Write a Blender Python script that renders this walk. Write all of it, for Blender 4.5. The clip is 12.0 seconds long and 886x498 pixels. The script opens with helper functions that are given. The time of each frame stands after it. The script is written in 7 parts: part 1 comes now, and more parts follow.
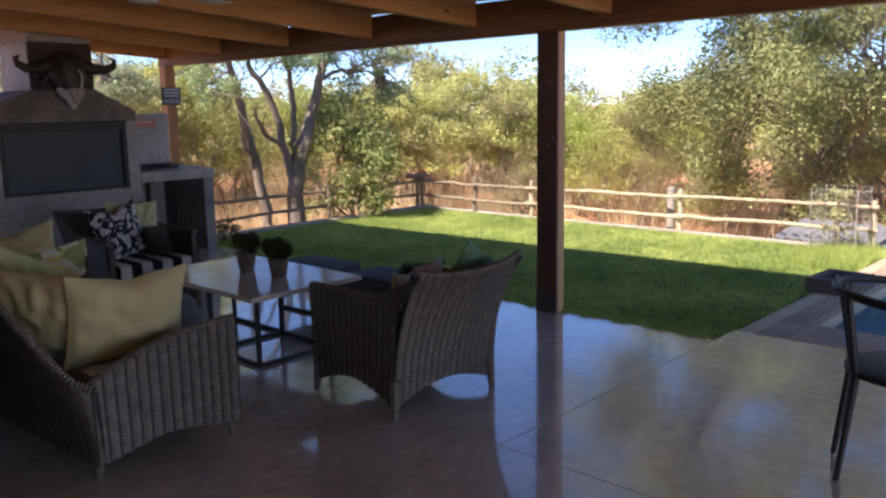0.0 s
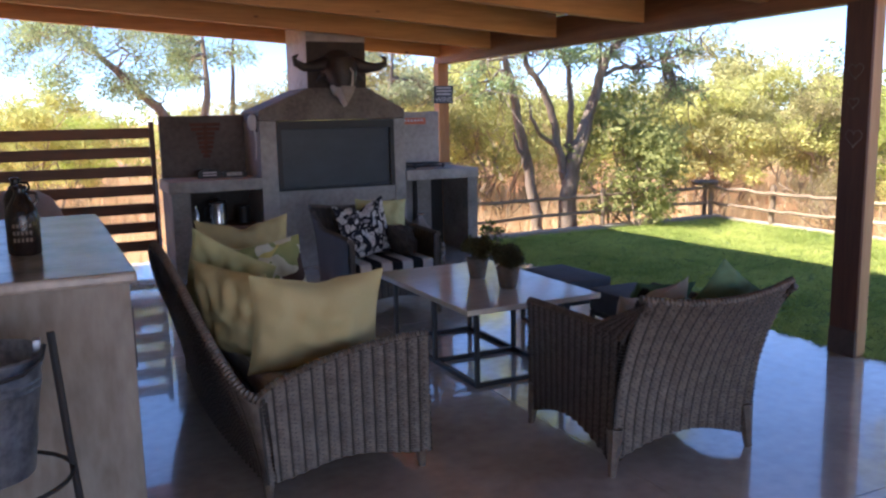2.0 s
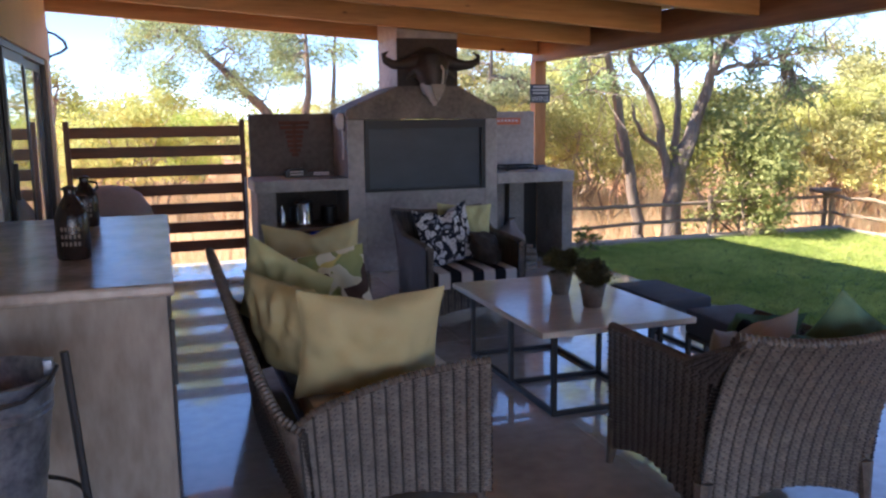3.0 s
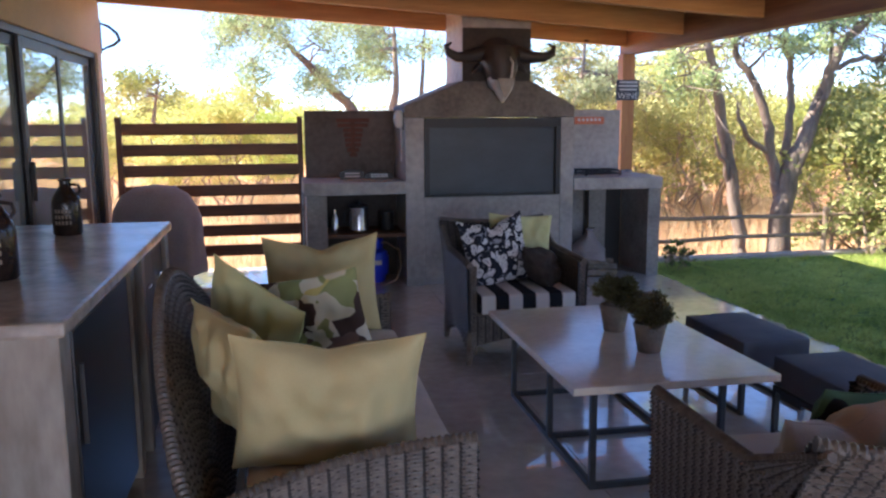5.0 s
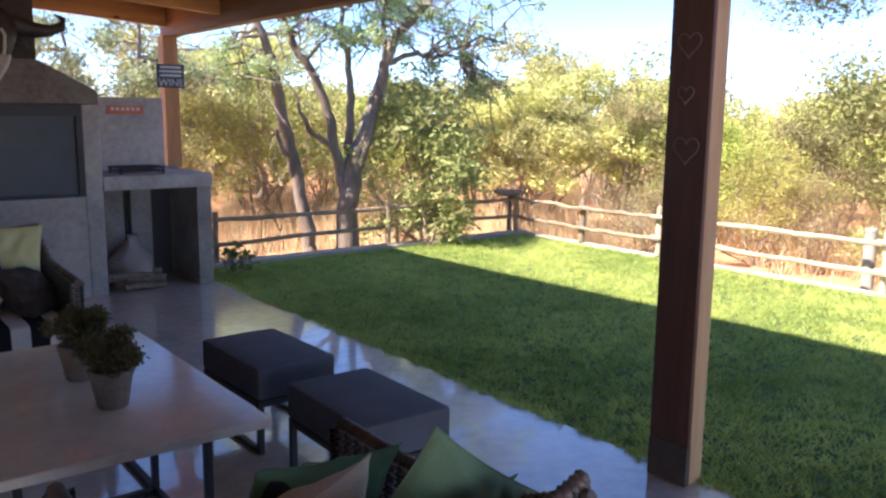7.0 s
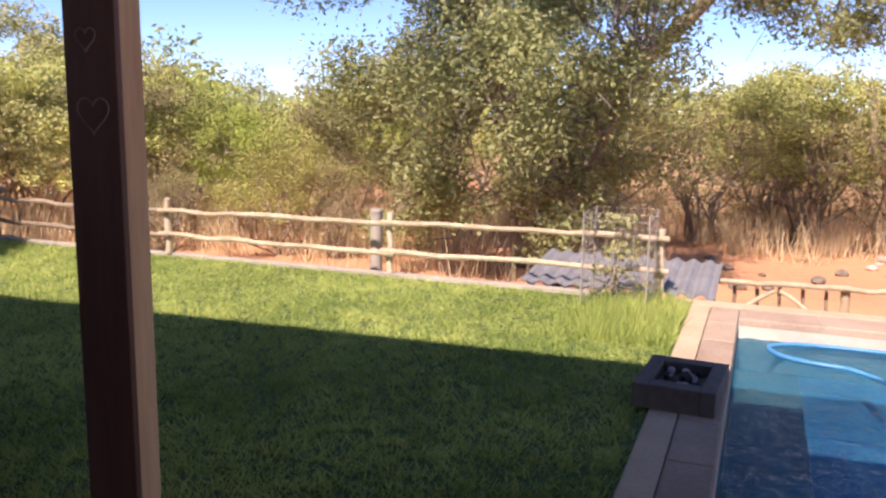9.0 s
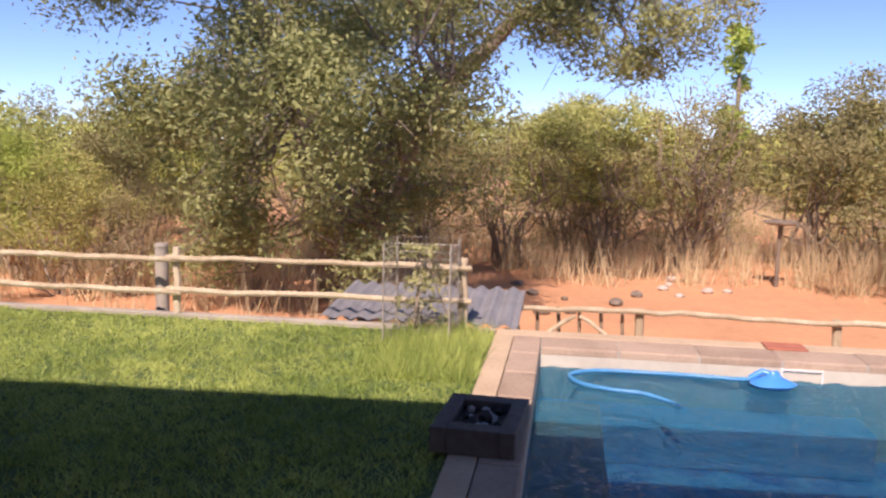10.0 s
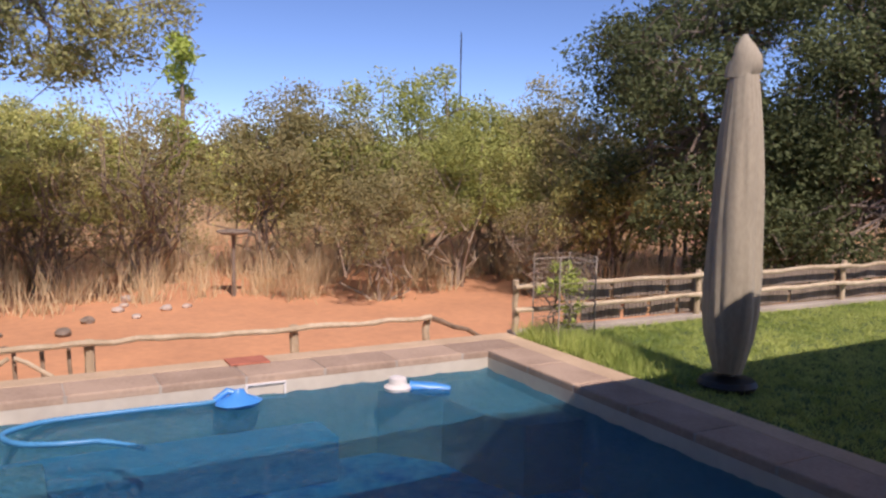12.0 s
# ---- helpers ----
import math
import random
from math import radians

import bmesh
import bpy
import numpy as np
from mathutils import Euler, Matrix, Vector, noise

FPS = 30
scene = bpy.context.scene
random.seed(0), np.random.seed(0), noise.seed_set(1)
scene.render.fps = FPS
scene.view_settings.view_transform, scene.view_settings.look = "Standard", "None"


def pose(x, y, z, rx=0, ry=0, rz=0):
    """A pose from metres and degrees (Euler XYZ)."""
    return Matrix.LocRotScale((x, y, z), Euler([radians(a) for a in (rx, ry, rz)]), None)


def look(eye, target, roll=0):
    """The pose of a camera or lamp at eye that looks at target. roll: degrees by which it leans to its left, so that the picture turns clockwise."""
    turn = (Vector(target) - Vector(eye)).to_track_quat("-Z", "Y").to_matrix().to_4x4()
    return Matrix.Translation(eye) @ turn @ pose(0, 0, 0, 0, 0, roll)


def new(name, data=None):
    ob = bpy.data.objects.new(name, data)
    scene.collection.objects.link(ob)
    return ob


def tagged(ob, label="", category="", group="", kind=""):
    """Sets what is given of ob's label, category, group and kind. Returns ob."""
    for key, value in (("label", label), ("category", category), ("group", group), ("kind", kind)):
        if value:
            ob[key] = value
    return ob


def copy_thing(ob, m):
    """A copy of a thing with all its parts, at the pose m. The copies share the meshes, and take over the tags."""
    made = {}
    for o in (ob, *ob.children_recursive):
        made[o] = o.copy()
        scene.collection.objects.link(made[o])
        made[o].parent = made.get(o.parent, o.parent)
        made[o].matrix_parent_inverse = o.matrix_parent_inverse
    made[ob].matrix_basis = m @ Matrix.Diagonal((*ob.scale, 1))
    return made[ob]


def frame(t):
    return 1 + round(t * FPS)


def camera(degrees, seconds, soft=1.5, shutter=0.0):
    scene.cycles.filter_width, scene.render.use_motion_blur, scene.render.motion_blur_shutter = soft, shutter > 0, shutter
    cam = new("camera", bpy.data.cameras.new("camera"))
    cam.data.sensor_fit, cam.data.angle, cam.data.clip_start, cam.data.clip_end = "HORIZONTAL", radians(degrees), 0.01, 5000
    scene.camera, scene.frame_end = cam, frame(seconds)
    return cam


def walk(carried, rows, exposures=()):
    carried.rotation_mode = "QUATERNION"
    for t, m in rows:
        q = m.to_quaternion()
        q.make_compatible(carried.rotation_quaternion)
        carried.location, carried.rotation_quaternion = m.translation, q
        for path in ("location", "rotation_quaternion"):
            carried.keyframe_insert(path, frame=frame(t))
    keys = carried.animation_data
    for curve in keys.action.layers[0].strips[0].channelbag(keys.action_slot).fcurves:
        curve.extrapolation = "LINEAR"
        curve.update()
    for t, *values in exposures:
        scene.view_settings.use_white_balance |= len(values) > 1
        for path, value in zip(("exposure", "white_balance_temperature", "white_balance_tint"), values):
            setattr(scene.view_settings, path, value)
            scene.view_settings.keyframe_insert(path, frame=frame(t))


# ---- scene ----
cam = camera(56.8, 12.0, soft=2.4)

PATH = [
    (0, (-4.988, -8.216, 1.555), (-3.55, -6.868, 1.211), -1.0),
    (0.5, (-4.856, -8.071, 1.564), (-3.596, -6.553, 1.234), -2.2),
    (1, (-4.708, -7.993, 1.548), (-3.613, -6.35, 1.228), -2.6),
    (1.5, (-4.477, -7.987, 1.507), (-3.56, -6.237, 1.191), -1.8),
    (2, (-4.297, -7.896, 1.469), (-3.43, -6.122, 1.15), -1.2),
    (2.5, (-4.141, -7.731, 1.491), (-3.378, -5.91, 1.171), -1.4),
    (3, (-4.013, -7.62, 1.479), (-3.38, -5.75, 1.161), -0.7),
    (3.2, (-3.949, -7.591, 1.491), (-3.391, -5.697, 1.173), -0.3),
    (4.8, (-3.493, -7.055, 1.483), (-3.145, -5.111, 1.166), -0.4),
    (5, (-3.415, -7.002, 1.466), (-3.036, -5.064, 1.148), -0.3),
    (5.5, (-3.202, -6.871, 1.463), (-2.696, -4.963, 1.14), 0.5),
    (6, (-3.016, -6.763, 1.421), (-2.297, -4.923, 1.103), 1.3),
    (6.5, (-2.819, -6.569, 1.437), (-1.831, -4.86, 1.12), 1.6),
    (7, (-2.632, -6.511, 1.421), (-1.42, -4.954, 1.095), 0.6),
    (7.5, (-2.371, -6.472, 1.421), (-0.984, -5.071, 1.084), 1.1),
    (7.7, (-2.278, -6.44, 1.41), (-0.808, -5.127, 1.068), 1.7),
    (9.3, (-1.711, -6.364, 1.309), (0.176, -5.771, 1.008), 0.8),
    (9.5, (-1.641, -6.372, 1.312), (0.271, -5.856, 1.034), 1.0),
    (10, (-1.467, -6.418, 1.313), (0.494, -6.123, 1.058), 1.2),
    (10.5, (-1.318, -6.385, 1.302), (0.669, -6.428, 1.079), 1.0),
    (11, (-1.223, -6.392, 1.315), (0.72, -6.817, 1.107), 1.0),
    (11.5, (-1.135, -6.434, 1.306), (0.726, -7.137, 1.103), 1.3),
    (12, (-1.048, -6.524, 1.307), (0.704, -7.466, 1.103), 1.0),
]
EXPOSURES = [(0, 1.05, 6350, 18), (1, 1.5, 6330, 18), (2, 1.65, 6300, 18), (5, 2.05, 6300, 17), (6.2, 2.0, 6300, 17), (7.5, 1.45, 6350, 19), (9.3, 0.65, 6700, 28), (12, 0.0, 6500, 27)]
walk(cam, [(t, look(eye, target, roll)) for t, eye, target, roll in PATH], EXPOSURES)

# ---- world, sun, exposure ----
SUN_EL, SUN_AZ = 48.0, 276.0   # the sun stands over the house, on the -x side
world = bpy.data.worlds.new("world")
scene.world = world
world.use_nodes = True
wn = world.node_tree.nodes
sky = wn.new("ShaderNodeTexSky")
sky.sky_type, sky.sun_disc = "NISHITA", False
sky.sun_elevation, sky.sun_rotation = radians(SUN_EL), radians(SUN_AZ)
sky.altitude, sky.air_density, sky.dust_density = 1800, 0.65, 0.0
sky.ozone_density = 6.0
wn["Background"].inputs["Strength"].default_value = 0.15
world.node_tree.links.new(sky.outputs["Color"], wn["Background"].inputs["Color"])
sun = new("sun", bpy.data.lights.new("sun", "SUN"))
sun.data.energy, sun.data.angle, sun.data.color = 5.0, radians(0.5), (1.0, 0.90, 0.78)
sun_dir = Vector((math.sin(radians(SUN_AZ)) * math.cos(radians(SUN_EL)), math.cos(radians(SUN_AZ)) * math.cos(radians(SUN_EL)), math.sin(radians(SUN_EL))))
sun.matrix_world = look(sun_dir * 30, (0, 0, 0))
# added fill lamp behind the camera, lifts the patio's brightness in place of daylight
fill_light = new("patio_fill_light", bpy.data.lights.new("patio_fill_light", "AREA"))
fill_light.data.shape, fill_light.data.size, fill_light.data.size_y = "RECTANGLE", 5.4, 2.1
fill_light.data.energy, fill_light.data.color = 48.0, (0.97, 0.98, 1.0)
fill_light.matrix_world = look((-3.0, -14.4, 1.15), (-2.6, -4.0, 0.9))


# ---- materials ----
def mat(name, col, rough=0.8, metal=0.0, col2=None, scale=6.0, fine=60.0, bump=0.0, bscale=80.0, stretch=(1, 1, 1),
        detail=6.0, mix=0.5, rand=0.0, spec=0.5, island=False, coat=0.0):
    """A surface with coarse and fine variation of colour and a fine relief."""
    m = bpy.data.materials.new(name)
    m.use_nodes = True
    n, l = m.node_tree.nodes, m.node_tree.links
    b = n["Principled BSDF"]
    b.inputs["Roughness"].default_value, b.inputs["Metallic"].default_value = rough, metal
    b.inputs["Specular IOR Level"].default_value = spec
    b.inputs["Coat Weight"].default_value = coat
    co = n.new("ShaderNodeTexCoord")
    mp = n.new("ShaderNodeMapping")
    mp.inputs["Scale"].default_value = stretch
    l.new(co.outputs["Object"], mp.inputs["Vector"])
    a = n.new("ShaderNodeTexNoise")
    a.inputs["Scale"].default_value, a.inputs["Detail"].default_value = scale, detail
    f = n.new("ShaderNodeTexNoise")
    f.inputs["Scale"].default_value, f.inputs["Detail"].default_value = fine, 3
    for t in (a, f):
        l.new(mp.outputs["Vector"], t.inputs["Vector"])
    s = n.new("ShaderNodeMath")
    s.operation = "MULTIPLY_ADD"
    s.inputs[1].default_value = 0.35
    l.new(f.outputs["Fac"], s.inputs[0])
    k = n.new("ShaderNodeMath")
    k.operation = "MULTIPLY"
    k.inputs[1].default_value = 0.65
    l.new(a.outputs["Fac"], k.inputs[0])
    l.new(k.outputs[0], s.inputs[2])
    fac = s.outputs[0]
    if rand or island:
        if island:
            r = n.new("ShaderNodeNewGeometry").outputs["Random Per Island"]
        else:
            r = n.new("ShaderNodeObjectInfo").outputs["Random"]
        q = n.new("ShaderNodeMath")
        q.operation = "MULTIPLY_ADD"
        q.inputs[1].default_value = rand or 0.3
        l.new(r, q.inputs[0])
        q2 = n.new("ShaderNodeMath")
        q2.operation = "SUBTRACT"
        q2.inputs[1].default_value = (rand or 0.3) / 2
        l.new(fac, q2.inputs[0])
        l.new(q2.outputs[0], q.inputs[2])
        fac = q.outputs[0]
    ramp = n.new("ShaderNodeValToRGB")
    e = ramp.color_ramp.elements
    c2 = col2 or tuple(c * 0.7 for c in col)
    e[0].position, e[0].color = 0.5 - mix / 2 * 0.6, (*c2, 1)
    e[1].position, e[1].color = 0.5 + mix / 2 * 0.6, (*col, 1)
    l.new(fac, ramp.inputs["Fac"])
    l.new(ramp.outputs["Color"], b.inputs["Base Color"])
    if bump:
        t = n.new("ShaderNodeTexNoise")
        t.inputs["Scale"].default_value, t.inputs["Detail"].default_value = bscale, 4
        l.new(mp.outputs["Vector"], t.inputs["Vector"])
        bp = n.new("ShaderNodeBump")
        bp.inputs["Strength"].default_value, bp.inputs["Distance"].default_value = bump, 0.01
        l.new(t.outputs["Fac"], bp.inputs["Height"])
        l.new(bp.outputs["Normal"], b.inputs["Normal"])
    return m


def leafmat(name, col, col2, through_light=0.27, vary=1.0):
    """Leaves: varied from leaf to leaf, and light shines through them."""
    m = mat(name, col, 0.6, col2=col2, scale=0.9, fine=5, rand=0.16, island=True, spec=0.15)
    n, l = m.node_tree.nodes, m.node_tree.links
    # whole plants differ a little in tone too
    hv = n.new("ShaderNodeHueSaturation")
    ob = n.new("ShaderNodeObjectInfo")
    for sock, lo, hi in (("Hue", 0.5 - 0.006 * vary, 0.5 + 0.022 * vary), ("Value", 1 - 0.22 * vary, 1 + 0.22 * vary), ("Saturation", 1 - 0.08 * vary, 1 + 0.15 * vary)):
        mr = n.new("ShaderNodeMapRange")
        mr.inputs["To Min"].default_value, mr.inputs["To Max"].default_value = lo, hi
        l.new(ob.outputs["Random"], mr.inputs["Value"])
        l.new(mr.outputs["Result"], hv.inputs[sock])
    l.new(n["Color Ramp"].outputs["Color"], hv.inputs["Color"])
    l.new(hv.outputs["Color"], n["Principled BSDF"].inputs["Base Color"])
    tr = n.new("ShaderNodeBsdfTranslucent")
    l.new(hv.outputs["Color"], tr.inputs["Color"])
    mx = n.new("ShaderNodeMixShader")
    mx.inputs[0].default_value = through_light
    l.new(n["Principled BSDF"].outputs[0], mx.inputs[1])
    l.new(tr.outputs[0], mx.inputs[2])
    l.new(mx.outputs[0], n["Material Output"].inputs["Surface"])
    return m


M_FLOOR = mat("polished_concrete", (0.72, 0.65, 0.58), 0.17, col2=(0.47, 0.41, 0.36), scale=1.6, fine=14, bump=0.05, bscale=5, coat=1.0, spec=0.8)
M_CEMENT = mat("cement_render", (0.36, 0.33, 0.30), 0.75, col2=(0.17, 0.155, 0.145), scale=2.6, fine=30, bump=0.15, bscale=25)
M_CEMENT_L = mat("smooth_cement", (0.46, 0.43, 0.40), 0.65, col2=(0.25, 0.235, 0.22), scale=2.4, fine=20, bump=0.08, bscale=20)
M_DARK_CEMENT = mat("dark_cement", (0.075, 0.06, 0.05), 0.8, col2=(0.035, 0.029, 0.025), scale=3, fine=30, bump=0.15)
M_PLASTER = mat("cream_plaster", (0.72, 0.62, 0.48), 0.85, col2=(0.60, 0.51, 0.39), scale=1.5, fine=40, bump=0.12, bscale=60)
def knots(m):
    """Dark round knots with a few rings, scattered over planed wood."""
    n, l = m.node_tree.nodes, m.node_tree.links
    v = n.new("ShaderNodeTexVoronoi")
    v.inputs["Scale"].default_value = 2.6
    co = n["Texture Coordinate"]
    mp = n.new("ShaderNodeMapping")
    mp.inputs["Scale"].default_value = (0.75, 1.6, 1.6)
    l.new(co.outputs["Object"], mp.inputs["Vector"])
    l.new(mp.outputs["Vector"], v.inputs["Vector"])
    r = n.new("ShaderNodeMapRange")
    r.inputs["From Min"].default_value, r.inputs["From Max"].default_value = 0.035, 0.075
    l.new(v.outputs["Distance"], r.inputs["Value"])
    mx = n.new("ShaderNodeMix")
    mx.data_type = "RGBA"
    l.new(r.outputs["Result"], mx.inputs[0])
    mx.inputs[6].default_value = (0.09, 0.035, 0.015, 1)
    l.new(n["Color Ramp"].outputs["Color"], mx.inputs[7])
    l.new(mx.outputs[2], n["Principled BSDF"].inputs["Base Color"])
    return m


M_PINE = mat("oiled_pine", (0.60, 0.31, 0.10), 0.5, col2=(0.40, 0.18, 0.05), scale=2.0, fine=9, stretch=(0.5, 6, 6), bump=0.08, bscale=14)
knots(M_PINE)
M_BOARD = mat("pine_ceiling_board", (0.54, 0.29, 0.11), 0.6, col2=(0.36, 0.17, 0.06), scale=2.0, fine=9, stretch=(0.5, 6, 6))
M_POST = mat("dark_brown_post", (0.15, 0.065, 0.036), 0.5, col2=(0.085, 0.036, 0.022), scale=2.5, fine=12, stretch=(5, 5, 0.5), bump=0.1, bscale=16)
M_POSTLIGHT = mat("orange_pine_post", (0.52, 0.25, 0.09), 0.5, col2=(0.34, 0.14, 0.05), scale=2.5, fine=12, stretch=(5, 5, 0.5), bump=0.1, bscale=16)
M_SLAT = mat("stained_slat", (0.20, 0.09, 0.042), 0.55, col2=(0.11, 0.048, 0.024), scale=2.5, fine=12, stretch=(0.5, 5, 5), rand=0.2, bump=0.1, bscale=16)
M_DARKMETAL = mat("black_steel", (0.03, 0.03, 0.033), 0.45, metal=0.0, col2=(0.02, 0.02, 0.022), scale=8, spec=0.5)
M_STEEL = mat("steel_shutter", (0.045, 0.056, 0.062), 0.45, metal=0.2, col2=(0.032, 0.039, 0.044), scale=3, stretch=(1, 1, 2))
M_CHROME = mat("brushed_steel", (0.6, 0.6, 0.6), 0.25, metal=1.0, col2=(0.5, 0.5, 0.5), scale=8)
M_ZINC = mat("galvanised_zinc", (0.40, 0.45, 0.53), 0.33, metal=0.7, col2=(0.14, 0.17, 0.21), scale=14, fine=50)
M_WICKER = mat("grey_wicker", (0.185, 0.15, 0.125), 0.42, col2=(0.075, 0.058, 0.048), scale=22, fine=90, mix=0.6, spec=0.5)
# near-black colour for the shade in the gaps of the weave
M_WICKER_GAPSHADE = mat("wicker_gap_shade", (0.028, 0.021, 0.018), 0.6, col2=(0.014, 0.011, 0.01), scale=22, fine=90)
M_GRASS = mat("lawn_soil", (0.11, 0.17, 0.045), 0.95, col2=(0.06, 0.09, 0.025), scale=2.0, fine=50, bump=0.5, bscale=60)
M_DIRT = mat("red_earth", (0.68, 0.34, 0.17), 0.95, col2=(0.50, 0.25, 0.13), scale=0.8, fine=12, bump=0.5, bscale=9)
M_KERB = mat("concrete_kerb", (0.46, 0.41, 0.34), 0.85, col2=(0.33, 0.29, 0.24), scale=3, fine=30, bump=0.2)
M_COPING = mat("pool_coping", (0.47, 0.35, 0.255), 0.8, col2=(0.32, 0.23, 0.165), scale=3, fine=40, bump=0.2, rand=0.25)
M_COPING_EDGE = mat("pale_coping_edge", (0.62, 0.47, 0.31), 0.85, col2=(0.46, 0.34, 0.22), scale=3, fine=40, bump=0.15)
M_FENCEWOOD = mat("peeled_pole", (0.62, 0.52, 0.36), 0.75, col2=(0.42, 0.33, 0.21), scale=5, fine=20, rand=0.2, bump=0.2, bscale=20)
M_FENCEGREY = mat("weathered_pole", (0.33, 0.25, 0.17), 0.8, col2=(0.2, 0.15, 0.1), scale=5, fine=20, rand=0.2, bump=0.2, bscale=20)
M_TWIG = mat("pale_twigs", (0.34, 0.27, 0.20), 0.9, col2=(0.22, 0.17, 0.12), scale=6, fine=30)
M_BARK = mat("grey_bark", (0.30, 0.245, 0.19), 0.9, col2=(0.13, 0.10, 0.075), scale=6, fine=30, stretch=(1, 1, 0.3), bump=0.6, bscale=25)
M_LEAF_DARK = leafmat("dark_leaves", (0.19, 0.235, 0.095), (0.07, 0.09, 0.035))
M_LEAF_OLIVE = leafmat("olive_leaves", (0.44, 0.44, 0.20), (0.22, 0.23, 0.095))
M_LEAF_VELD = leafmat("veld_leaves", (0.50, 0.45, 0.20), (0.26, 0.24, 0.10))
M_LEAF_YELLOW = leafmat("yellow_green_leaves", (0.68, 0.66, 0.28), (0.42, 0.42, 0.15))
M_LEAF_GREEN = leafmat("fresh_leaves", (0.52, 0.55, 0.18), (0.28, 0.31, 0.09))
M_LEAF_DRY = leafmat("dry_twigs", (0.46, 0.40, 0.20), (0.26, 0.22, 0.11), 0.2)
M_LEAF_HERB = leafmat("herb_leaves", (0.17, 0.16, 0.065), (0.07, 0.055, 0.03), 0.15)
M_LEAF_COOL = leafmat("cool_green_leaves", (0.50, 0.58, 0.32), (0.24, 0.30, 0.15), 0.35)
M_POSTSIDE = mat("paler_pine_post", (0.66, 0.42, 0.22), 0.6, col2=(0.52, 0.30, 0.145), scale=2.5, fine=12, stretch=(5, 5, 0.5), bump=0.1, bscale=16)
M_STRAW = leafmat("dry_grass", (0.82, 0.68, 0.43), (0.56, 0.44, 0.26), 0.3, 0.0)
M_BLADE = leafmat("grass_blades", (0.64, 0.70, 0.22), (0.27, 0.37, 0.09), 0.42, 0.0)
M_CUSHION = mat("sand_linen", (0.64, 0.55, 0.29), 0.9, col2=(0.54, 0.46, 0.23), scale=5, fine=300, bump=0.25, bscale=250)
M_LIME = mat("lime_linen", (0.60, 0.59, 0.31), 0.9, col2=(0.50, 0.50, 0.25), scale=5, fine=300, bump=0.25, bscale=250)
M_SEAT = mat("pale_canvas", (0.84, 0.80, 0.74), 0.9, col2=(0.58, 0.53, 0.47), scale=6, fine=200, bump=0.2, bscale=250)
M_OTTO = mat("charcoal_canvas", (0.115, 0.125, 0.15), 0.8, col2=(0.08, 0.088, 0.105), scale=6, fine=200, bump=0.2, bscale=250)
M_WHITE = mat("white_paint", (0.75, 0.73, 0.70), 0.5, col2=(0.66, 0.64, 0.6), scale=4)
M_BLACK = mat("black_plastic", (0.02, 0.02, 0.02), 0.5, col2=(0.014, 0.014, 0.014), scale=6)
M_TERRA = mat("grey_terracotta", (0.27, 0.22, 0.18), 0.85, col2=(0.16, 0.13, 0.105), scale=12, fine=60, bump=0.2)
# strong light and dark mottling paints the water's ripple light onto the floor
M_POOL_CAUSTIC = mat("pool_plaster", (0.26, 0.66, 0.82), 0.7, col2=(0.05, 0.29, 0.58), scale=3.2, fine=16, mix=0.35)
M_POOLBENCH = mat("blue_pool_plaster", (0.28, 0.54, 0.66), 0.7, col2=(0.14, 0.40, 0.58), scale=2, fine=14)
M_POOLSTEP = mat("sandy_pool_plaster", (0.62, 0.58, 0.48), 0.7, col2=(0.50, 0.46, 0.38), scale=2, fine=14)


# ---- mesh helpers ----
def box(bm, x0, x1, y0, y1, z0, z1, bevel=0.0):
    """A box from corner to corner, its edges rounded by bevel."""
    r = bmesh.ops.create_cube(bm, size=1.0, matrix=Matrix.Translation(((x0 + x1) / 2, (y0 + y1) / 2, (z0 + z1) / 2)) @ Matrix.Diagonal((abs(x1 - x0), abs(y1 - y0), abs(z1 - z0), 1)))
    if bevel:
        es = list({e for v in r["verts"] for e in v.link_edges})
        bmesh.ops.bevel(bm, geom=es, offset=bevel, segments=2, affect="EDGES", profile=0.6)
    return r["verts"]


def tube(bm, pts, radii, seg=8, cap=True):
    """A round bar along points, with a radius at each."""
    pts = [Vector(p) for p in pts]
    if isinstance(radii, (int, float)):
        radii = [radii] * len(pts)
    rings = []
    side = None
    for i, p in enumerate(pts):
        d = (pts[min(i + 1, len(pts) - 1)] - pts[max(i - 1, 0)]).normalized()
        if side is None:
            side = d.orthogonal().normalized()
        side = (side - d * side.dot(d)).normalized()
        up = d.cross(side)
        rings.append([bm.verts.new(p + (side * math.cos(a) + up * math.sin(a)) * radii[i]) for a in [2 * math.pi * k / seg for k in range(seg)]])
    for a, b in zip(rings, rings[1:]):
        for k in range(seg):
            bm.faces.new((a[k], a[(k + 1) % seg], b[(k + 1) % seg], b[k]))
    if cap:
        bm.faces.new(rings[0][::-1])
        bm.faces.new(rings[-1])


def lathe(bm, prof, cx=0, cy=0, seg=20):
    """A turned shape from (radius, height) pairs."""
    rings = []
    for r, z in prof:
        rings.append([bm.verts.new((cx + r * math.cos(2 * math.pi * k / seg), cy + r * math.sin(2 * math.pi * k / seg), z)) for k in range(seg)])
    for a, b in zip(rings, rings[1:]):
        for k in range(seg):
            bm.faces.new((a[k], a[(k + 1) % seg], b[(k + 1) % seg], b[k]))
    bm.faces.new(rings[0][::-1])
    bm.faces.new(rings[-1])


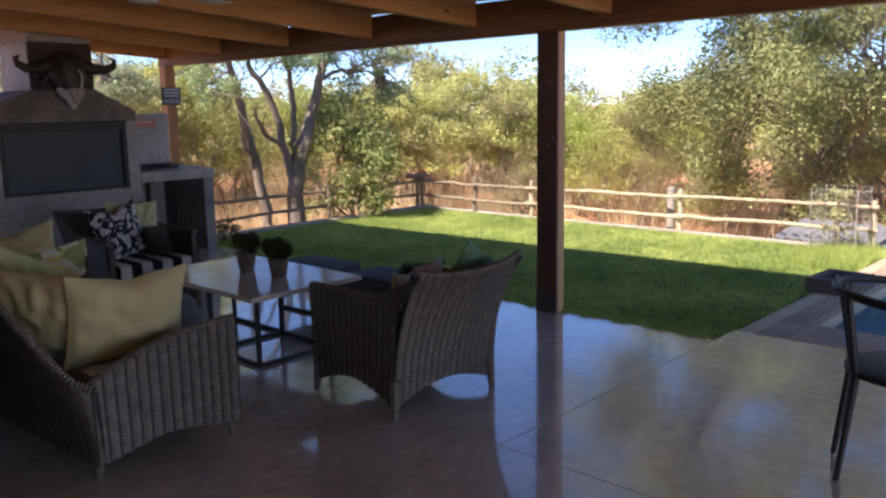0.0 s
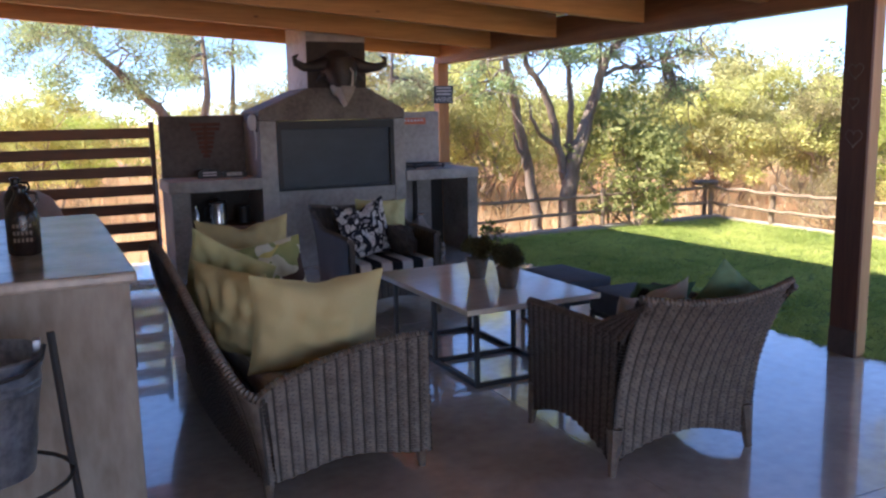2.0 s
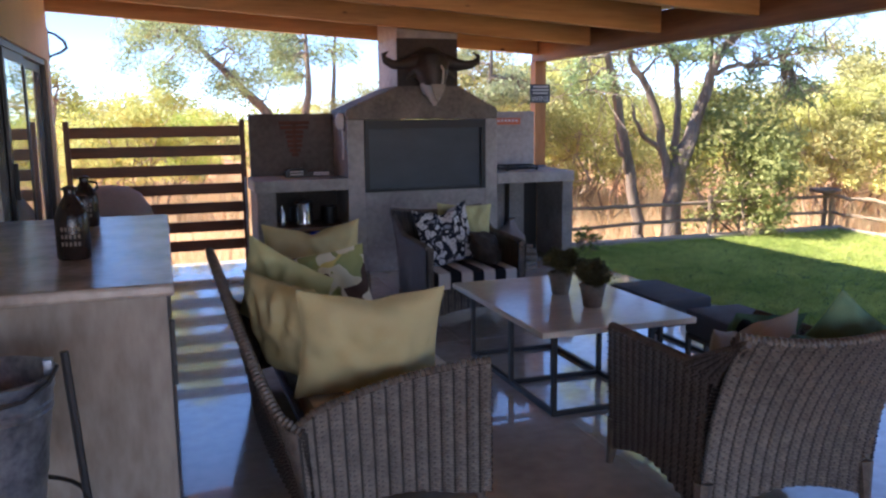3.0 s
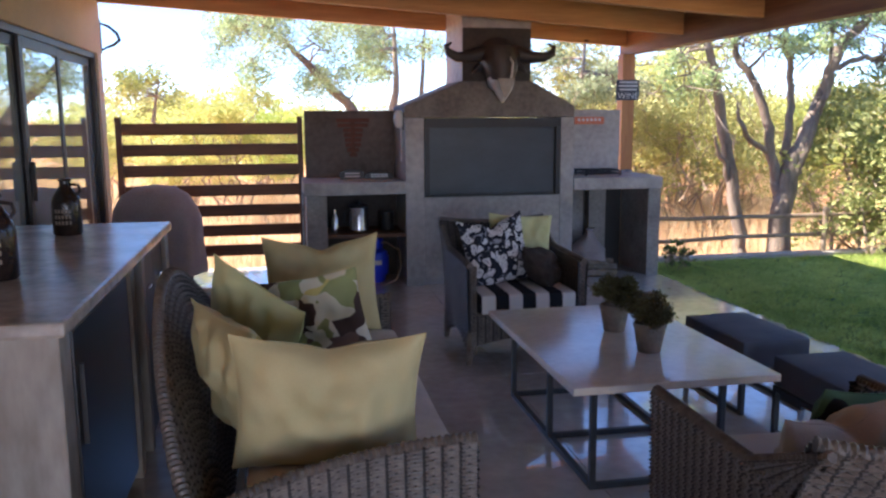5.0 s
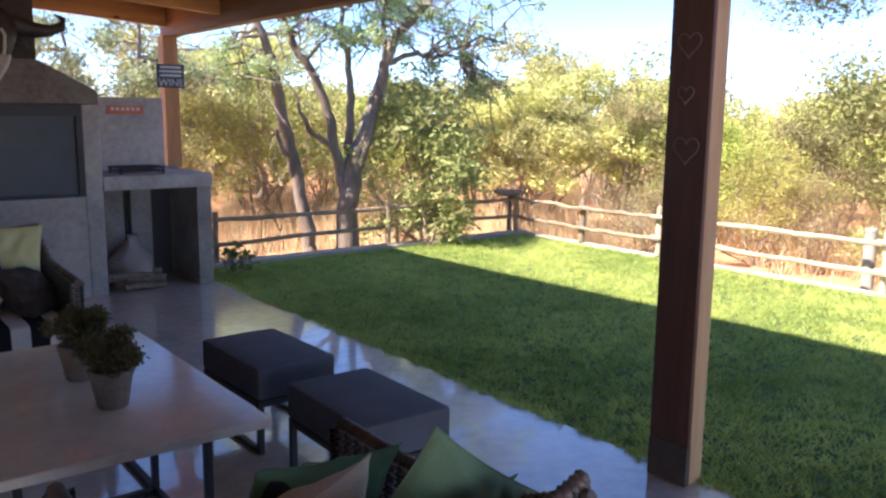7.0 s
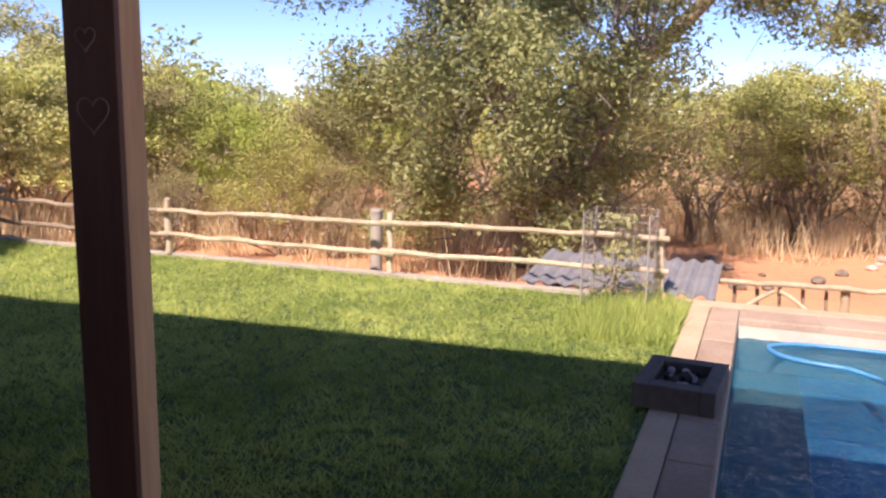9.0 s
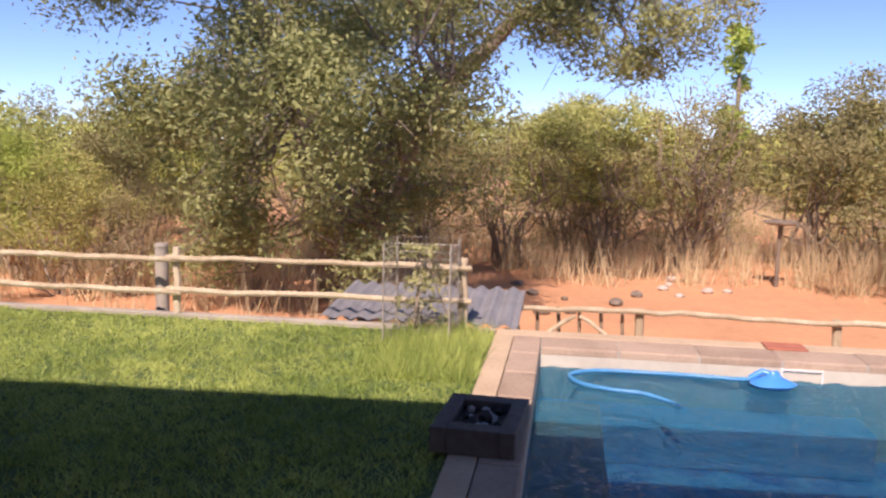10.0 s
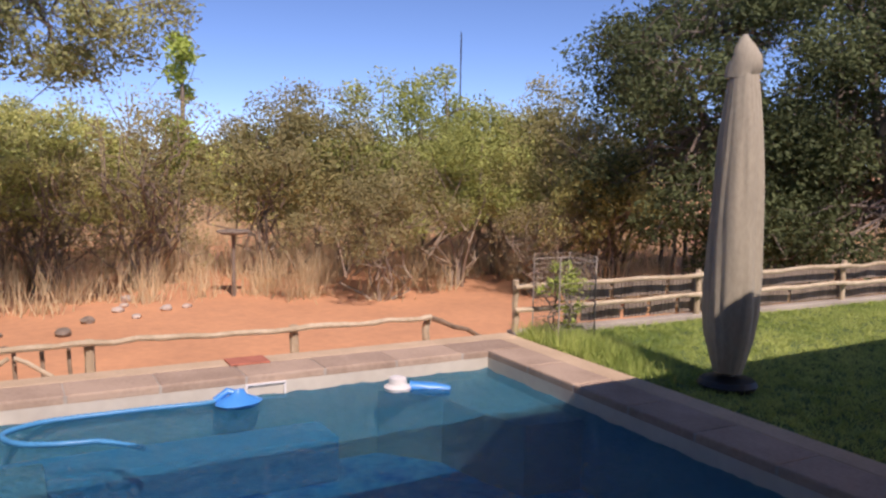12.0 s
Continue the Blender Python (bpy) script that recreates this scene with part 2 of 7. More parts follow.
def prism(bm, outline, d0, d1, axis="y"):
    """A flat outline (x, z) pulled through from d0 to d1 along y, or (x, y) along z, or (y, z) along x."""
    def at(p, d):
        return {"y": (p[0], d, p[1]), "z": (p[0], p[1], d), "x": (d, p[0], p[1])}[axis]
    a = [bm.verts.new(at(p, d0)) for p in outline]
    b = [bm.verts.new(at(p, d1)) for p in outline]
    bm.faces.new(a)
    bm.faces.new(b[::-1])
    k = len(outline)
    for i in range(k):
        bm.faces.new((a[i], b[i], b[(i + 1) % k], a[(i + 1) % k]))


def finish(bm, smooth=False):
    bmesh.ops.recalc_face_normals(bm, faces=bm.faces)
    for f in bm.faces:
        f.smooth = smooth
    return bm


def part(name, bm, material, parent=None, label="", smooth=False, m=None):
    """Links a bmesh as one mesh object, under a thing or a part."""
    finish(bm, smooth)
    me = bpy.data.meshes.new(name)
    bm.to_mesh(me)
    bm.free()
    if smooth:
        me.set_sharp_from_angle(angle=radians(40))
    me.materials.append(material)
    ob = new(name, me)
    if parent:
        ob.parent = parent
    if m is not None:
        ob.matrix_basis = m
    return tagged(ob, label)


def arrays(name, v, f, material, parent=None, smooth=False):
    """A mesh object from numpy corners and faces of one size."""
    me = bpy.data.meshes.new(name)
    k = f.shape[1]
    me.vertices.add(len(v))
    me.vertices.foreach_set("co", np.asarray(v, np.float32).ravel())
    me.loops.add(f.size)
    me.loops.foreach_set("vertex_index", f.astype(np.int32).ravel())
    me.polygons.add(len(f))
    me.polygons.foreach_set("loop_start", np.arange(0, f.size, k, dtype=np.int32))
    me.polygons.foreach_set("loop_total", np.full(len(f), k, np.int32))
    me.update(calc_edges=True)
    me.validate()
    me.polygons.foreach_set("use_smooth", np.full(len(me.polygons), smooth))
    me.materials.append(material)
    ob = new(name, me)
    if parent:
        ob.parent = parent
    return ob


def thing(name, at=(0, 0, 0), turn=0, label="", category="", group="", kind=""):
    ob = new(name)
    ob.matrix_basis = pose(*at, 0, 0, turn)
    ob.empty_display_size = 0.1
    return tagged(ob, label, category, group, kind)


def structure(name, bm, material, label="", smooth=False):
    return tagged(part(name, bm, material, None, label, smooth), kind="structure")


def place(ob, m):
    ob.matrix_basis = m
    return ob


# ---- ground, slab, lawn, pool shell ----
DIRT_Z = -0.45
PX0, PX1, PY0, PY1 = 0.85, 3.84, -9.53, -6.28     # water's edge of the pool


def make_ground():
    bm = bmesh.new()
    outer = 900
    xs = [-outer, -9.5, 4.34, outer]
    ys = [-outer, -16.0, 0.95, outer]
    vs = [[bm.verts.new((x, y, DIRT_Z)) for x in xs] for y in ys]
    for j in range(3):
        for i in range(3):
            if i == 1 and j == 1:
                continue
            bm.faces.new((vs[j][i], vs[j][i + 1], vs[j + 1][i + 1], vs[j + 1][i]))
    tagged(structure("ground", bm, M_DIRT, "red sandy bush earth with dry litter"), category="ground")


def make_plots():
    """The raised plot: slab, lawn, kerbs and pool coping, standing above the bush earth."""
    edge = 0.05
    bm = bmesh.new()
    box(bm, -9.5, edge, -5.94, 1.25, DIRT_Z - 0.1, -0.006)
    box(bm, -9.5, 0.36, -16, -5.941, DIRT_Z - 0.1, -0.006)
    structure("floor_base", bm, M_KERB, "rough concrete under the floor joints")
    ys = [-16, -13.4, -10.8, -8.2, -5.94, -2.62, 1.25]
    first = None
    for y0, y1 in zip(ys, ys[1:]):
        for x0, x1 in ((-9.5, -4.9), (-4.9, -2.2), (-2.2, edge if y0 > -6 else 0.36)):
            bm = bmesh.new()
            box(bm, x0 + 0.002, x1 - (0.0 if x1 > 0 else 0.002), y0 + 0.002, y1 - 0.002, -0.0058, 0.0, 0.0012)
            if first is None:
                first = structure("floor", bm, M_FLOOR, "polished beige concrete floor of the covered patio")
                first["category"] = "floor"
            else:
                part("floor_panel", bm, M_FLOOR, first)
    bm = bmesh.new()
    box(bm, edge + 0.004, 4.22, -5.95, 0.72, DIRT_Z - 0.1, -0.03)
    structure("lawn_bed", bm, M_GRASS, "soil under the front lawn")
    bm = bmesh.new()
    box(bm, 0.364, 4.24, -16, -10.004, DIRT_Z - 0.1, -0.03)
    structure("lawn_bed", bm, M_GRASS, "soil under the lawn beside the pool")
    bm = bmesh.new()
    box(bm, edge + 0.004, 4.34, 0.724, 0.88, DIRT_Z - 0.1, 0.015, 0.01)
    box(bm, 4.224, 4.30, -5.95, 0.72, DIRT_Z - 0.1, 0.004, 0.008)
    structure("kerb", bm, M_KERB, "rough concrete kerb along the lawn")
    bm = bmesh.new()
    box(bm, 4.244, 4.36, -16, -10.02, DIRT_Z - 0.1, 0.015, 0.01)
    structure("kerb", bm, M_KERB, "rough concrete kerb along the lawn")


make_ground()
make_plots()


def make_pool():
    t = 0.02
    depth = -0.62
    bm = bmesh.new()     # shell, open at the top
    box(bm, PX0 - 0.15, PX1 + 0.15, PY0 - 0.15, PY1 + 0.15, depth - 0.15, depth)
    structure("pool_floor", bm, M_POOL_CAUSTIC, "blue plastered pool floor with ripple light painted in")
    bm = bmesh.new()
    box(bm, PX0 - 0.15, PX0, PY0 - 0.15, PY1 + 0.15, depth + 0.001, -0.05)
    box(bm, PX1, PX1 + 0.15, PY0 - 0.15, PY1 + 0.15, depth + 0.001, -0.05)
    box(bm, PX0, PX1, PY0 - 0.15, PY0, depth + 0.001, -0.05)
    box(bm, PX0, PX1, PY1, PY1 + 0.15, depth + 0.001, -0.05)
    structure("pool_wall", bm, M_POOLSTEP, "sandy plastered pool wall")
    bm = bmesh.new()     # shallow ledge and steps in the corners
    prism(bm, [(PX1 - 0.002, PY0 + 0.002), (PX1 - 0.002, PY0 + 0.85), (PX1 - 0.35, PY0 + 0.55), (PX1 - 0.75, PY0 + 0.48), (PX1 - 1.05, PY0 + 0.38), (PX1 - 1.1, PY0 + 0.002)], depth + 0.002, -0.19, "z")
    structure("pool_step", bm, M_POOLSTEP, "sandy plastered step under water")
    bm = bmesh.new()
    box(bm, PX0 + 0.002, PX1 - 0.362, PY1 - 0.38, PY1 - 0.002, depth + 0.002, -0.24, 0.015)
    structure("pool_bench", bm, M_POOLSTEP, "sandy plastered bench under water")
    bm = bmesh.new()
    box(bm, PX1 - 0.36, PX1 - 0.002, PY0 + 1.26, PY1 - 0.002, depth + 0.002, -0.34, 0.015)
    structure("pool_bench", bm, M_POOLBENCH, "pale blue plastered bench under deeper water")
    # coping stones with open joints, and a pale outer edge
    bm = bmesh.new()
    box(bm, PX0 - 0.47, 4.148, PY1 + 0.002, PY1 + 0.188, -0.055, -0.006)
    for dims in ((PX1 + 0.002, 4.148, PY0 - 0.298, PY1 - 0.002), (PX0 - 0.47, PX1 - 0.002, PY0 - 0.298, PY0 - 0.002), (PX0 - 0.47, PX0 - 0.002, PY0 + 0.002, PY1 - 0.002)):
        box(bm, *dims, -0.055, -0.006)
    cop = structure("pool_coping", bm, M_KERB, "mortar bed of the brown cement pool coping")
    for x0, x1, y0, y1, along in ((PX0 - 0.48, 4.15, PY1, PY1 + 0.19, "x"), (PX1, 4.15, PY0 - 0.3, PY1 - 0.003, "y"), (PX0 - 0.48, PX1 - 0.003, PY0 - 0.3, PY0, "x"), (PX0 - 0.48, PX0, PY0 + 0.003, PY1 - 0.003, "y")):
        a0, a1 = (x0, x1) if along == "x" else (y0, y1)
        n = round((a1 - a0) / 0.5)
        for k in range(n):
            p, q = a0 + (a1 - a0) * k / n + 0.002, a0 + (a1 - a0) * (k + 1) / n - 0.002
            bm = bmesh.new()
            if along == "x":
                box(bm, p, q, y0, y1, -0.06, 0.0005 * (k % 3), 0.014)
            else:
                box(bm, x0, x1, p, q, -0.06, 0.0005 * (k % 3), 0.014)
            part("coping_stone", bm, M_COPING, cop)
    bm = bmesh.new()
    box(bm, 0.37, 4.15, PY1 + 0.193, -5.954, -0.25, -0.002, 0.01)
    box(bm, 4.153, 4.34, PY0 - 0.48, -5.954, DIRT_Z - 0.1, -0.002, 0.015)
    box(bm, 0.37, 4.15, PY0 - 0.48, PY0 - 0.303, -0.25, -0.003, 0.015)
    structure("coping_edge", bm, M_COPING_EDGE, "pale outer edge of the pool coping")
    # water
    bm = bmesh.new()
    nx, ny = 260, 260
    for j in range(ny + 1):
        for i in range(nx + 1):
            x, y = PX0 + (PX1 - PX0) * i / nx, PY0 + (PY1 - PY0) * j / ny
            p = Vector((x, y, 0))
            z = 0.012 * noise.noise(p * 4.2) + 0.009 * noise.noise(p * 9 + Vector((3, 1, 0))) + 0.0055 * noise.noise(p * 21) + 0.0035 * noise.noise(p * 33 + Vector((7, 2, 0))) + 0.0012 * noise.noise(p * 45)
            bm.verts.new((x, y, -0.13 + z))
    bm.verts.ensure_lookup_table()
    for j in range(ny):
        for i in range(nx):
            a = j * (nx + 1) + i
            bm.faces.new([bm.verts[k] for k in (a, a + 1, a + nx + 2, a + nx + 1)])
    m = bpy.data.materials.new("pool_water")
    m.use_nodes = True
    n, l = m.node_tree.nodes, m.node_tree.links
    n.remove(n["Principled BSDF"])
    gl = n.new("ShaderNodeBsdfGlossy")
    gl.inputs["Roughness"].default_value = 0.03
    tr = n.new("ShaderNodeBsdfTransparent")
    tr.inputs["Color"].default_value = (0.46, 0.81, 0.98, 1)
    fr = n.new("ShaderNodeFresnel")
    fr.inputs["IOR"].default_value = 1.3
    mx = n.new("ShaderNodeMixShader")
    l.new(fr.outputs[0], mx.inputs[0])
    co, last = n.new("ShaderNodeTexCoord"), None
    for size, strength in ((16.0, 0.9), (45.0, 0.9)):
        rip = n.new("ShaderNodeTexNoise")
        rip.inputs["Scale"].default_value, rip.inputs["Detail"].default_value, rip.inputs["Distortion"].default_value = size, 3, 1.2
        l.new(co.outputs["Object"], rip.inputs["Vector"])
        bp = n.new("ShaderNodeBump")
        bp.inputs["Strength"].default_value, bp.inputs["Distance"].default_value = strength, 0.05
        l.new(rip.outputs["Fac"], bp.inputs["Height"])
        if last:
            l.new(last, bp.inputs["Normal"])
        last = bp.outputs["Normal"]
    l.new(last, gl.inputs["Normal"])
    l.new(last, fr.inputs["Normal"])
    df = n.new("ShaderNodeBsdfDiffuse")
    df.inputs["Color"].default_value = (0.06, 0.36, 0.60, 1)
    l.new(last, df.inputs["Normal"])
    milky = n.new("ShaderNodeMixShader")
    milky.inputs[0].default_value = 0.30
    l.new(tr.outputs[0], milky.inputs[1])
    l.new(df.outputs[0], milky.inputs[2])
    l.new(milky.outputs[0], mx.inputs[1])
    l.new(gl.outputs[0], mx.inputs[2])
    l.new(mx.outputs[0], n["Material Output"].inputs["Surface"])
    w = structure("water", bm, m, "rippled blue pool water", smooth=True)
    if w.data.polygons[0].normal.z < 0:
        w.data.flip_normals()


make_pool()


# ---- roof and house ----
def roof_z(x):
    """Height of the rafters' underside."""
    return 2.15 - 0.066 * x


def sloped(bm, x0, x1, y0, y1, up0, up1):
    """A beam along x that follows the roof's slope."""
    v = []
    for x, z in ((x0, up0), (x1, up0), (x1, up1), (x0, up1)):
        v.append((x, roof_z(x) + z))
    prism(bm, v, y0, y1, "y")


M_BEAM = mat("brown_stained_beam", (0.30, 0.135, 0.05), 0.5, col2=(0.17, 0.07, 0.028), scale=2.0, fine=9, stretch=(6, 0.5, 6), bump=0.08, bscale=14)


def make_roof():
    rafter_y = [-0.32 - 1.2 * k for k in range(-1, 12)]
    for y in rafter_y:
        bm = bmesh.new()
        sloped(bm, -9.0, -0.02 if y < 0.5 else 0.12, y - 0.035, y + 0.035, 0.0, 0.22)
        ob = structure("rafter", bm, M_PINE, "oiled pine rafter with knots")
    bm = bmesh.new()
    box(bm, -0.016, 0.10, -14.6, 1.0, 2.07, 2.33, 0.004)
    structure("edge_beam", bm, M_BEAM, "brown stained pine beam along the open side of the patio")
    bm = bmesh.new()
    sloped(bm, -9.0, 0.14, -14.8, 1.25, 0.224, 0.26)
    ob = structure("ceiling", bm, M_BOARD, "pine boarded ceiling under the patio roof")
    bm = bmesh.new()
    # unseen overhang, slanted only to steer the shadow line on lawn and pool
    def shadow_edge_x(y):
        return 0.12 - 0.055 * y
    vs = []
    for up in (0.264, 0.30):
        vs.append([bm.verts.new((x, y, roof_z(x) + up)) for x, y in ((-9.1, 1.3), (-9.1, -14.9), (shadow_edge_x(-14.9), -14.9), (shadow_edge_x(1.3), 1.3))])
    bm.faces.new(vs[0])
    bm.faces.new(vs[1][::-1])
    for k in range(4):
        bm.faces.new((vs[0][k], vs[1][k], vs[1][(k + 1) % 4], vs[0][(k + 1) % 4]))
    structure("roof", bm, M_STEEL, "sheet roof over the patio with an overhang shaped for its shadow")


make_roof()


def make_house():
    wx = -4.95
    bm = bmesh.new()
    # wall with the sliding door opening y -3.1 .. 0.2, 2.03 high
    d0, d1, h = -2.1, 0.72, 2.03
    top = roof_z(wx) + 0.2
    box(bm, wx - 0.22, wx, -5.4, d0, 0, top)
    box(bm, wx - 0.22, wx, d1, 0.9, 0, top)
    box(bm, wx - 0.22, wx, d0, d1, h, top)
    structure("wall_house", bm, M_PLASTER, "cream plastered house wall beside the patio")
    bm = bmesh.new()
    box(bm, -9.2, wx - 0.222, -5.4, -5.18, 0, 2.9)
    structure("wall_return", bm, M_PLASTER, "cream plastered house wall")
    bm = bmesh.new()
    box(bm, -9.4, -9.2, -14.8, 1.1, 0, 2.95)
    structure("wall_back", bm, M_PLASTER, "cream plastered house wall")
    bm = bmesh.new()
    box(bm, -9.2, wx - 0.222, 0.9, 1.1, 0, 2.9)
    structure("wall_side", bm, M_PLASTER, "cream plastered house wall")
    return wx, d0, d1, h


make_house()


def post(x0, x1, y0, y1, z1, label, wood=None):
    t = thing("patio_post", ((x0 + x1) / 2, (y0 + y1) / 2, 0), 0, label, "post", kind="")
    hx, hy = (x1 - x0) / 2, (y1 - y0) / 2
    bm = bmesh.new()
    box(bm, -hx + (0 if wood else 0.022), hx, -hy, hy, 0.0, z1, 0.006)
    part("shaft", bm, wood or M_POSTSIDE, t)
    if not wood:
        # the -x face is a board much darker than the shaft
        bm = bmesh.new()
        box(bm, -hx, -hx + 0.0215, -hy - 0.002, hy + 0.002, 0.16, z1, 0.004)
        part("facing_board", bm, M_POST, t, "thin dark brown board on one face")
        bm = bmesh.new()
        box(bm, -hx - 0.004, -hx + 0.0215, -hy - 0.004, hy + 0.004, 0.0, 0.1595, 0.004)
        part("shoe", bm, M_SHOE, t, "grey-brown shoe at the foot")
    return t


M_SHOE = mat("weathered_shoe", (0.13, 0.095, 0.08), 0.7, col2=(0.08, 0.06, 0.05), scale=9)
post(-0.05, 0.055, -4.735, -4.56, 2.07, "square timber post with one darker face beside the lawn")
post(-0.08, 0.05, 0.76, 0.89, 2.07, "orange-brown square timber post behind the fireplace", M_POSTLIGHT)
post(-0.05, 0.055, -11.2, -11.03, 2.07, "square timber post with one darker face beside the lawn")


# ---- the patio's built-in things ----
def extrude_part(name, outline, d0, d1, axis, material, parent, label="", bevel=0.004):
    bm = bmesh.new()
    prism(bm, outline, d0, d1, axis)
    if bevel:
        bmesh.ops.recalc_face_normals(bm, faces=bm.faces)
        bmesh.ops.bevel(bm, geom=bm.edges[:], offset=bevel, segments=1, affect="EDGES")
    return part(name, bm, material, parent, label)


def bx(name, dims, material, parent, label="", bevel=0.004):
    bm = bmesh.new()
    box(bm, *dims, bevel)
    return part(name, bm, material, parent, label)


M_HOOD = mat("soot_stained_cement", (0.25, 0.215, 0.18), 0.8, col2=(0.11, 0.092, 0.08), scale=3.5, fine=30, bump=0.15, bscale=25)


M_PANEL = mat("smoky_cement", (0.17, 0.145, 0.13), 0.8, col2=(0.075, 0.062, 0.055), scale=1.6, fine=20, bump=0.12, bscale=25)


def fireplace():
    t = thing("fireplace", (0, 0, 0), 0, "grey cement built-in barbecue fireplace with a gabled hood and side units", "fireplace")
    # middle body round the fire door
    bx("pier", (-2.37, -2.205, 0.0, 0.75, 0.0, 1.46), M_CEMENT_L, t, bevel=0.008)
    bx("pier", (-0.975, -0.85, 0.0, 0.75, 0.0, 1.46), M_CEMENT_L, t, bevel=0.008)
    bx("plinth", (-2.2045, -0.9755, 0.002, 0.75, 0.0, 0.775), M_CEMENT_L, t, bevel=0.006)
    extrude_part("hood", [(-2.37, 1.4605), (-0.85, 1.4605), (-0.85, 1.56), (-1.25, 1.775), (-1.86, 1.775), (-2.37, 1.56)], 0.001, 0.75, "y", M_HOOD, t, "soot-stained cement hood", 0.008)
    bx("chimney", (-1.86, -1.25, 0.051, 0.75, 1.7755, 2.22), M_CEMENT_L, t, "square cement chimney stack")
    # front plate in a darker cement than the stack's sides
    bx("chimney_face", (-1.858, -1.252, 0.03, 0.0505, 1.7755, 2.22), M_DARK_CEMENT, t, "darker front face of the chimney")
    bx("chimney_top", (-1.86, -1.25, 0.03, 0.75, 2.2205, 3.4), M_CEMENT_L, t)
    bx("firebox", (-2.2, -0.98, 0.2, 0.74, 0.78, 1.455), M_BLACK, t)
    # fire door
    d = bx("fire_door", (-2.158, -1.022, 0.028, 0.055, 0.78, 1.38), M_STEEL, t, "dark blue-grey steel drop-down fire door", 0.003)
    bm = bmesh.new()
    box(bm, -2.203, -0.977, -0.012, 0.034, 1.375, 1.458, 0.002)
    part("header", bm, M_BLACK, d, "black steel header slot")
    for x0, x1, z0, z1 in ((-2.203, -2.16, 0.777, 1.374), (-1.02, -0.977, 0.777, 1.374), (-2.155, -1.025, 0.777, 0.80)):
        bx("frame", (x0, x1, -0.006, 0.027, z0, z1), M_BLACK, d, "", 0.002)
    # left unit
    bx("worktop", (-3.24, -2.3705, -0.012, 0.66, 0.81, 0.92), M_CEMENT_L, t, bevel=0.01)
    bx("side_wall", (-3.22, -3.05, 0.0, 0.62, 0.0, 0.8095), M_CEMENT, t, bevel=0.006)
    # back wall in a darker cement than the unit's side wall
    bx("back_wall", (-3.05, -2.3705, 0.57, 0.62, 0.0, 0.8095), M_DARK_CEMENT, t)
    bx("shelf", (-3.049, -2.372, 0.03, 0.57, 0.435, 0.465), M_SLAT, t, "thin wooden shelf inside the unit", 0.003)
    bx("back_panel", (-3.20, -2.3705, 0.6605, 0.74, 0.0, 1.53), M_PANEL, t, "thin cement back panel", 0.006)
    # right unit
    bx("worktop", (-0.8495, 0.012, -0.012, 0.66, 0.81, 0.92), M_CEMENT_L, t, bevel=0.01)
    bx("side_wall", (-0.12, 0.0, 0.0, 0.62, 0.0, 0.8095), M_CEMENT, t, bevel=0.006)
    bx("back_wall", (-0.8495, -0.56, 0.50, 0.62, 0.0, 0.8095), M_CEMENT, t)
    bx("back_wall", (-0.50, -0.33, 0.50, 0.62, 0.0, 0.8095), M_CEMENT, t)
    # solid black board in place of the shade in the gaps
    bx("recess", (-0.8495, -0.12, 0.6205, 0.66, 0.0, 0.8095), M_BLACK, t, "black board painting the shade behind the flue wall")
    bx("back_panel", (-0.8495, -0.14, 0.6605, 0.74, 0.0, 1.53), M_CEMENT_L, t, "thin cement back panel", 0.006)
    return t


fireplace()


M_PALECLOTH = mat("pale_cloth", (0.62, 0.58, 0.53), 0.9, col2=(0.48, 0.44, 0.40), scale=8, fine=60)


def skull_mount():
    t = bmesh.new()
    lathe_pts = []
    # brow and muzzle, then horns
    for s in (1, -1):
        pts = [(0.03 * s, -0.09, 2.01), (0.16 * s, -0.10, 2.02), (0.28 * s, -0.12, 1.99), (0.38 * s, -0.14, 1.985), (0.455 * s, -0.15, 2.02), (0.47 * s, -0.14, 2.075), (0.42 * s, -0.12, 2.105)]
        tube(t, pts, [0.075, 0.068, 0.055, 0.045, 0.034, 0.022, 0.008], 12)
    tube(t, [(0, -0.02, 2.0), (0, -0.12, 1.96), (0, -0.16, 1.86), (0, -0.18, 1.74), (0, -0.19, 1.66)], [0.17, 0.175, 0.14, 0.085, 0.03], 16)
    for s in (1, -1):
        tube(t, [(0.10 * s, -0.08, 1.93), (0.19 * s, -0.10, 1.90), (0.24 * s, -0.10, 1.86)], [0.04, 0.035, 0.01], 8)
        tube(t, [(0.055 * s, -0.24, 1.90), (0.05 * s, -0.25, 1.87)], [0.02, 0.014], 8)
    for v in t.verts:
        v.co += Vector((0, 0, 0.012 * noise.noise(v.co * 14)))
    ob = part("horned_mask", t, M_BARK_DARK, None, smooth=True)
    tagged(ob, "dark wooden horned buffalo mask hung on the chimney", "wall mask")
    ob.matrix_basis = pose(-1.56, 0.03, -0.02)
    b = bmesh.new()
    prism(b, [(-0.075, 1.80), (0.075, 1.80), (0.055, 1.74), (0.0, 1.63), (-0.055, 1.74)], -0.30, -0.285, "y")
    for v in b.verts:
        v.co.y -= 0.05 * (1.86 - v.co.z) * 0 + abs(v.co.x) * 0.5
    ob2 = part("mask_plate", b, M_BONE, None)
    tagged(ob2, "pale triangular nose plate fixed to the horned mask", "wall mask")
    ob2.matrix_basis = pose(-1.56, 0.03, -0.02)


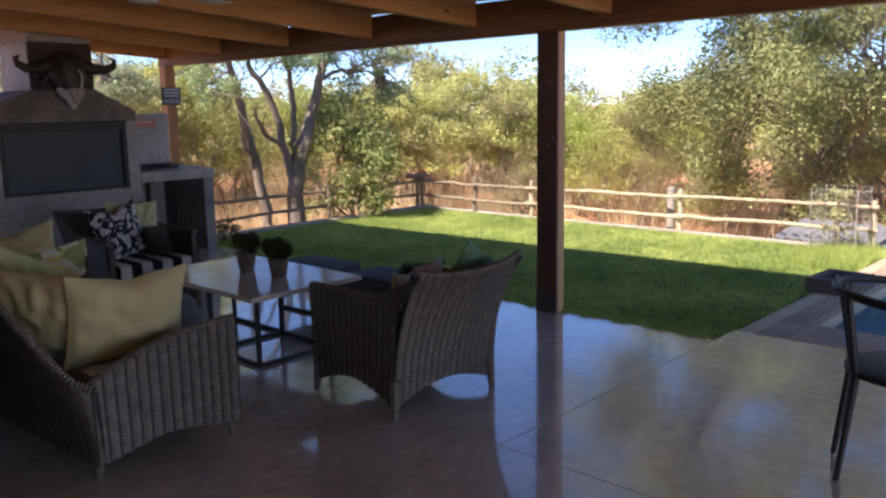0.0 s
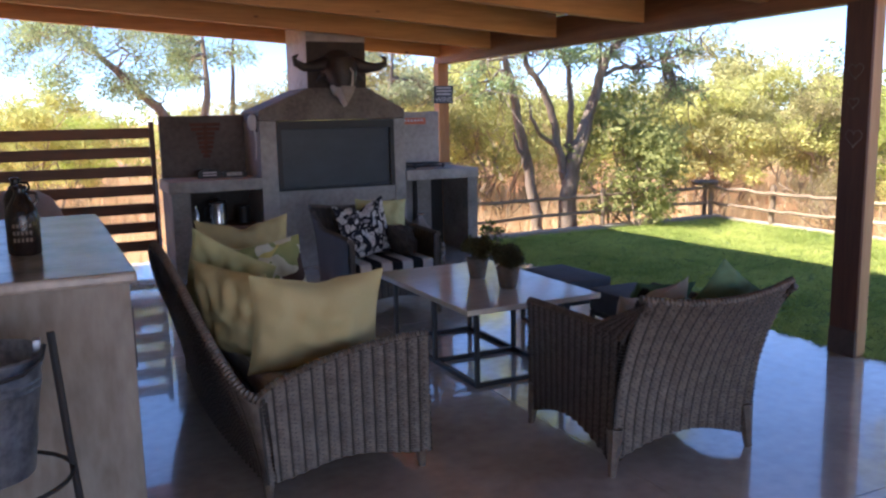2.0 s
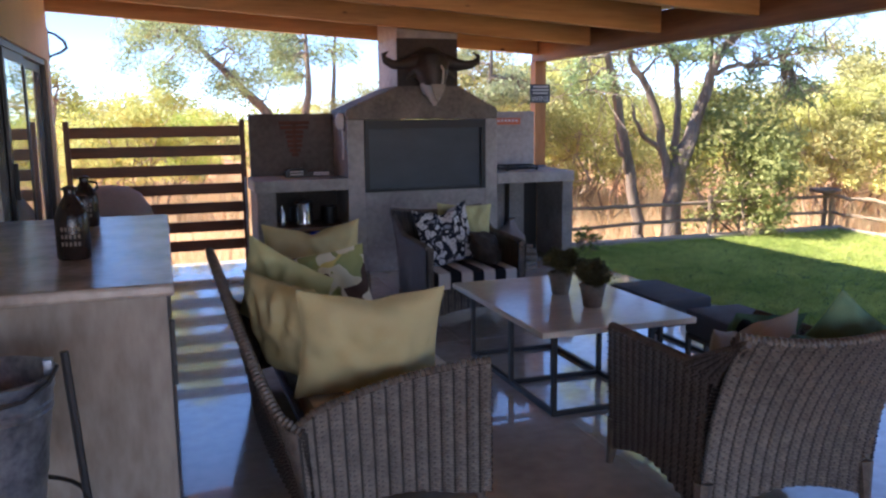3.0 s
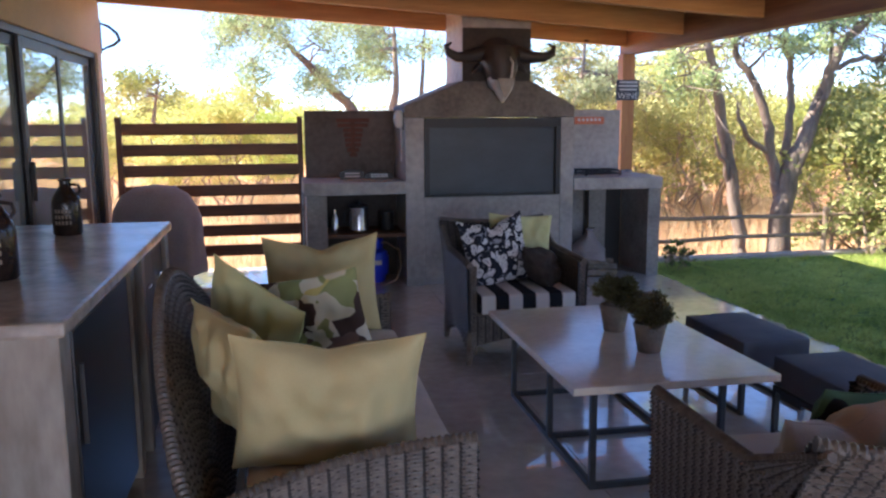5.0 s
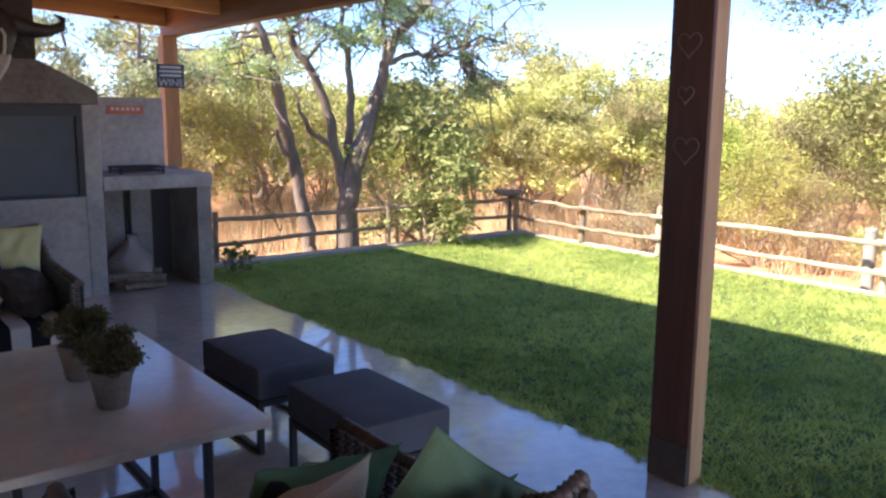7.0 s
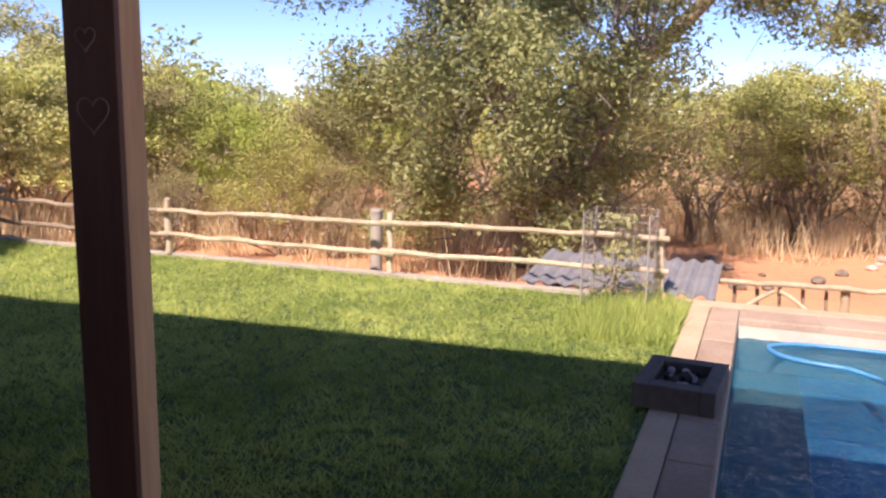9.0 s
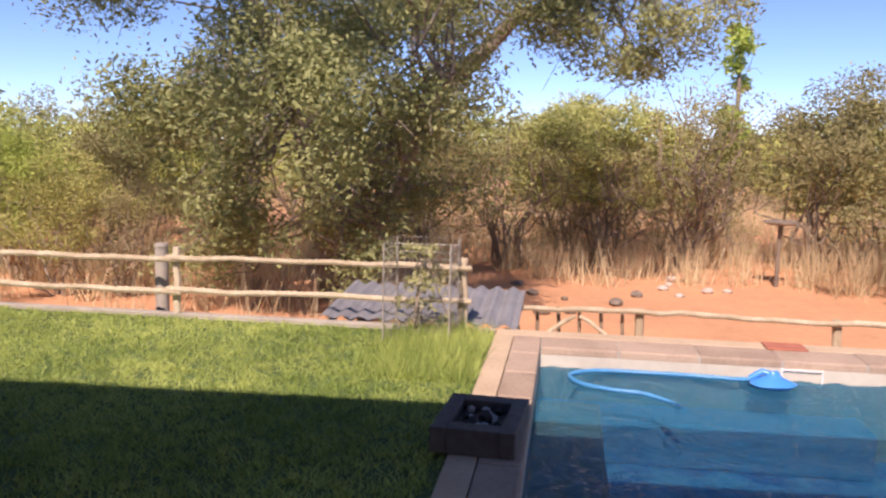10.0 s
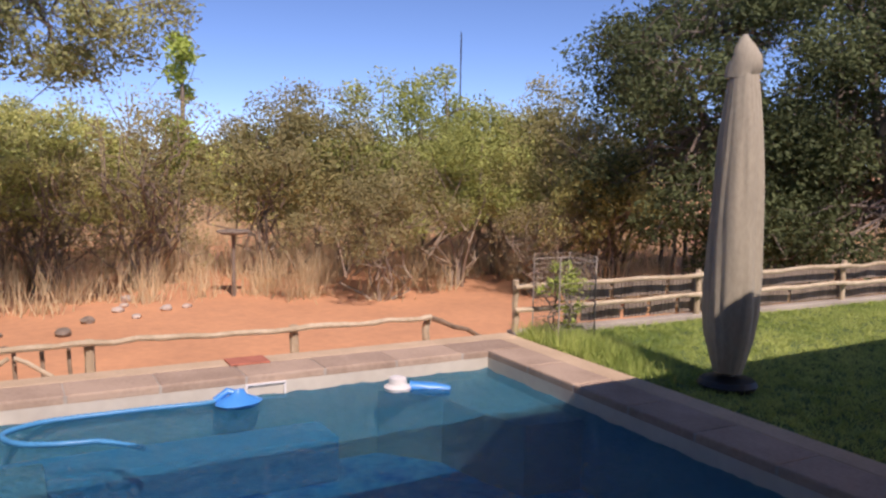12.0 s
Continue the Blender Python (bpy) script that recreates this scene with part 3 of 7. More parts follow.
M_BARK_DARK = mat("dark_carved_wood", (0.055, 0.04, 0.033), 0.5, col2=(0.025, 0.02, 0.018), scale=9, bump=0.3, bscale=30)
M_BONE = mat("pale_bone", (0.38, 0.33, 0.28), 0.6, col2=(0.26, 0.22, 0.18), scale=9)
M_RUST = mat("rusted_steel", (0.17, 0.06, 0.04), 0.8, col2=(0.09, 0.042, 0.03), scale=12, bump=0.2)
M_BLUE = mat("blue_gas_bottle", (0.015, 0.05, 0.75), 0.35, col2=(0.01, 0.04, 0.55), scale=5)
M_CABLE = mat("tan_hose", (0.36, 0.26, 0.18), 0.6, col2=(0.26, 0.18, 0.12))
M_COVER = mat("grey_grill_cover", (0.42, 0.35, 0.33), 0.85, col2=(0.30, 0.25, 0.24), scale=3, bump=0.2, bscale=9)
M_SIGNRED = mat("red_sign", (0.60, 0.18, 0.10), 0.7, col2=(0.5, 0.14, 0.08))
M_SIGNBLUE = mat("slate_sign", (0.07, 0.085, 0.11), 0.7, col2=(0.05, 0.06, 0.08), scale=9)
M_FLAME = mat("pale_letters", (0.62, 0.64, 0.66), 0.7, col2=(0.5, 0.52, 0.55))
skull_mount()


def bottle_gas():
    t = thing("gas_bottle", (-2.62, 0.30, 0), 0, "blue gas bottle standing under the shelf of the fireplace unit", "gas bottle")
    bm = bmesh.new()
    lathe(bm, [(0.09, 0.0), (0.10, 0.02), (0.105, 0.05), (0.125, 0.07), (0.13, 0.12), (0.13, 0.22), (0.115, 0.27), (0.06, 0.30), (0.04, 0.305)], seg=24)
    part("body", bm, M_BLUE, t, smooth=True)
    bm = bmesh.new()
    lathe(bm, [(0.02, 0.305), (0.02, 0.335), (0.03, 0.34), (0.03, 0.355), (0.012, 0.36)], seg=12)
    part("valve", bm, M_CHROME, t, "brass and steel valve", smooth=True)
    bm = bmesh.new()
    lathe(bm, [(0.075, 0.30), (0.08, 0.38), (0.076, 0.38), (0.071, 0.302)], seg=20)
    part("collar", bm, M_BLUE, t, smooth=True)
    bx("label_plate", (-0.05, 0.05, -0.1335, -0.122, 0.165, 0.205), M_FLAME, t, "pale worn label", 0.001)
    h = bmesh.new()
    tube(h, [(0.02, -0.03, 0.35), (0.10, -0.08, 0.36), (0.20, -0.18, 0.30), (0.215, -0.22, 0.17), (0.16, -0.26, 0.05), (0.05, -0.28, 0.012), (0.02, -0.24, 0.012)], 0.008, 8)
    part("hose", h, M_CABLE, t, "thin tan gas hose", smooth=True)


bottle_gas()


def kettle():
    t = thing("water_urn", (-2.76, 0.26, 0.465), 0, "brushed steel water urn on the shelf of the fireplace unit", "urn")
    bm = bmesh.new()
    lathe(bm, [(0.085, 0.0), (0.09, 0.01), (0.088, 0.02), (0.084, 0.20), (0.088, 0.215)], seg=28)
    part("body", bm, M_CHROME, t, smooth=True)
    bm = bmesh.new()
    lathe(bm, [(0.09, 0.216), (0.085, 0.235), (0.03, 0.245), (0.02, 0.262), (0.012, 0.268)], seg=24)
    part("lid", bm, M_BLACK, t, "black lid with a knob", smooth=True)
    bm = bmesh.new()
    tube(bm, [(-0.08, -0.02, 0.19), (-0.13, -0.03, 0.17), (-0.13, -0.03, 0.08), (-0.085, -0.02, 0.05)], 0.009, 8)
    part("handle", bm, M_BLACK, t, smooth=True)
    g = thing("bottle", (-2.97, 0.24, 0.465), 0, "small clear bottle beside the steel urn", "bottle")
    bm = bmesh.new()
    lathe(bm, [(0.032, 0), (0.034, 0.01), (0.034, 0.12), (0.013, 0.16), (0.013, 0.20)], seg=14)
    part("body", bm, M_CHROME, g, smooth=True)
    g = thing("storage_tin", (-2.50, 0.30, 0.465), 0, "black tin on the shelf of the fireplace unit", "tin")
    bm = bmesh.new()
    lathe(bm, [(0.055, 0), (0.06, 0.004), (0.06, 0.15)], seg=16)
    part("body", bm, M_BLACK, g, smooth=True)
    bm = bmesh.new()
    lathe(bm, [(0.063, 0.1505), (0.063, 0.165), (0.02, 0.17)], seg=16)
    part("lid", bm, M_DARKMETAL, g, smooth=True)


kettle()


def firewood():
    rng = np.random.default_rng(61)
    for k in range(11):
        t = thing("log", (0, 0, 0), 0, "split dry firewood log inside the fireplace unit", "firewood", "firewood logs")
        bm = bmesh.new()
        r = rng.uniform(0.017, 0.028)
        row = k // 4
        x = -0.47 + rng.uniform(-0.05, 0.1)
        tube(bm, [(0, 0, 0), (0, 0.16, 0.004), (0, 0.32, 0)], [r, r * 1.08, r * 0.95], 7)
        ob = part("wood", bm, M_BARK, t)
        t.matrix_basis = pose(x, 0.05 + 0.055 * (k % 4), r + row * 0.05, rng.uniform(0, 4), 0, 90 + rng.uniform(-14, 14))
    t = thing("wood_sack", (-0.58, 0.27, 0), 8, "slumped grey sack of kindling inside the fireplace unit", "sack")
    bm = bmesh.new()
    lathe(bm, [(0.15, 0.0), (0.175, 0.04), (0.165, 0.13), (0.14, 0.22), (0.10, 0.30), (0.06, 0.355), (0.03, 0.39), (0.05, 0.42)], seg=28)
    for v in bm.verts:
        v.co += Vector((noise.noise(v.co * 7), noise.noise(v.co * 7 + Vector((5, 0, 0))), 0)) * 0.06 * (1 if v.co.z > 0.02 else 0)
    part("body", bm, M_COVER, t, smooth=True)


firewood()


def small_on_top():
    # rusty longhorn silhouette on the left panel
    t = thing("wall_ornament", (-2.76, 0.655, 1.29), 0, "rusty cut steel ornament with horizontal bars on the cement panel", "wall ornament")
    for i, (w, z) in enumerate(((0.15, 0.15), (0.14, 0.105), (0.09, 0.06), (0.085, 0.015), (0.075, -0.03), (0.07, -0.075), (0.055, -0.12), (0.035, -0.165))):
        bx("bar", (-w, w, -0.012, 0.002, z - 0.017, z + 0.017), M_RUST, t, "", 0.003)
    bx("spine", (-0.02, 0.02, 0.0022, 0.005, -0.18, 0.165), M_RUST, t, "", 0.001)
    # white bulkhead lamp with a hanging strip
    t = thing("wall_lamp", (-2.405, 0.12, 1.45), 0, "small white oval wall lamp on the corner of the hood", "lamp")
    bm = bmesh.new()
    lathe(bm, [(0.02, -0.075), (0.042, -0.05), (0.05, 0.0), (0.042, 0.05), (0.02, 0.075)], seg=16)
    part("shade", bm, M_WHITE, t, smooth=True)
    bx("bracket", (0.028, 0.034, -0.05, 0.05, -0.09, 0.06), M_BLACK, t, "", 0.002)
    bm = bmesh.new()
    tube(bm, [(0.018, 0.0, -0.07), (0.02, -0.02, -0.2), (0.016, 0.0, -0.36)], 0.007, 6)
    part("cord", bm, M_WHITE, t, smooth=True)
    # dark ornaments on the left worktop
    for x, w, h in ((-2.80, 0.11, 0.085), (-2.56, 0.13, 0.06)):
        t = thing("name_plaque", (x, 0.36, 0.92), 4, "dark iron plaque on the cement worktop with pale lettering", "plaque")
        bm = bmesh.new()
        prism(bm, [(-w, 0), (w, 0), (w, h * 0.7), (w * 0.6, h), (-w * 0.6, h), (-w, h * 0.7)], -0.015, 0.015, "y")
        part("plate", bm, M_DARKMETAL, t)
        for z in (0.25, 0.55):
            bx("letter_bar", (-w * 0.6, w * 0.6, -0.02, -0.0155, h * z, h * z + 0.012), M_FLAME, t, "pale unreadable lettering", 0.001)
    # dark grid tray on the right worktop
    t = thing("grill_grid", (-0.50, 0.30, 0.92), 3, "folded black steel barbecue grid on the cement worktop", "barbecue grid")
    bm = bmesh.new()
    for k in range(11):
        x = -0.16 + 0.032 * k
        tube(bm, [(x, -0.12, 0.02), (x, 0.12, 0.02)], 0.003, 5)
        tube(bm, [(x, -0.12, 0.05), (x, 0.12, 0.05)], 0.003, 5)
    tagged(part("wire", bm, M_DARKMETAL, t), kind="stuff")
    for z in (0.02, 0.05):
        bm = bmesh.new()
        tube(bm, [(-0.18, -0.13, z), (0.18, -0.13, z), (0.18, 0.13, z), (-0.18, 0.13, z), (-0.18, -0.13, z)], 0.0055, 6)
        part("rim", bm, M_DARKMETAL, t)
    bm = bmesh.new()
    tube(bm, [(0.17, -0.06, 0.035), (0.32, -0.06, 0.036), (0.34, 0.0, 0.036), (0.32, 0.06, 0.036), (0.17, 0.06, 0.035)], 0.006, 6)
    part("handle", bm, M_ZINC, t)
    for x, y in ((-0.17, -0.12), (-0.17, 0.12), (0.17, -0.12), (0.17, 0.12)):
        bx("foot", (x - 0.008, x + 0.008, y - 0.008, y + 0.008, 0.0, 0.055), M_DARKMETAL, t, "", 0.001)
    # red sign on the right panel
    t = thing("wall_sign", (-0.46, 0.655, 1.425), 0, "small red wooden sign on the cement panel with worn lettering", "sign")
    bx("board", (-0.15, 0.15, -0.012, 0.004, -0.035, 0.035), M_SIGNRED, t, "", 0.003)
    for k in range(6):
        bx("letter_bar", (-0.12 + 0.042 * k, -0.095 + 0.042 * k, -0.016, -0.0125, -0.005, 0.02), M_FLAME, t, "worn unreadable lettering", 0.001)
    # slate sign on the far post
    t = thing("hanging_sign", (-0.035, 0.735, 1.72), 0, "dark slate sign on the timber post with pale lettering", "sign")
    bx("board", (-0.12, 0.12, -0.012, 0.006, -0.10, 0.10), M_SIGNBLUE, t, "", 0.003)
    for z, w in ((0.075, 0.09), (0.04, 0.10), (0.005, 0.09)):
        bx("letter_bar", (-w, w, -0.016, -0.0125, z - 0.009, z + 0.009), M_FLAME, t, "pale lettering too worn to read", 0.001)
    cu = bpy.data.curves.new("lettering", "FONT")
    cu.body, cu.size, cu.extrude, cu.align_x = "WINE", 0.085, 0.001, "CENTER"
    cu.materials.append(M_FLAME)
    o = new("lettering", cu)
    o.parent = t
    o.matrix_basis = pose(0, -0.0145, -0.085, 90, 0, 0)


small_on_top()


def screen():
    t = thing("slatted_screen", (-3.22, 1.02, 0), 0, "brown stained timber screen of horizontal slats between wall and fireplace", "screen")
    for x in (-1.68, -0.04):
        bx("post", (x, x + 0.05, -0.03, 0.03, 0.0, 1.48), M_POST, t, "", 0.004)
    for k in range(7):
        z = 1.365 - 0.193 * k
        bx("slat", (-1.66, 0.0, 0.0302, 0.052, z - 0.055, z + 0.055), M_SLAT, t, "", 0.004)
    bx("chain_board", (-0.02, 0.0, -0.05, -0.032, 0.1, 0.9), M_ZINC, t, "zinc strip", 0.003)


screen()


def grill_cover():
    t = thing("covered_grill", (-4.50, 0.42, 0), 0, "kettle barbecue under a grey-brown fabric cover by the wall", "barbecue")
    bm = bmesh.new()
    prof = [(1.0, 0.12), (1.02, 0.2), (1.0, 0.45), (0.99, 0.62), (0.93, 0.74), (0.75, 0.86), (0.45, 0.93), (0.1, 0.95)]
    seg = 44
    rings = []
    for j, (s, z) in enumerate(prof):
        row = []
        for k in range(seg):
            a = 2 * math.pi * k / seg
            f = 1 + (0.07 * math.sin(a * 7 + z * 3) + 0.05 * math.sin(a * 13 - z * 2)) * max(0.12, 0.85 - z) + 0.05 * noise.noise(Vector((math.cos(a) * 2, math.sin(a) * 2, z * 4)))
            row.append(bm.verts.new((0.37 * s * math.cos(a) * f, 0.29 * s * math.sin(a) * f, z * 0.95)))
        rings.append(row)
    for a, b in zip(rings, rings[1:]):
        for k in range(seg):
            bm.faces.new((a[k], a[(k + 1) % seg], b[(k + 1) % seg], b[k]))
    bm.faces.new(rings[-1])
    part("cover", bm, M_COVER, t, smooth=True)
    for x, y in ((-0.25, -0.16), (0.25, -0.16), (-0.25, 0.16), (0.25, 0.16)):
        bm = bmesh.new()
        tube(bm, [(x, y, 0.0), (x, y, 0.3)], 0.018, 8)
        part("leg", bm, M_DARKMETAL, t)


grill_cover()


def glass_material():
    m = bpy.data.materials.new("door_glass")
    m.use_nodes = True
    b = m.node_tree.nodes["Principled BSDF"]
    b.inputs["Base Color"].default_value = (0.7, 0.76, 0.72, 1)
    b.inputs["Roughness"].default_value = 0.02
    b.inputs["Transmission Weight"].default_value = 0.35
    b.inputs["Metallic"].default_value = 0.55
    b.inputs["IOR"].default_value = 1.9
    return m


M_GLASS = glass_material()
M_CURTAIN = mat("grey_curtain", (0.20, 0.17, 0.15), 0.9, col2=(0.12, 0.10, 0.09), scale=3, stretch=(6, 6, 0.4), bump=0.2, bscale=10)


def sliding_door():
    x = -4.99
    t = thing("sliding_door", (x, 0, 0), 0, "black aluminium sliding glass door reflecting the garden", "door", kind="")
    for y0, y1 in ((-2.099, -2.05), (0.67, 0.719)):
        bx("jamb", (-0.05, 0.02, y0, y1, 0.0, 2.029), M_DARKMETAL, t, "", 0.003)
    bx("head", (-0.05, 0.02, -2.0495, 0.6695, 1.98, 2.029), M_DARKMETAL, t, "", 0.003)
    bx("sill", (-0.05, 0.02, -2.0495, 0.6695, 0.0, 0.03), M_DARKMETAL, t, "", 0.003)
    for y0, y1, dx in ((-2.04, -1.38, -0.03), (-1.42, -0.46, 0.0), (-0.50, 0.66, -0.03)):
        leaf = bx("leaf", (dx - 0.012, dx + 0.012, y0, y0 + 0.07, 0.031, 1.979), M_DARKMETAL, t, "black framed sliding leaf", 0.003)
        bx("stile", (dx - 0.012, dx + 0.012, y1 - 0.07, y1, 0.031, 1.979), M_DARKMETAL, leaf, "", 0.003)
        bx("rail", (dx - 0.012, dx + 0.012, y0 + 0.0705, y1 - 0.0705, 0.031, 0.11), M_DARKMETAL, leaf, "", 0.003)
        bx("rail", (dx - 0.012, dx + 0.012, y0 + 0.0705, y1 - 0.0705, 1.91, 1.979), M_DARKMETAL, leaf, "", 0.003)
        bx("pane", (dx - 0.003, dx + 0.003, y0 + 0.0705, y1 - 0.0705, 0.1105, 1.9095), M_GLASS, leaf, "clear reflecting glass", 0)
    bx("handle", (0.0125, 0.04, -1.395, -1.37, 0.95, 1.2), M_BLACK, t, "long black pull handle", 0.004)
    # curtains behind the outer leaves
    for y0, y1 in ((-2.05, -1.45), (-0.35, 0.66)):
        c = thing("curtain", (-5.30, y0, 0), 0, "gathered grey-brown curtain hanging behind the glass door", "curtain", "curtains behind the door")
        bm = bmesh.new()
        n = int((y1 - y0) * 60)
        pr = [[], []]
        for i in range(n + 1):
            y = (y1 - y0) * i / n
            dx = 0.03 * math.sin(y * 46)
            for q, off in zip(pr, (0, 0.006)):
                q.append((bm.verts.new((dx + off, y, 0.0)), bm.verts.new((dx + off, y, 2.05))))
        for i in range(n):
            for q in pr:
                bm.faces.new((q[i][0], q[i + 1][0], q[i + 1][1], q[i][1]))
        for i in (0, n):
            bm.faces.new((pr[0][i][0], pr[0][i][1], pr[1][i][1], pr[1][i][0]))
        part("cloth", bm, M_CURTAIN, c, smooth=True)
    # pale cloth tied over the muzzle
    c = thing("cloth_muzzle", (-1.56, 0.03, -0.02), 0, "pale cloth face covering tied over the muzzle of the horned mask", "cloth")
    bm = bmesh.new()
    tube(bm, [(0, -0.12, 1.81), (0, -0.17, 1.785), (0.004, -0.20, 1.73), (0, -0.205, 1.66), (0, -0.205, 1.61)], [0.115, 0.118, 0.088, 0.048, 0.015], 16)
    for v in bm.verts:
        v.co += Vector((0, 0, 0.010 * noise.noise(v.co * 18)))
    part("cloth", bm, M_PALECLOTH, c, smooth=True)
    bm = bmesh.new()
    tube(bm, [(0.035, -0.21, 2.02), (0.062, -0.30, 1.93), (0.055, -0.30, 1.84), (0.04, -0.295, 1.76), (0.005, -0.27, 1.66)], 0.010, 8)
    part("strap", bm, M_PALECLOTH, c, smooth=True)
    # iron scroll on the corner of the wall
    s = thing("wall_bracket", (-4.95, 0.905, 2.18), 0, "black wrought iron scroll bracket on the corner of the wall", "bracket")
    bm = bmesh.new()
    tube(bm, [(0, 0.02, 0.12), (0.06, 0.04, 0.10), (0.13, 0.05, 0.04), (0.15, 0.05, -0.02), (0.10, 0.05, -0.06), (0.03, 0.04, -0.09), (-0.02, 0.02, -0.12)], [0.01, 0.012, 0.015, 0.017, 0.015, 0.012, 0.01], 8)
    part("scroll", bm, M_BLACK, s, smooth=True)
    bx("plate", (-0.03, 0.004, -0.004, 0.03, -0.14, 0.15), M_BLACK, s, "", 0.002)


sliding_door()


def counter():
    t = thing("bar_counter", (-4.0, -4.65, 0), 0, "plastered bar counter with a screed top beside the sofa", "counter")
    bx("end_wall", (-0.92, -0.03, -0.02, 0.10, 0.0, 0.8795), M_WASH, t, "grey-beige limewashed end wall", 0.008)
    bx("end_wall", (-0.92, -0.02, 2.04, 2.14, 0.0, 0.8795), M_WASH, t, "", 0.008)
    bx("back_wall", (-0.92, -0.80, 0.1005, 2.0395, 0.0, 0.8795), M_WASH, t, "", 0.004)
    top = bx("worktop", (-0.945, -0.005, -0.05, 2.19, 0.88, 0.925), M_TOP, t, "smooth grey-brown screed worktop", 0.012)
    bx("divider", (-0.80, -0.02, 1.02, 1.10, 0.0, 0.8795), M_WASH, t, "", 0.004)
    bx("divider", (-0.80, -0.02, 1.30, 1.36, 0.0, 0.8795), M_WASH, t, "", 0.004)
    f = thing("bar_fridge", (-4.04, -4.53, 0), 0, "black under-counter drinks fridge with a glass door", "fridge")
    bx("body", (-0.60, -0.02, 0.0, 0.86, 0.03, 0.86), M_BLACK, f, "", 0.006)
    d = bx("door", (-0.0195, 0.012, 0.0, 0.86, 0.06, 0.86), M_BLACKGLOSS, f, "dark glass door", 0.006)
    bx("handle", (0.0125, 0.03, 0.03, 0.05, 0.5, 0.75), M_DARKMETAL, d, "slim black handle", 0.003)
    for x in (-0.55, -0.08):
        for y in (0.06, 0.80):
            bx("foot", (x, x + 0.03, y - 0.015, y + 0.015, 0.0, 0.0295), M_BLACK, f, "", 0.002)
    f = thing("counter_cupboard", (-4.04, -3.27, 0), 0, "dark cupboard built under the bar counter", "cupboard")
    bx("body", (-0.60, -0.02, 0.0, 0.64, 0.0, 0.86), M_BLACK, f, "", 0.006)
    for y0, y1 in ((0.004, 0.318), (0.322, 0.636)):
        d = bx("door", (-0.0195, 0.0, y0, y1, 0.02, 0.85), M_DARKWOOD, f, "", 0.004)
        bx("handle", (0.0005, 0.015, (y0 + y1) / 2 - 0.04, (y0 + y1) / 2 + 0.04, 0.7, 0.712), M_CHROME, d, "", 0.002)
    # lanterns / bottles on top
    for x, y, h in ((-4.38, -4.0, 0.30), (-4.42, -2.88, 0.27)):
        b = thing("jug", (x, y, 0.925), 0, "dark brown stoneware jug with pale lettering on the bar counter", "jug", "jugs on the bar counter")
        bm = bmesh.new()
        lathe(bm, [(0.058, 0.0), (0.066, 0.01), (0.066, h * 0.55), (0.058, h * 0.66), (0.035, h * 0.8), (0.024, h * 0.86), (0.024, h * 0.93), (0.032, h * 0.94), (0.03, h * 0.97), (0.008, h)], seg=24)
        part("body", bm, M_JUG, b, smooth=True)
        bm = bmesh.new()
        tube(bm, [(0.025, 0, h * 0.88), (0.06, 0, h * 0.86), (0.066, 0, h * 0.76), (0.05, 0, h * 0.70)], 0.007, 8)
        part("handle", bm, M_JUG, b, smooth=True)
        for k in range(3):
            bm = bmesh.new()
            for j in range(5):
                a0 = radians(-125 + 14 * j)
                a1 = a0 + radians(8)
                z = h * (0.2 + 0.1 * k)
                vs = [bm.verts.new((0.0675 * math.cos(a), 0.0675 * math.sin(a), zz)) for a, zz in ((a0, z), (a1, z), (a1, z + 0.016), (a0, z + 0.016))]
                vs2 = [bm.verts.new((0.065 * math.cos(a), 0.065 * math.sin(a), zz)) for a, zz in ((a0, z), (a1, z), (a1, z + 0.016), (a0, z + 0.016))]
                bm.faces.new(vs)
                for q in range(4):
                    bm.faces.new((vs[q], vs2[q], vs2[(q + 1) % 4], vs[(q + 1) % 4]))
            part("letter_bar", bm, M_TERRA, b, "faint unreadable lettering")


M_WASH = mat("limewashed_plaster", (0.46, 0.41, 0.35), 0.85, col2=(0.24, 0.20, 0.165), scale=2.5, fine=25, stretch=(1, 1, 0.35), bump=0.25, bscale=30)
M_TOP = mat("screed_top", (0.52, 0.45, 0.38), 0.26, col2=(0.28, 0.235, 0.20), scale=4.5, fine=24, bump=0.05, bscale=12)
M_BLACKGLOSS = mat("black_glass", (0.015, 0.015, 0.016), 0.38, col2=(0.012, 0.012, 0.014))
M_DARKWOOD = mat("dark_wood", (0.07, 0.05, 0.04), 0.5, col2=(0.04, 0.03, 0.025), scale=4, stretch=(6, 6, 0.5))
M_JUG = mat("brown_glaze", (0.03, 0.019, 0.017), 0.25, col2=(0.014, 0.01, 0.009), scale=8)
counter()


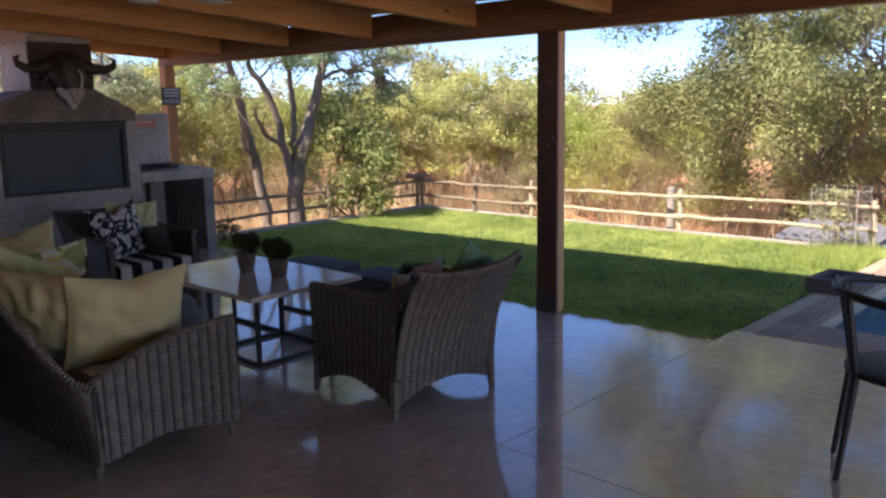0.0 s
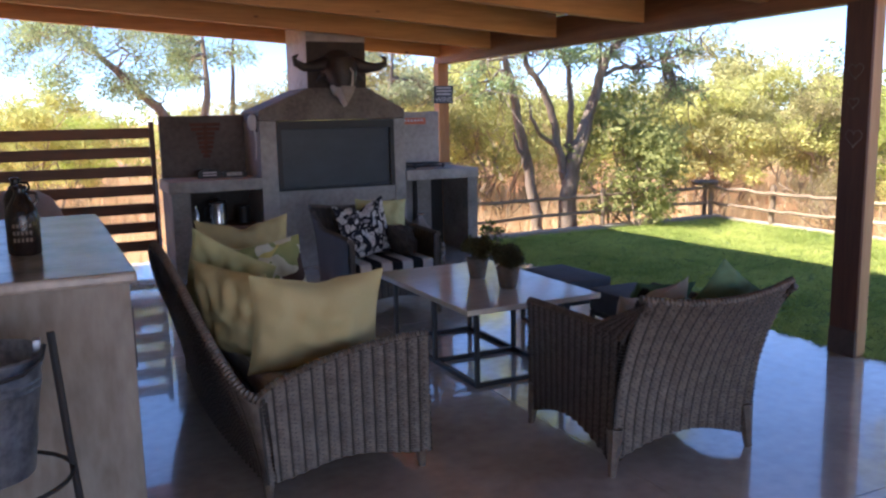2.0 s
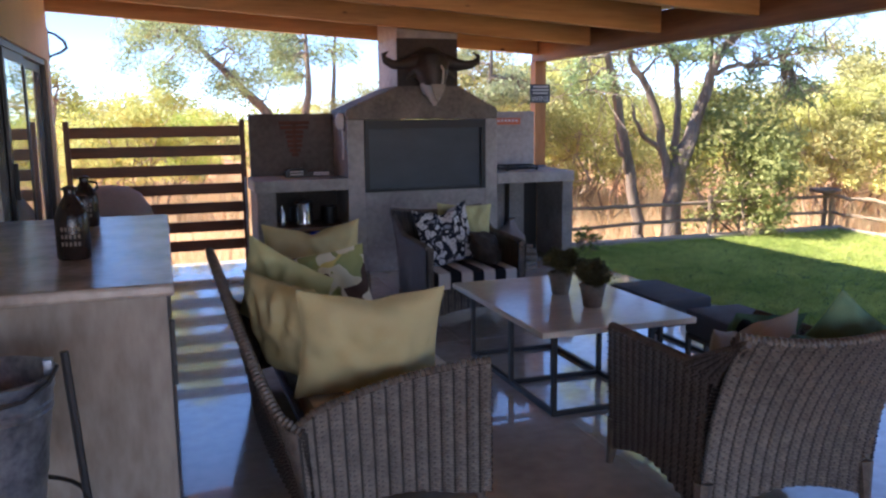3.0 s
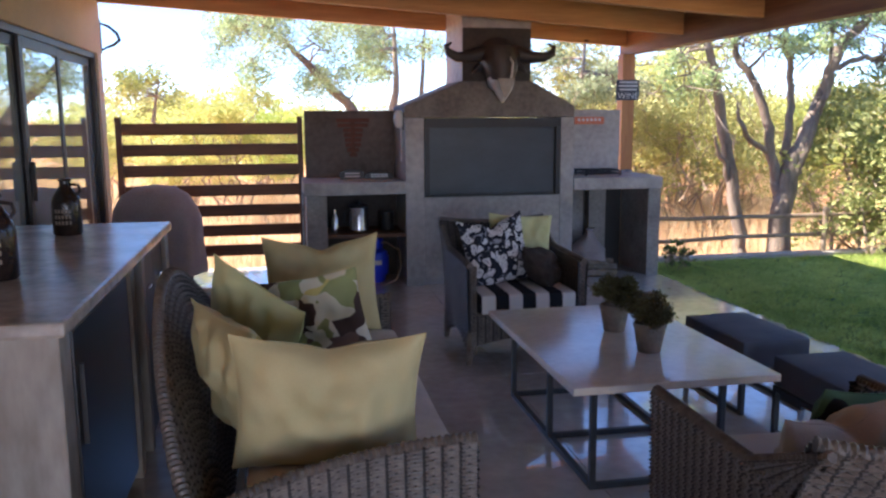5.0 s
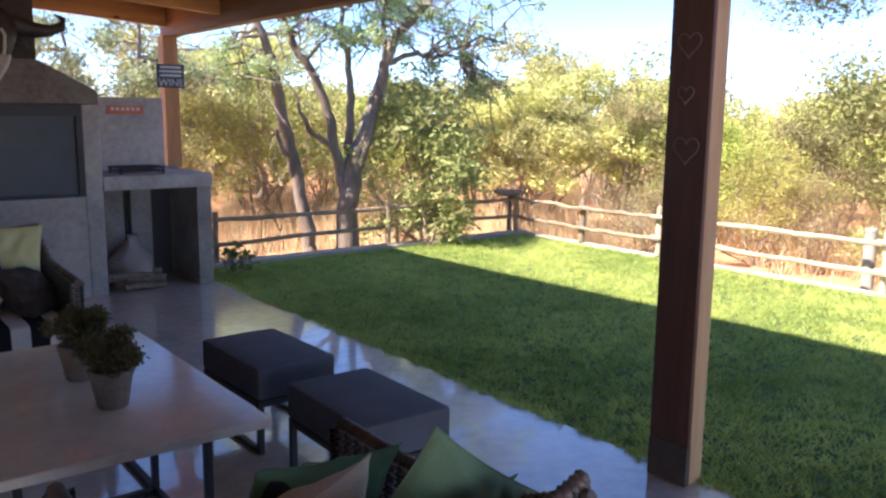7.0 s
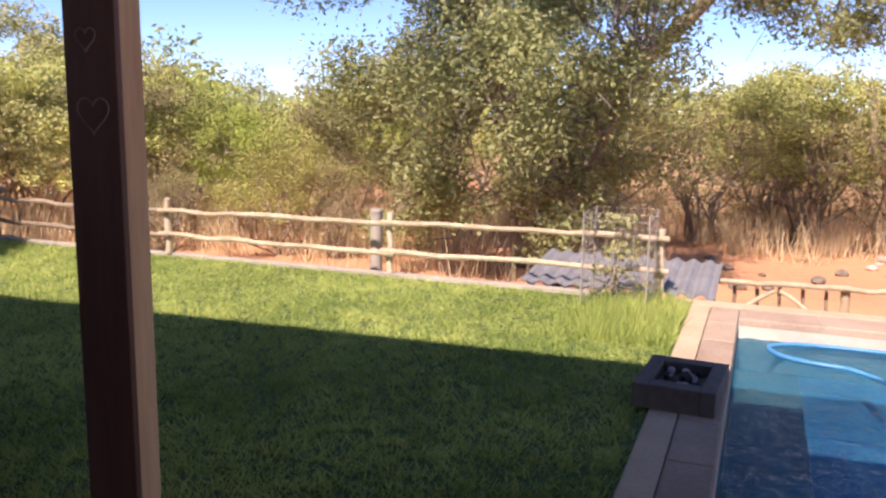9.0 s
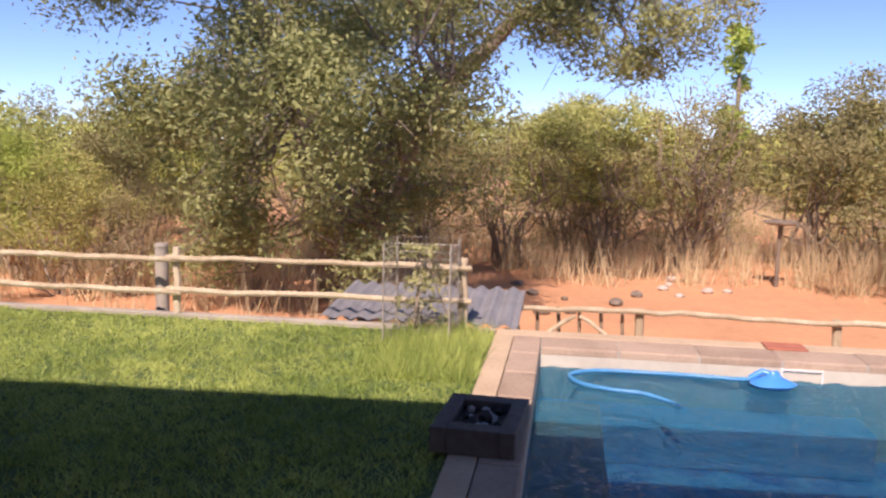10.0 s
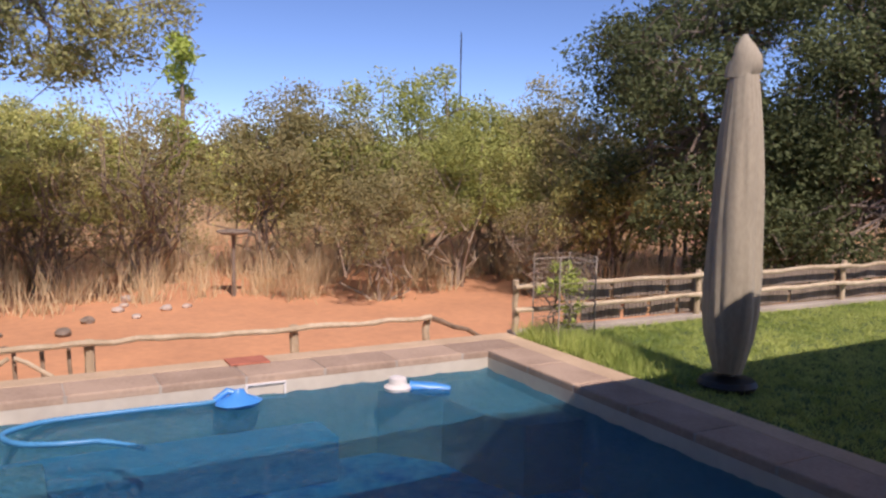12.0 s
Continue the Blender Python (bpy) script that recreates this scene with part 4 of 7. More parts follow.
def bucket():
    t = thing("ice_bucket_stand", (-4.52, -5.18, 0), 0, "zinc ice bucket hung in a black steel stand by the counter", "ice bucket")
    bm = bmesh.new()
    seg = 36
    prof = [(0.115, 0.345), (0.12, 0.35), (0.128, 0.42), (0.131, 0.425), (0.135, 0.48), (0.152, 0.60), (0.156, 0.605), (0.153, 0.61), (0.157, 0.625), (0.154, 0.63), (0.165, 0.695), (0.172, 0.70), (0.168, 0.705), (0.158, 0.69), (0.145, 0.60), (0.112, 0.36)]
    lathe(bm, [(r * 1.12, z * 1.05 + 0.06) for r, z in prof], seg=seg)
    part("bucket", bm, M_ZINC, t, "ribbed galvanised bucket", smooth=True)
    for s in (1, -1):
        bm = bmesh.new()
        box(bm, 0.168 * s - 0.012, 0.168 * s + 0.012, -0.02, 0.02, 0.75, 0.83, 0.004)
        part("ear", bm, M_ZINC, t)
    bm = bmesh.new()
    tube(bm, [(0.19, 0, 0.805), (0.18, -0.10, 0.79), (0.13, -0.18, 0.77), (0, -0.215, 0.75), (-0.13, -0.18, 0.77), (-0.18, -0.10, 0.79), (-0.19, 0, 0.805)], 0.006, 8)
    part("handle", bm, M_DARKMETAL, t, smooth=True)
    bx("label_plate", (-0.05, 0.05, -0.178, -0.166, 0.60, 0.64), M_FLAME, t, "small pale label", 0.001)
    for k in range(3):
        a = radians(5 + 120 * k)
        bm = bmesh.new()
        tube(bm, [(0.27 * math.cos(a), 0.27 * math.sin(a), 0.0), (0.235 * math.cos(a), 0.235 * math.sin(a), 0.45), (0.21 * math.cos(a), 0.21 * math.sin(a), 0.84)], 0.012, 8)
        part("leg", bm, M_DARKMETAL, t, smooth=True)
    for r, z in ((0.237, 0.40), (0.252, 0.2)):
        bm = bmesh.new()
        tube(bm, [(r * math.cos(2 * math.pi * k / 28), r * math.sin(2 * math.pi * k / 28), z) for k in range(29)], 0.007, 6)
        part("ring", bm, M_DARKMETAL, t, smooth=True)


bucket()


def fan():
    x, y = -3.1, -4.62
    top = roof_z(x) + 0.224
    t = thing("ceiling_fan", (x, y, 0), 20, "white ceiling fan hanging between the rafters", "ceiling fan")
    bm = bmesh.new()
    lathe(bm, [(0.06, top), (0.06, top - 0.03), (0.015, top - 0.05), (0.015, 2.16), (0.04, 2.15)][::-1], seg=16)
    part("rod", bm, M_WHITE, t, smooth=True)
    bm = bmesh.new()
    lathe(bm, [(0.03, 2.035), (0.06, 2.04), (0.08, 2.065), (0.085, 2.10), (0.075, 2.14), (0.04, 2.155)], seg=20)
    part("motor", bm, M_WHITE, t, smooth=True)
    for k in range(4):
        bm = bmesh.new()
        box(bm, 0.09, 0.58, -0.055, 0.055, 2.09, 2.097, 0.003)
        b = part("blade", bm, M_WHITE, t)
        b.matrix_basis = pose(0, 0, 0, 0, 0, 90 * k)


fan()


# ---- wicker and soft furniture ----
def woven(name, P, nu, nv, stake, strand, parent, label="", depth=0.010, closed=False, material=None):
    """A woven sheet over P(u, v) in metres, u across and v up. stake: spacing of the uprights; strand: height of a row."""
    nu, nv = max(1, round(nu * 36 / 48)), max(2, round(nv * 15 / 13))
    su, sv = 6, 3
    U, V = P
    u = np.linspace(0, 1, nu * su + 1)
    v = np.linspace(0, 1, nv * sv + 1)
    uu, vv = np.meshgrid(u, v)
    p = U(uu, vv)
    du, dv = np.gradient(p, axis=1), np.gradient(p, axis=0)
    n = np.cross(du, dv)
    n /= np.linalg.norm(n, axis=2)[:, :, None] + 1e-9
    row = np.floor(vv * nv - 1e-6)
    # columns of rows proud of plain recessed uprights
    w = np.clip(np.cos(2 * np.pi * uu * nu) * 1.9 + 0.25, -0.5, 0.5)
    prof = np.abs(np.sin(np.pi * vv * nv)) ** 0.6
    h = depth * 1.45 * ((0.68 + w * (0.36 + 0.26 * (1 - 2 * (row % 2)))) * prof - 0.5)
    p = p + n * h[:, :, None]
    a, b = p.shape[:2]
    idx = np.arange(a * b).reshape(a, b)
    f = np.stack([idx[:-1, :-1], idx[:-1, 1:], idx[1:, 1:], idx[1:, :-1]], -1).reshape(-1, 4)
    ob = arrays(name, p.reshape(-1, 3), f, material or M_WICKER, parent, smooth=True)
    # shade of the gaps between rows and columns of strands, painted as dark faces
    ob.data.materials.append(M_WICKER_GAPSHADE)
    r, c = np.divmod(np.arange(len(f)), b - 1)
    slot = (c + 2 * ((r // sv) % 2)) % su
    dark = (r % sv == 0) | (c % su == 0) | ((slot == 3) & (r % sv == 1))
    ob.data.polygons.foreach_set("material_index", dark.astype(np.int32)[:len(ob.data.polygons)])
    return tagged(ob, label)


def sheet(fn):
    """P from a plain function of u and v that gives x, y, z arrays."""
    return (lambda uu, vv: np.stack(np.broadcast_arrays(*fn(uu, vv)), -1), None)


def braid(name, pts, r, parent):
    """A thick braided edge along points."""
    bm = bmesh.new()
    fine = []
    pts = [Vector(p) for p in pts]
    for a, b in zip(pts, pts[1:]):
        n = max(2, int((b - a).length / 0.009))
        fine += [a.lerp(b, k / n) for k in range(n)]
    fine.append(pts[-1])
    tube(bm, fine, [r * (0.78 if k % 2 else 1.12) for k in range(len(fine))], 8)
    return part(name, bm, M_WICKER, parent, smooth=True)


def pillow(parent_name, w, h, t, material, label, m, category="cushion", piping=None, sag=0.0):
    """A stuffed cushion with drawn-out corners, standing on its lower edge."""
    o = thing(parent_name, (0, 0, 0), 0, label, category, "")
    n = 36
    pts, faces = [], []
    seed = len(label)
    for s in (1, -1):
        base = len(pts)
        for j in range(n + 1):
            for i in range(n + 1):
                u, v = 2 * i / n - 1, 2 * j / n - 1
                e = (1 - u * u) * (1 - v * v)
                pin = 1 - 0.085 * (1 - abs(u) ** 2) * abs(v) ** 3
                pin2 = 1 - 0.085 * (1 - abs(v) ** 2) * abs(u) ** 3
                x, z = u * w / 2 * pin2, v * h / 2 * pin
                y = s * t / 2 * max(e, 0) ** 0.55
                q = noise.noise(Vector((u * 1.6 + seed, v * 1.6, s * 2.0)))
                y += s * 0.030 * q * (e ** 0.3 if e > 0 else 0)
                y += s * 0.028 * noise.noise(Vector((u * 4 + seed, v * 3, s * 5.0))) * (e ** 0.5 if e > 0 else 0)
                chop = math.exp(-(u * 5) ** 2) * max(v, 0) ** 2
                y += s * 0.004 * e ** 0.4 * math.sin(9 * math.atan2(u, 1.15 - v) + seed) * (0.4 + max(v, 0))
                z -= sag * (0.6 * (1 - u * u) + 0.55 * chop / max(max(v, 0), 0.05)) * max(v, 0)
                pts.append((x, y, z + h / 2))
        for j in range(n):
            for i in range(n):
                a = base + j * (n + 1) + i
                q = (a, a + 1, a + n + 2, a + n + 1)
                faces.append(q if s < 0 else q[::-1])
    ob = arrays("cover", np.array(pts), np.array(faces), material, o, smooth=True)
    bm = bmesh.new()
    e = []
    for k in range(4 * n):
        s, i = divmod(k, n)
        u, v = ((2 * i / n - 1, -1), (1, 2 * i / n - 1), (1 - 2 * i / n, 1), (-1, 1 - 2 * i / n))[s]
        pin = 1 - 0.085 * (1 - abs(u) ** 2) * abs(v) ** 3
        pin2 = 1 - 0.085 * (1 - abs(v) ** 2) * abs(u) ** 3
        e.append((u * w / 2 * pin2, 0, v * h / 2 * pin - sag * (0.6 * (1 - u * u) + 0.55 * math.exp(-(u * 5) ** 2) * max(v, 0)) * max(v, 0) + h / 2))
    e.append(e[0])
    tube(bm, e, 0.0022, 6, False)
    part("piping", bm, piping or material, o, smooth=True)
    o.matrix_basis = m
    return o


def pattern_material(name, cols, scale, kind="flowers"):
    """A printed cloth: big blotches of a few colours, or stripes."""
    m = bpy.data.materials.new(name)
    m.use_nodes = True
    n, l = m.node_tree.nodes, m.node_tree.links
    b = n["Principled BSDF"]
    b.inputs["Roughness"].default_value = 0.9
    b.inputs["Specular IOR Level"].default_value = 0.2
    co = n.new("ShaderNodeTexCoord")
    if kind == "stripes":
        w = n.new("ShaderNodeTexWave")
        w.wave_type, w.bands_direction, w.wave_profile = "BANDS", "X", "SIN"
        w.inputs["Scale"].default_value = scale
        w.inputs["Distortion"].default_value = 0.15
        w.inputs["Detail"].default_value = 1
        l.new(co.outputs["Object"], w.inputs["Vector"])
        src = w.outputs["Fac"]
    else:
        z = n.new("ShaderNodeTexNoise")
        z.inputs["Scale"].default_value, z.inputs["Detail"].default_value = scale * 0.8, 1
        l.new(co.outputs["Object"], z.inputs["Vector"])
        mp = n.new("ShaderNodeMix")
        mp.data_type = "VECTOR"
        mp.inputs[0].default_value = 0.12
        l.new(co.outputs["Object"], mp.inputs[4])
        l.new(z.outputs["Color"], mp.inputs[5])
        v = n.new("ShaderNodeTexVoronoi")
        v.feature = "F1"
        v.inputs["Scale"].default_value = scale
        l.new(mp.outputs[1], v.inputs["Vector"])
        src = v.outputs["Distance"]
        if kind == "leaves":
            v2 = n.new("ShaderNodeSeparateColor")
            l.new(v.outputs["Color"], v2.inputs[0])
            src = v2.outputs[0]
    r = n.new("ShaderNodeValToRGB")
    r.color_ramp.interpolation = "CONSTANT"
    e = r.color_ramp.elements
    while len(e) < len(cols):
        e.new(0.5)
    for el, (p, c) in zip(e, cols):
        el.position, el.color = p, (*c, 1)
    l.new(src, r.inputs["Fac"])
    l.new(r.outputs["Color"], b.inputs["Base Color"])
    return m


M_STRIPE = pattern_material("striped_canvas", [(0, (0.02, 0.021, 0.026)), (0.5, (0.72, 0.70, 0.66))], 1.9, "stripes")
M_FLOWER = pattern_material("flower_print", [(0, (0.03, 0.032, 0.045)), (0.09, (0.66, 0.64, 0.63)), (0.24, (0.30, 0.29, 0.32)), (0.29, (0.66, 0.64, 0.63)), (0.47, (0.022, 0.024, 0.035)), (0.78, (0.30, 0.30, 0.33))], 17)
M_JUNGLE = pattern_material("leaf_print", [(0, (0.62, 0.57, 0.42)), (0.16, (0.28, 0.30, 0.13)), (0.34, (0.075, 0.045, 0.038)), (0.58, (0.60, 0.50, 0.18)), (0.68, (0.16, 0.10, 0.08)), (0.82, (0.66, 0.62, 0.50))], 12, "leaves")
M_JUNGLE2 = pattern_material("dark_leaf_print", [(0, (0.70, 0.68, 0.65)), (0.40, (0.03, 0.035, 0.04)), (0.70, (0.10, 0.18, 0.10))], 9, "leaves")
M_FUR = mat("dark_fur", (0.07, 0.05, 0.04), 0.95, col2=(0.03, 0.022, 0.018), scale=20, fine=160, bump=0.8, bscale=90)
M_GREEN = mat("green_cotton", (0.17, 0.28, 0.16), 0.9, col2=(0.12, 0.21, 0.12), scale=6, fine=150)
M_BEIGE = mat("beige_linen", (0.62, 0.55, 0.45), 0.9, col2=(0.50, 0.44, 0.35), scale=6, fine=200, bump=0.2, bscale=200)


def sofa():
    """Two-seat wicker sofa: its long side runs along y, it faces +x; origin at the middle of the seat front, on the floor."""
    L, D = 1.92, 0.70
    t = thing("wicker_sofa", (-2.91, -3.94, 0), 0, "grey-brown wicker sofa with a high curved back", "sofa")

    def plan(s):
        """Back edge from the near end to the far end."""
        y = (s - 0.5) * L
        x = -D - 0.06 * np.sin(np.pi * s)
        return x, y

    def back_top(s):
        return 0.42 + 0.48 * np.sin(np.pi * np.clip(s, 0, 1)) ** 0.95

    def back(off):
        def f(s, v):
            x, y = plan(s)
            z = 0.07 + (back_top(s) - 0.07) * v
            flare = 0.16 * v ** 1.5 * np.abs(np.sin(np.pi * s)) ** 0.38 + 0.03 * v
            return x - flare + off, y + (s - 0.5) * 0.10 * v, z
        return f

    def side(sgn, off):
        def f(u, v):
            # u from the back to the front
            x = -D + (D) * u - 0.03 * v * (1 - u)
            z0 = 0.07 + 0.05 * np.sin(np.pi * u) ** 2
            top = 0.43 + 0.15 * np.sin(np.pi / 2 * np.clip(u, 0, 1)) ** 0.6
            return x, sgn * (L / 2 + 0.05 * v * (1 - u) + 0.0) + off, z0 + (top - z0) * v
        return f
    woven("back_outer", sheet(lambda u, v: back(0.0)(1 - u, v)), 50, 52, 0.036, 0.015, t)
    woven("back_inner", sheet(back(0.035)), 50, 36, 0.036, 0.015, t)
    woven("side_panel", sheet(side(-1, 0.0)), 19, 36, 0.036, 0.015, t)
    woven("side_inner", sheet(lambda u, v: side(-1, 0.045)(1 - u, v)), 19, 30, 0.036, 0.015, t)
    woven("side_panel", sheet(lambda u, v: side(1, 0.0)(1 - u, v)), 19, 36, 0.036, 0.015, t)
    woven("side_inner", sheet(side(1, -0.045)), 19, 30, 0.036, 0.015, t)

    def front(u, v):
        y = -L / 2 + L * u
        z0 = 0.07 + 0.06 * np.sin(np.pi * u) ** 0.7
        return 0.0 * u, y, z0 + (0.30 - z0) * v
    woven("front_apron", sheet(front), 50, 15, 0.036, 0.015, t)
    for sgn in (-1, 1):
        braid("arm_rim", [tuple(float(q) for q in side(sgn, -0.022 * sgn)(np.array(k / 12), np.array(1.0))) for k in range(13)], 0.019, t)
        # arm front edge
        woven("arm_front", sheet(lambda u, v, s=sgn: (0.002 + 0 * u, (s * (L / 2) - (0.0465 if s > 0 else 0.0)) + 0.0465 * u, 0.07 + 0.495 * v)), 1, 33, 0.036, 0.015, t)
    braid("back_rim", [tuple(float(q) for q in back(0.018)(np.array(k / 40), np.array(1.0))) for k in range(41)], 0.018, t)
    for x in (-0.03, -D + 0.01):
        for y in (-L / 2 + 0.03, L / 2 - 0.03):
            bm = bmesh.new()
            tube(bm, [(x, y, 0.0), (x, y, 0.02), (x * 0.985, y * 0.99, 0.20)], [0.018, 0.02, 0.034], 8)
            part("leg", bm, M_WICKER, t, smooth=True)
    bx("seat_frame", (-D + 0.04, -0.01, -L / 2 + 0.05, L / 2 - 0.05, 0.285, 0.302), M_WICKER, t, "", 0.003)
    c = thing("seat_cushion", (-2.91, -3.94, 0.302), 0, "long pale canvas seat cushion on the wicker sofa", "cushion")
    bm = bmesh.new()
    box(bm, -D + 0.06, 0.02, -L / 2 + 0.06, L / 2 - 0.06, 0.0, 0.13, 0.035)
    bmesh.ops.subdivide_edges(bm, edges=bm.edges[:], cuts=2, use_grid_fill=True)
    for v in bm.verts:
        if v.co.z > 0.1:
            v.co.z += 0.012 * noise.noise(v.co * 4)
    part("cover", bm, M_SEAT, c, smooth=True)


sofa()
S = 0.432
# tilt: rx leans back; rz turns
pillow("cushion", 0.57, 0.44, 0.24, M_CUSHION, "large sand-coloured linen cushion at the near end of the sofa", pose(-3.31, -4.60, S - 0.02, 9, 2, -3), sag=0.03)
pillow("cushion", 0.50, 0.44, 0.18, M_CUSHION, "olive-sand linen cushion leaning on the sofa back", pose(-3.53, -4.36, S, 14, 2, -64))
pillow("cushion", 0.46, 0.44, 0.14, M_LIME, "lime-green linen cushion leaning on the sofa back", pose(-3.56, -3.88, S + 0.06, 14, 22, -42))
pillow("cushion", 0.44, 0.42, 0.15, M_JUNGLE, "leaf-printed cushion in cream, olive and brown on the sofa", pose(-3.26, -3.74, S + 0.03, 16, -10, -16))
pillow("cushion", 0.56, 0.48, 0.22, M_CUSHION, "large sand-coloured linen cushion at the far end of the sofa", pose(-3.24, -3.10, S, -8, 0, 4), sag=0.05)


def armchair(name, m, label, seat_mat, seat_label):
    """A wicker armchair that faces +y, 0.72 wide and deep, origin at the middle of its base."""
    t = thing(name, (0, 0, 0), 0, label, "armchair", "wicker armchairs")
    w, d = 0.36, 0.36

    def back(off):
        def f(u, v):
            s = 2 * u - 1
            top = 0.745 + 0.035 * s ** 2
            z0 = 0.06 + 0.075 * np.cos(s * np.pi / 2) ** 1.2
            x = s * (w + 0.012 * v ** 2)
            y = -d - 0.21 * v ** 2.2 - 0.05 * (1 - s ** 2) * v + off + 0.02
            return x, y, z0 + (top - z0) * v
        return f

    def side(sgn, off):
        def f(u, v):
            y = -d + 0.02 + (2 * d - 0.04) * u - 0.05 * v * (1 - u)
            z0 = 0.06 + 0.085 * np.sin(np.pi * u) ** 1.2
            top = 0.60 - 0.0 * u + 0.02 * (1 - u)
            return sgn * (w + 0.015 * v) + off, y, z0 + (top - z0) * v
        return f
    woven("back_outer", sheet(back(0.0)), 20, 46, 0.036, 0.015, t)
    woven("back_inner", sheet(lambda u, v: back(0.04)(1 - u, v)), 20, 40, 0.036, 0.015, t)
    woven("side_panel", sheet(lambda u, v: side(-1, 0)(1 - u, v)), 19, 34, 0.036, 0.015, t)
    woven("side_inner", sheet(side(-1, 0.045)), 19, 28, 0.036, 0.015, t)
    woven("side_panel", sheet(side(1, 0)), 19, 34, 0.036, 0.015, t)
    woven("side_inner", sheet(lambda u, v: side(1, -0.045)(1 - u, v)), 19, 28, 0.036, 0.015, t)
    # wings joining back and arms
    for sgn in (-1, 1):
        def wing(u, v, s=sgn):
            y = -d - 0.07 - 0.14 * v ** 1.3 + (0.26 * (1 - v) ** 1.1) * u
            z = 0.58 + (0.185) * v
            return s * (w + 0.012) + 0 * u, y, z + 0 * u
        woven("wing", sheet((lambda u, v, g=wing: g(1 - u, v)) if sgn < 0 else wing), 6, 16, 0.036, 0.015, t)
        woven("wing_inner", sheet((lambda u, v, g=wing: (g(u, v)[0] + 0.03, g(u, v)[1], g(u, v)[2])) if sgn < 0 else (lambda u, v, g=wing: (g(1 - u, v)[0] - 0.03, g(1 - u, v)[1], g(1 - u, v)[2]))), 6, 16, 0.036, 0.015, t)
        braid("arm_rim", [tuple(float(q) for q in side(sgn, -0.022 * sgn)(np.array(k / 10), np.array(1.0))) for k in range(11)], 0.019, t)
        braid("wing_rim", [tuple(float(q) for q in (wing(np.array(1.0), np.array(k / 8))[0] - 0.014 * sgn, wing(np.array(1.0), np.array(k / 8))[1], wing(np.array(1.0), np.array(k / 8))[2])) for k in range(9)], 0.015, t)
        woven("arm_front", sheet(lambda u, v, s=sgn: (s * w - (0.0465 if s > 0 else 0.0) + 0.0465 * (1 - u), d - 0.018 + 0 * u, 0.06 + 0.54 * v)), 1, 34, 0.036, 0.015, t)
    braid("back_rim", [tuple(float(q) for q in back(0.02)(np.array(k / 20), np.array(1.0))) for k in range(21)], 0.017, t)
    woven("front_apron", sheet(lambda u, v: (w - 2 * w * u, d - 0.02 + 0 * u, (0.10 + 0.06 * np.sin(np.pi * u)) + (0.30 - (0.10 + 0.06 * np.sin(np.pi * u))) * v)), 20, 13, 0.036, 0.015, t)
    for x in (-w + 0.02, w - 0.02):
        for y, k in ((-d + 0.03, -1), (d - 0.04, 1)):
            bm = bmesh.new()
            tube(bm, [(x * 1.06, y + 0.012 * k, 0.0), (x * 1.05, y + 0.01 * k, 0.02), (x, y, 0.2)], [0.016, 0.018, 0.036], 8)
            part("leg", bm, M_WICKER, t, smooth=True)
    bx("seat_frame", (-w + 0.04, w - 0.04, -d + 0.04, d - 0.03, 0.29, 0.308), M_WICKER, t, "", 0.003)
    t.matrix_basis = m
    c = thing("seat_cushion", (0, 0, 0), 0, seat_label, "cushion")
    bm = bmesh.new()
    box(bm, -w + 0.055, w - 0.055, -d + 0.06, d + 0.015, 0.309, 0.43, 0.03)
    part("cover", bm, seat_mat, c, smooth=True)
    c.matrix_basis = m
    return t


armchair("wicker_armchair", pose(-1.93, -5.03, 0, 0, 0, -3), "grey-brown wicker armchair with a flared back facing the coffee table", M_BEIGE, "beige canvas seat cushion on the wicker armchair")
armchair("wicker_armchair", pose(-2.00, -2.06, 0, 0, 0, 180), "grey wicker armchair in front of the fireplace with a striped seat", M_STRIPE, "black and white striped seat cushion on the wicker armchair")
pillow("cushion", 0.44, 0.34, 0.17, M_BEIGE, "beige linen cushion leaning in the armchair", pose(-2.02, -5.18, 0.42, 14, -3, 10), sag=0.06)
pillow("cushion", 0.36, 0.32, 0.12, M_JUNGLE2, "black and white leaf-printed cushion in the armchair", pose(-1.86, -4.98, 0.425, 24, 6, 4))
pillow("cushion", 0.35, 0.34, 0.11, M_GREEN, "green cotton cushion standing on its corner in the armchair", pose(-1.82, -5.33, 0.49, 10, 36, -10))
pillow("cushion", 0.44, 0.32, 0.13, M_GREEN, "green cotton cushion slumped in the seat of the armchair", pose(-1.80, -5.24, 0.44, 30, 2, 4), sag=0.05)
pillow("cushion", 0.46, 0.44, 0.14, M_FLOWER, "black and white flower-printed cushion on the striped seat", pose(-2.08, -2.12, 0.425, -14, -6, 14), sag=0.05)
pillow("cushion", 0.42, 0.42, 0.13, M_LIME, "lime-green linen cushion behind the flower-printed one", pose(-1.92, -1.94, 0.425, -12, 3, -6))
pillow("throw", 0.42, 0.30, 0.20, M_FUR, "dark brown furry throw bunched on the striped seat", pose(-1.74, -2.16, 0.40, -38, 12, 60), category="throw")


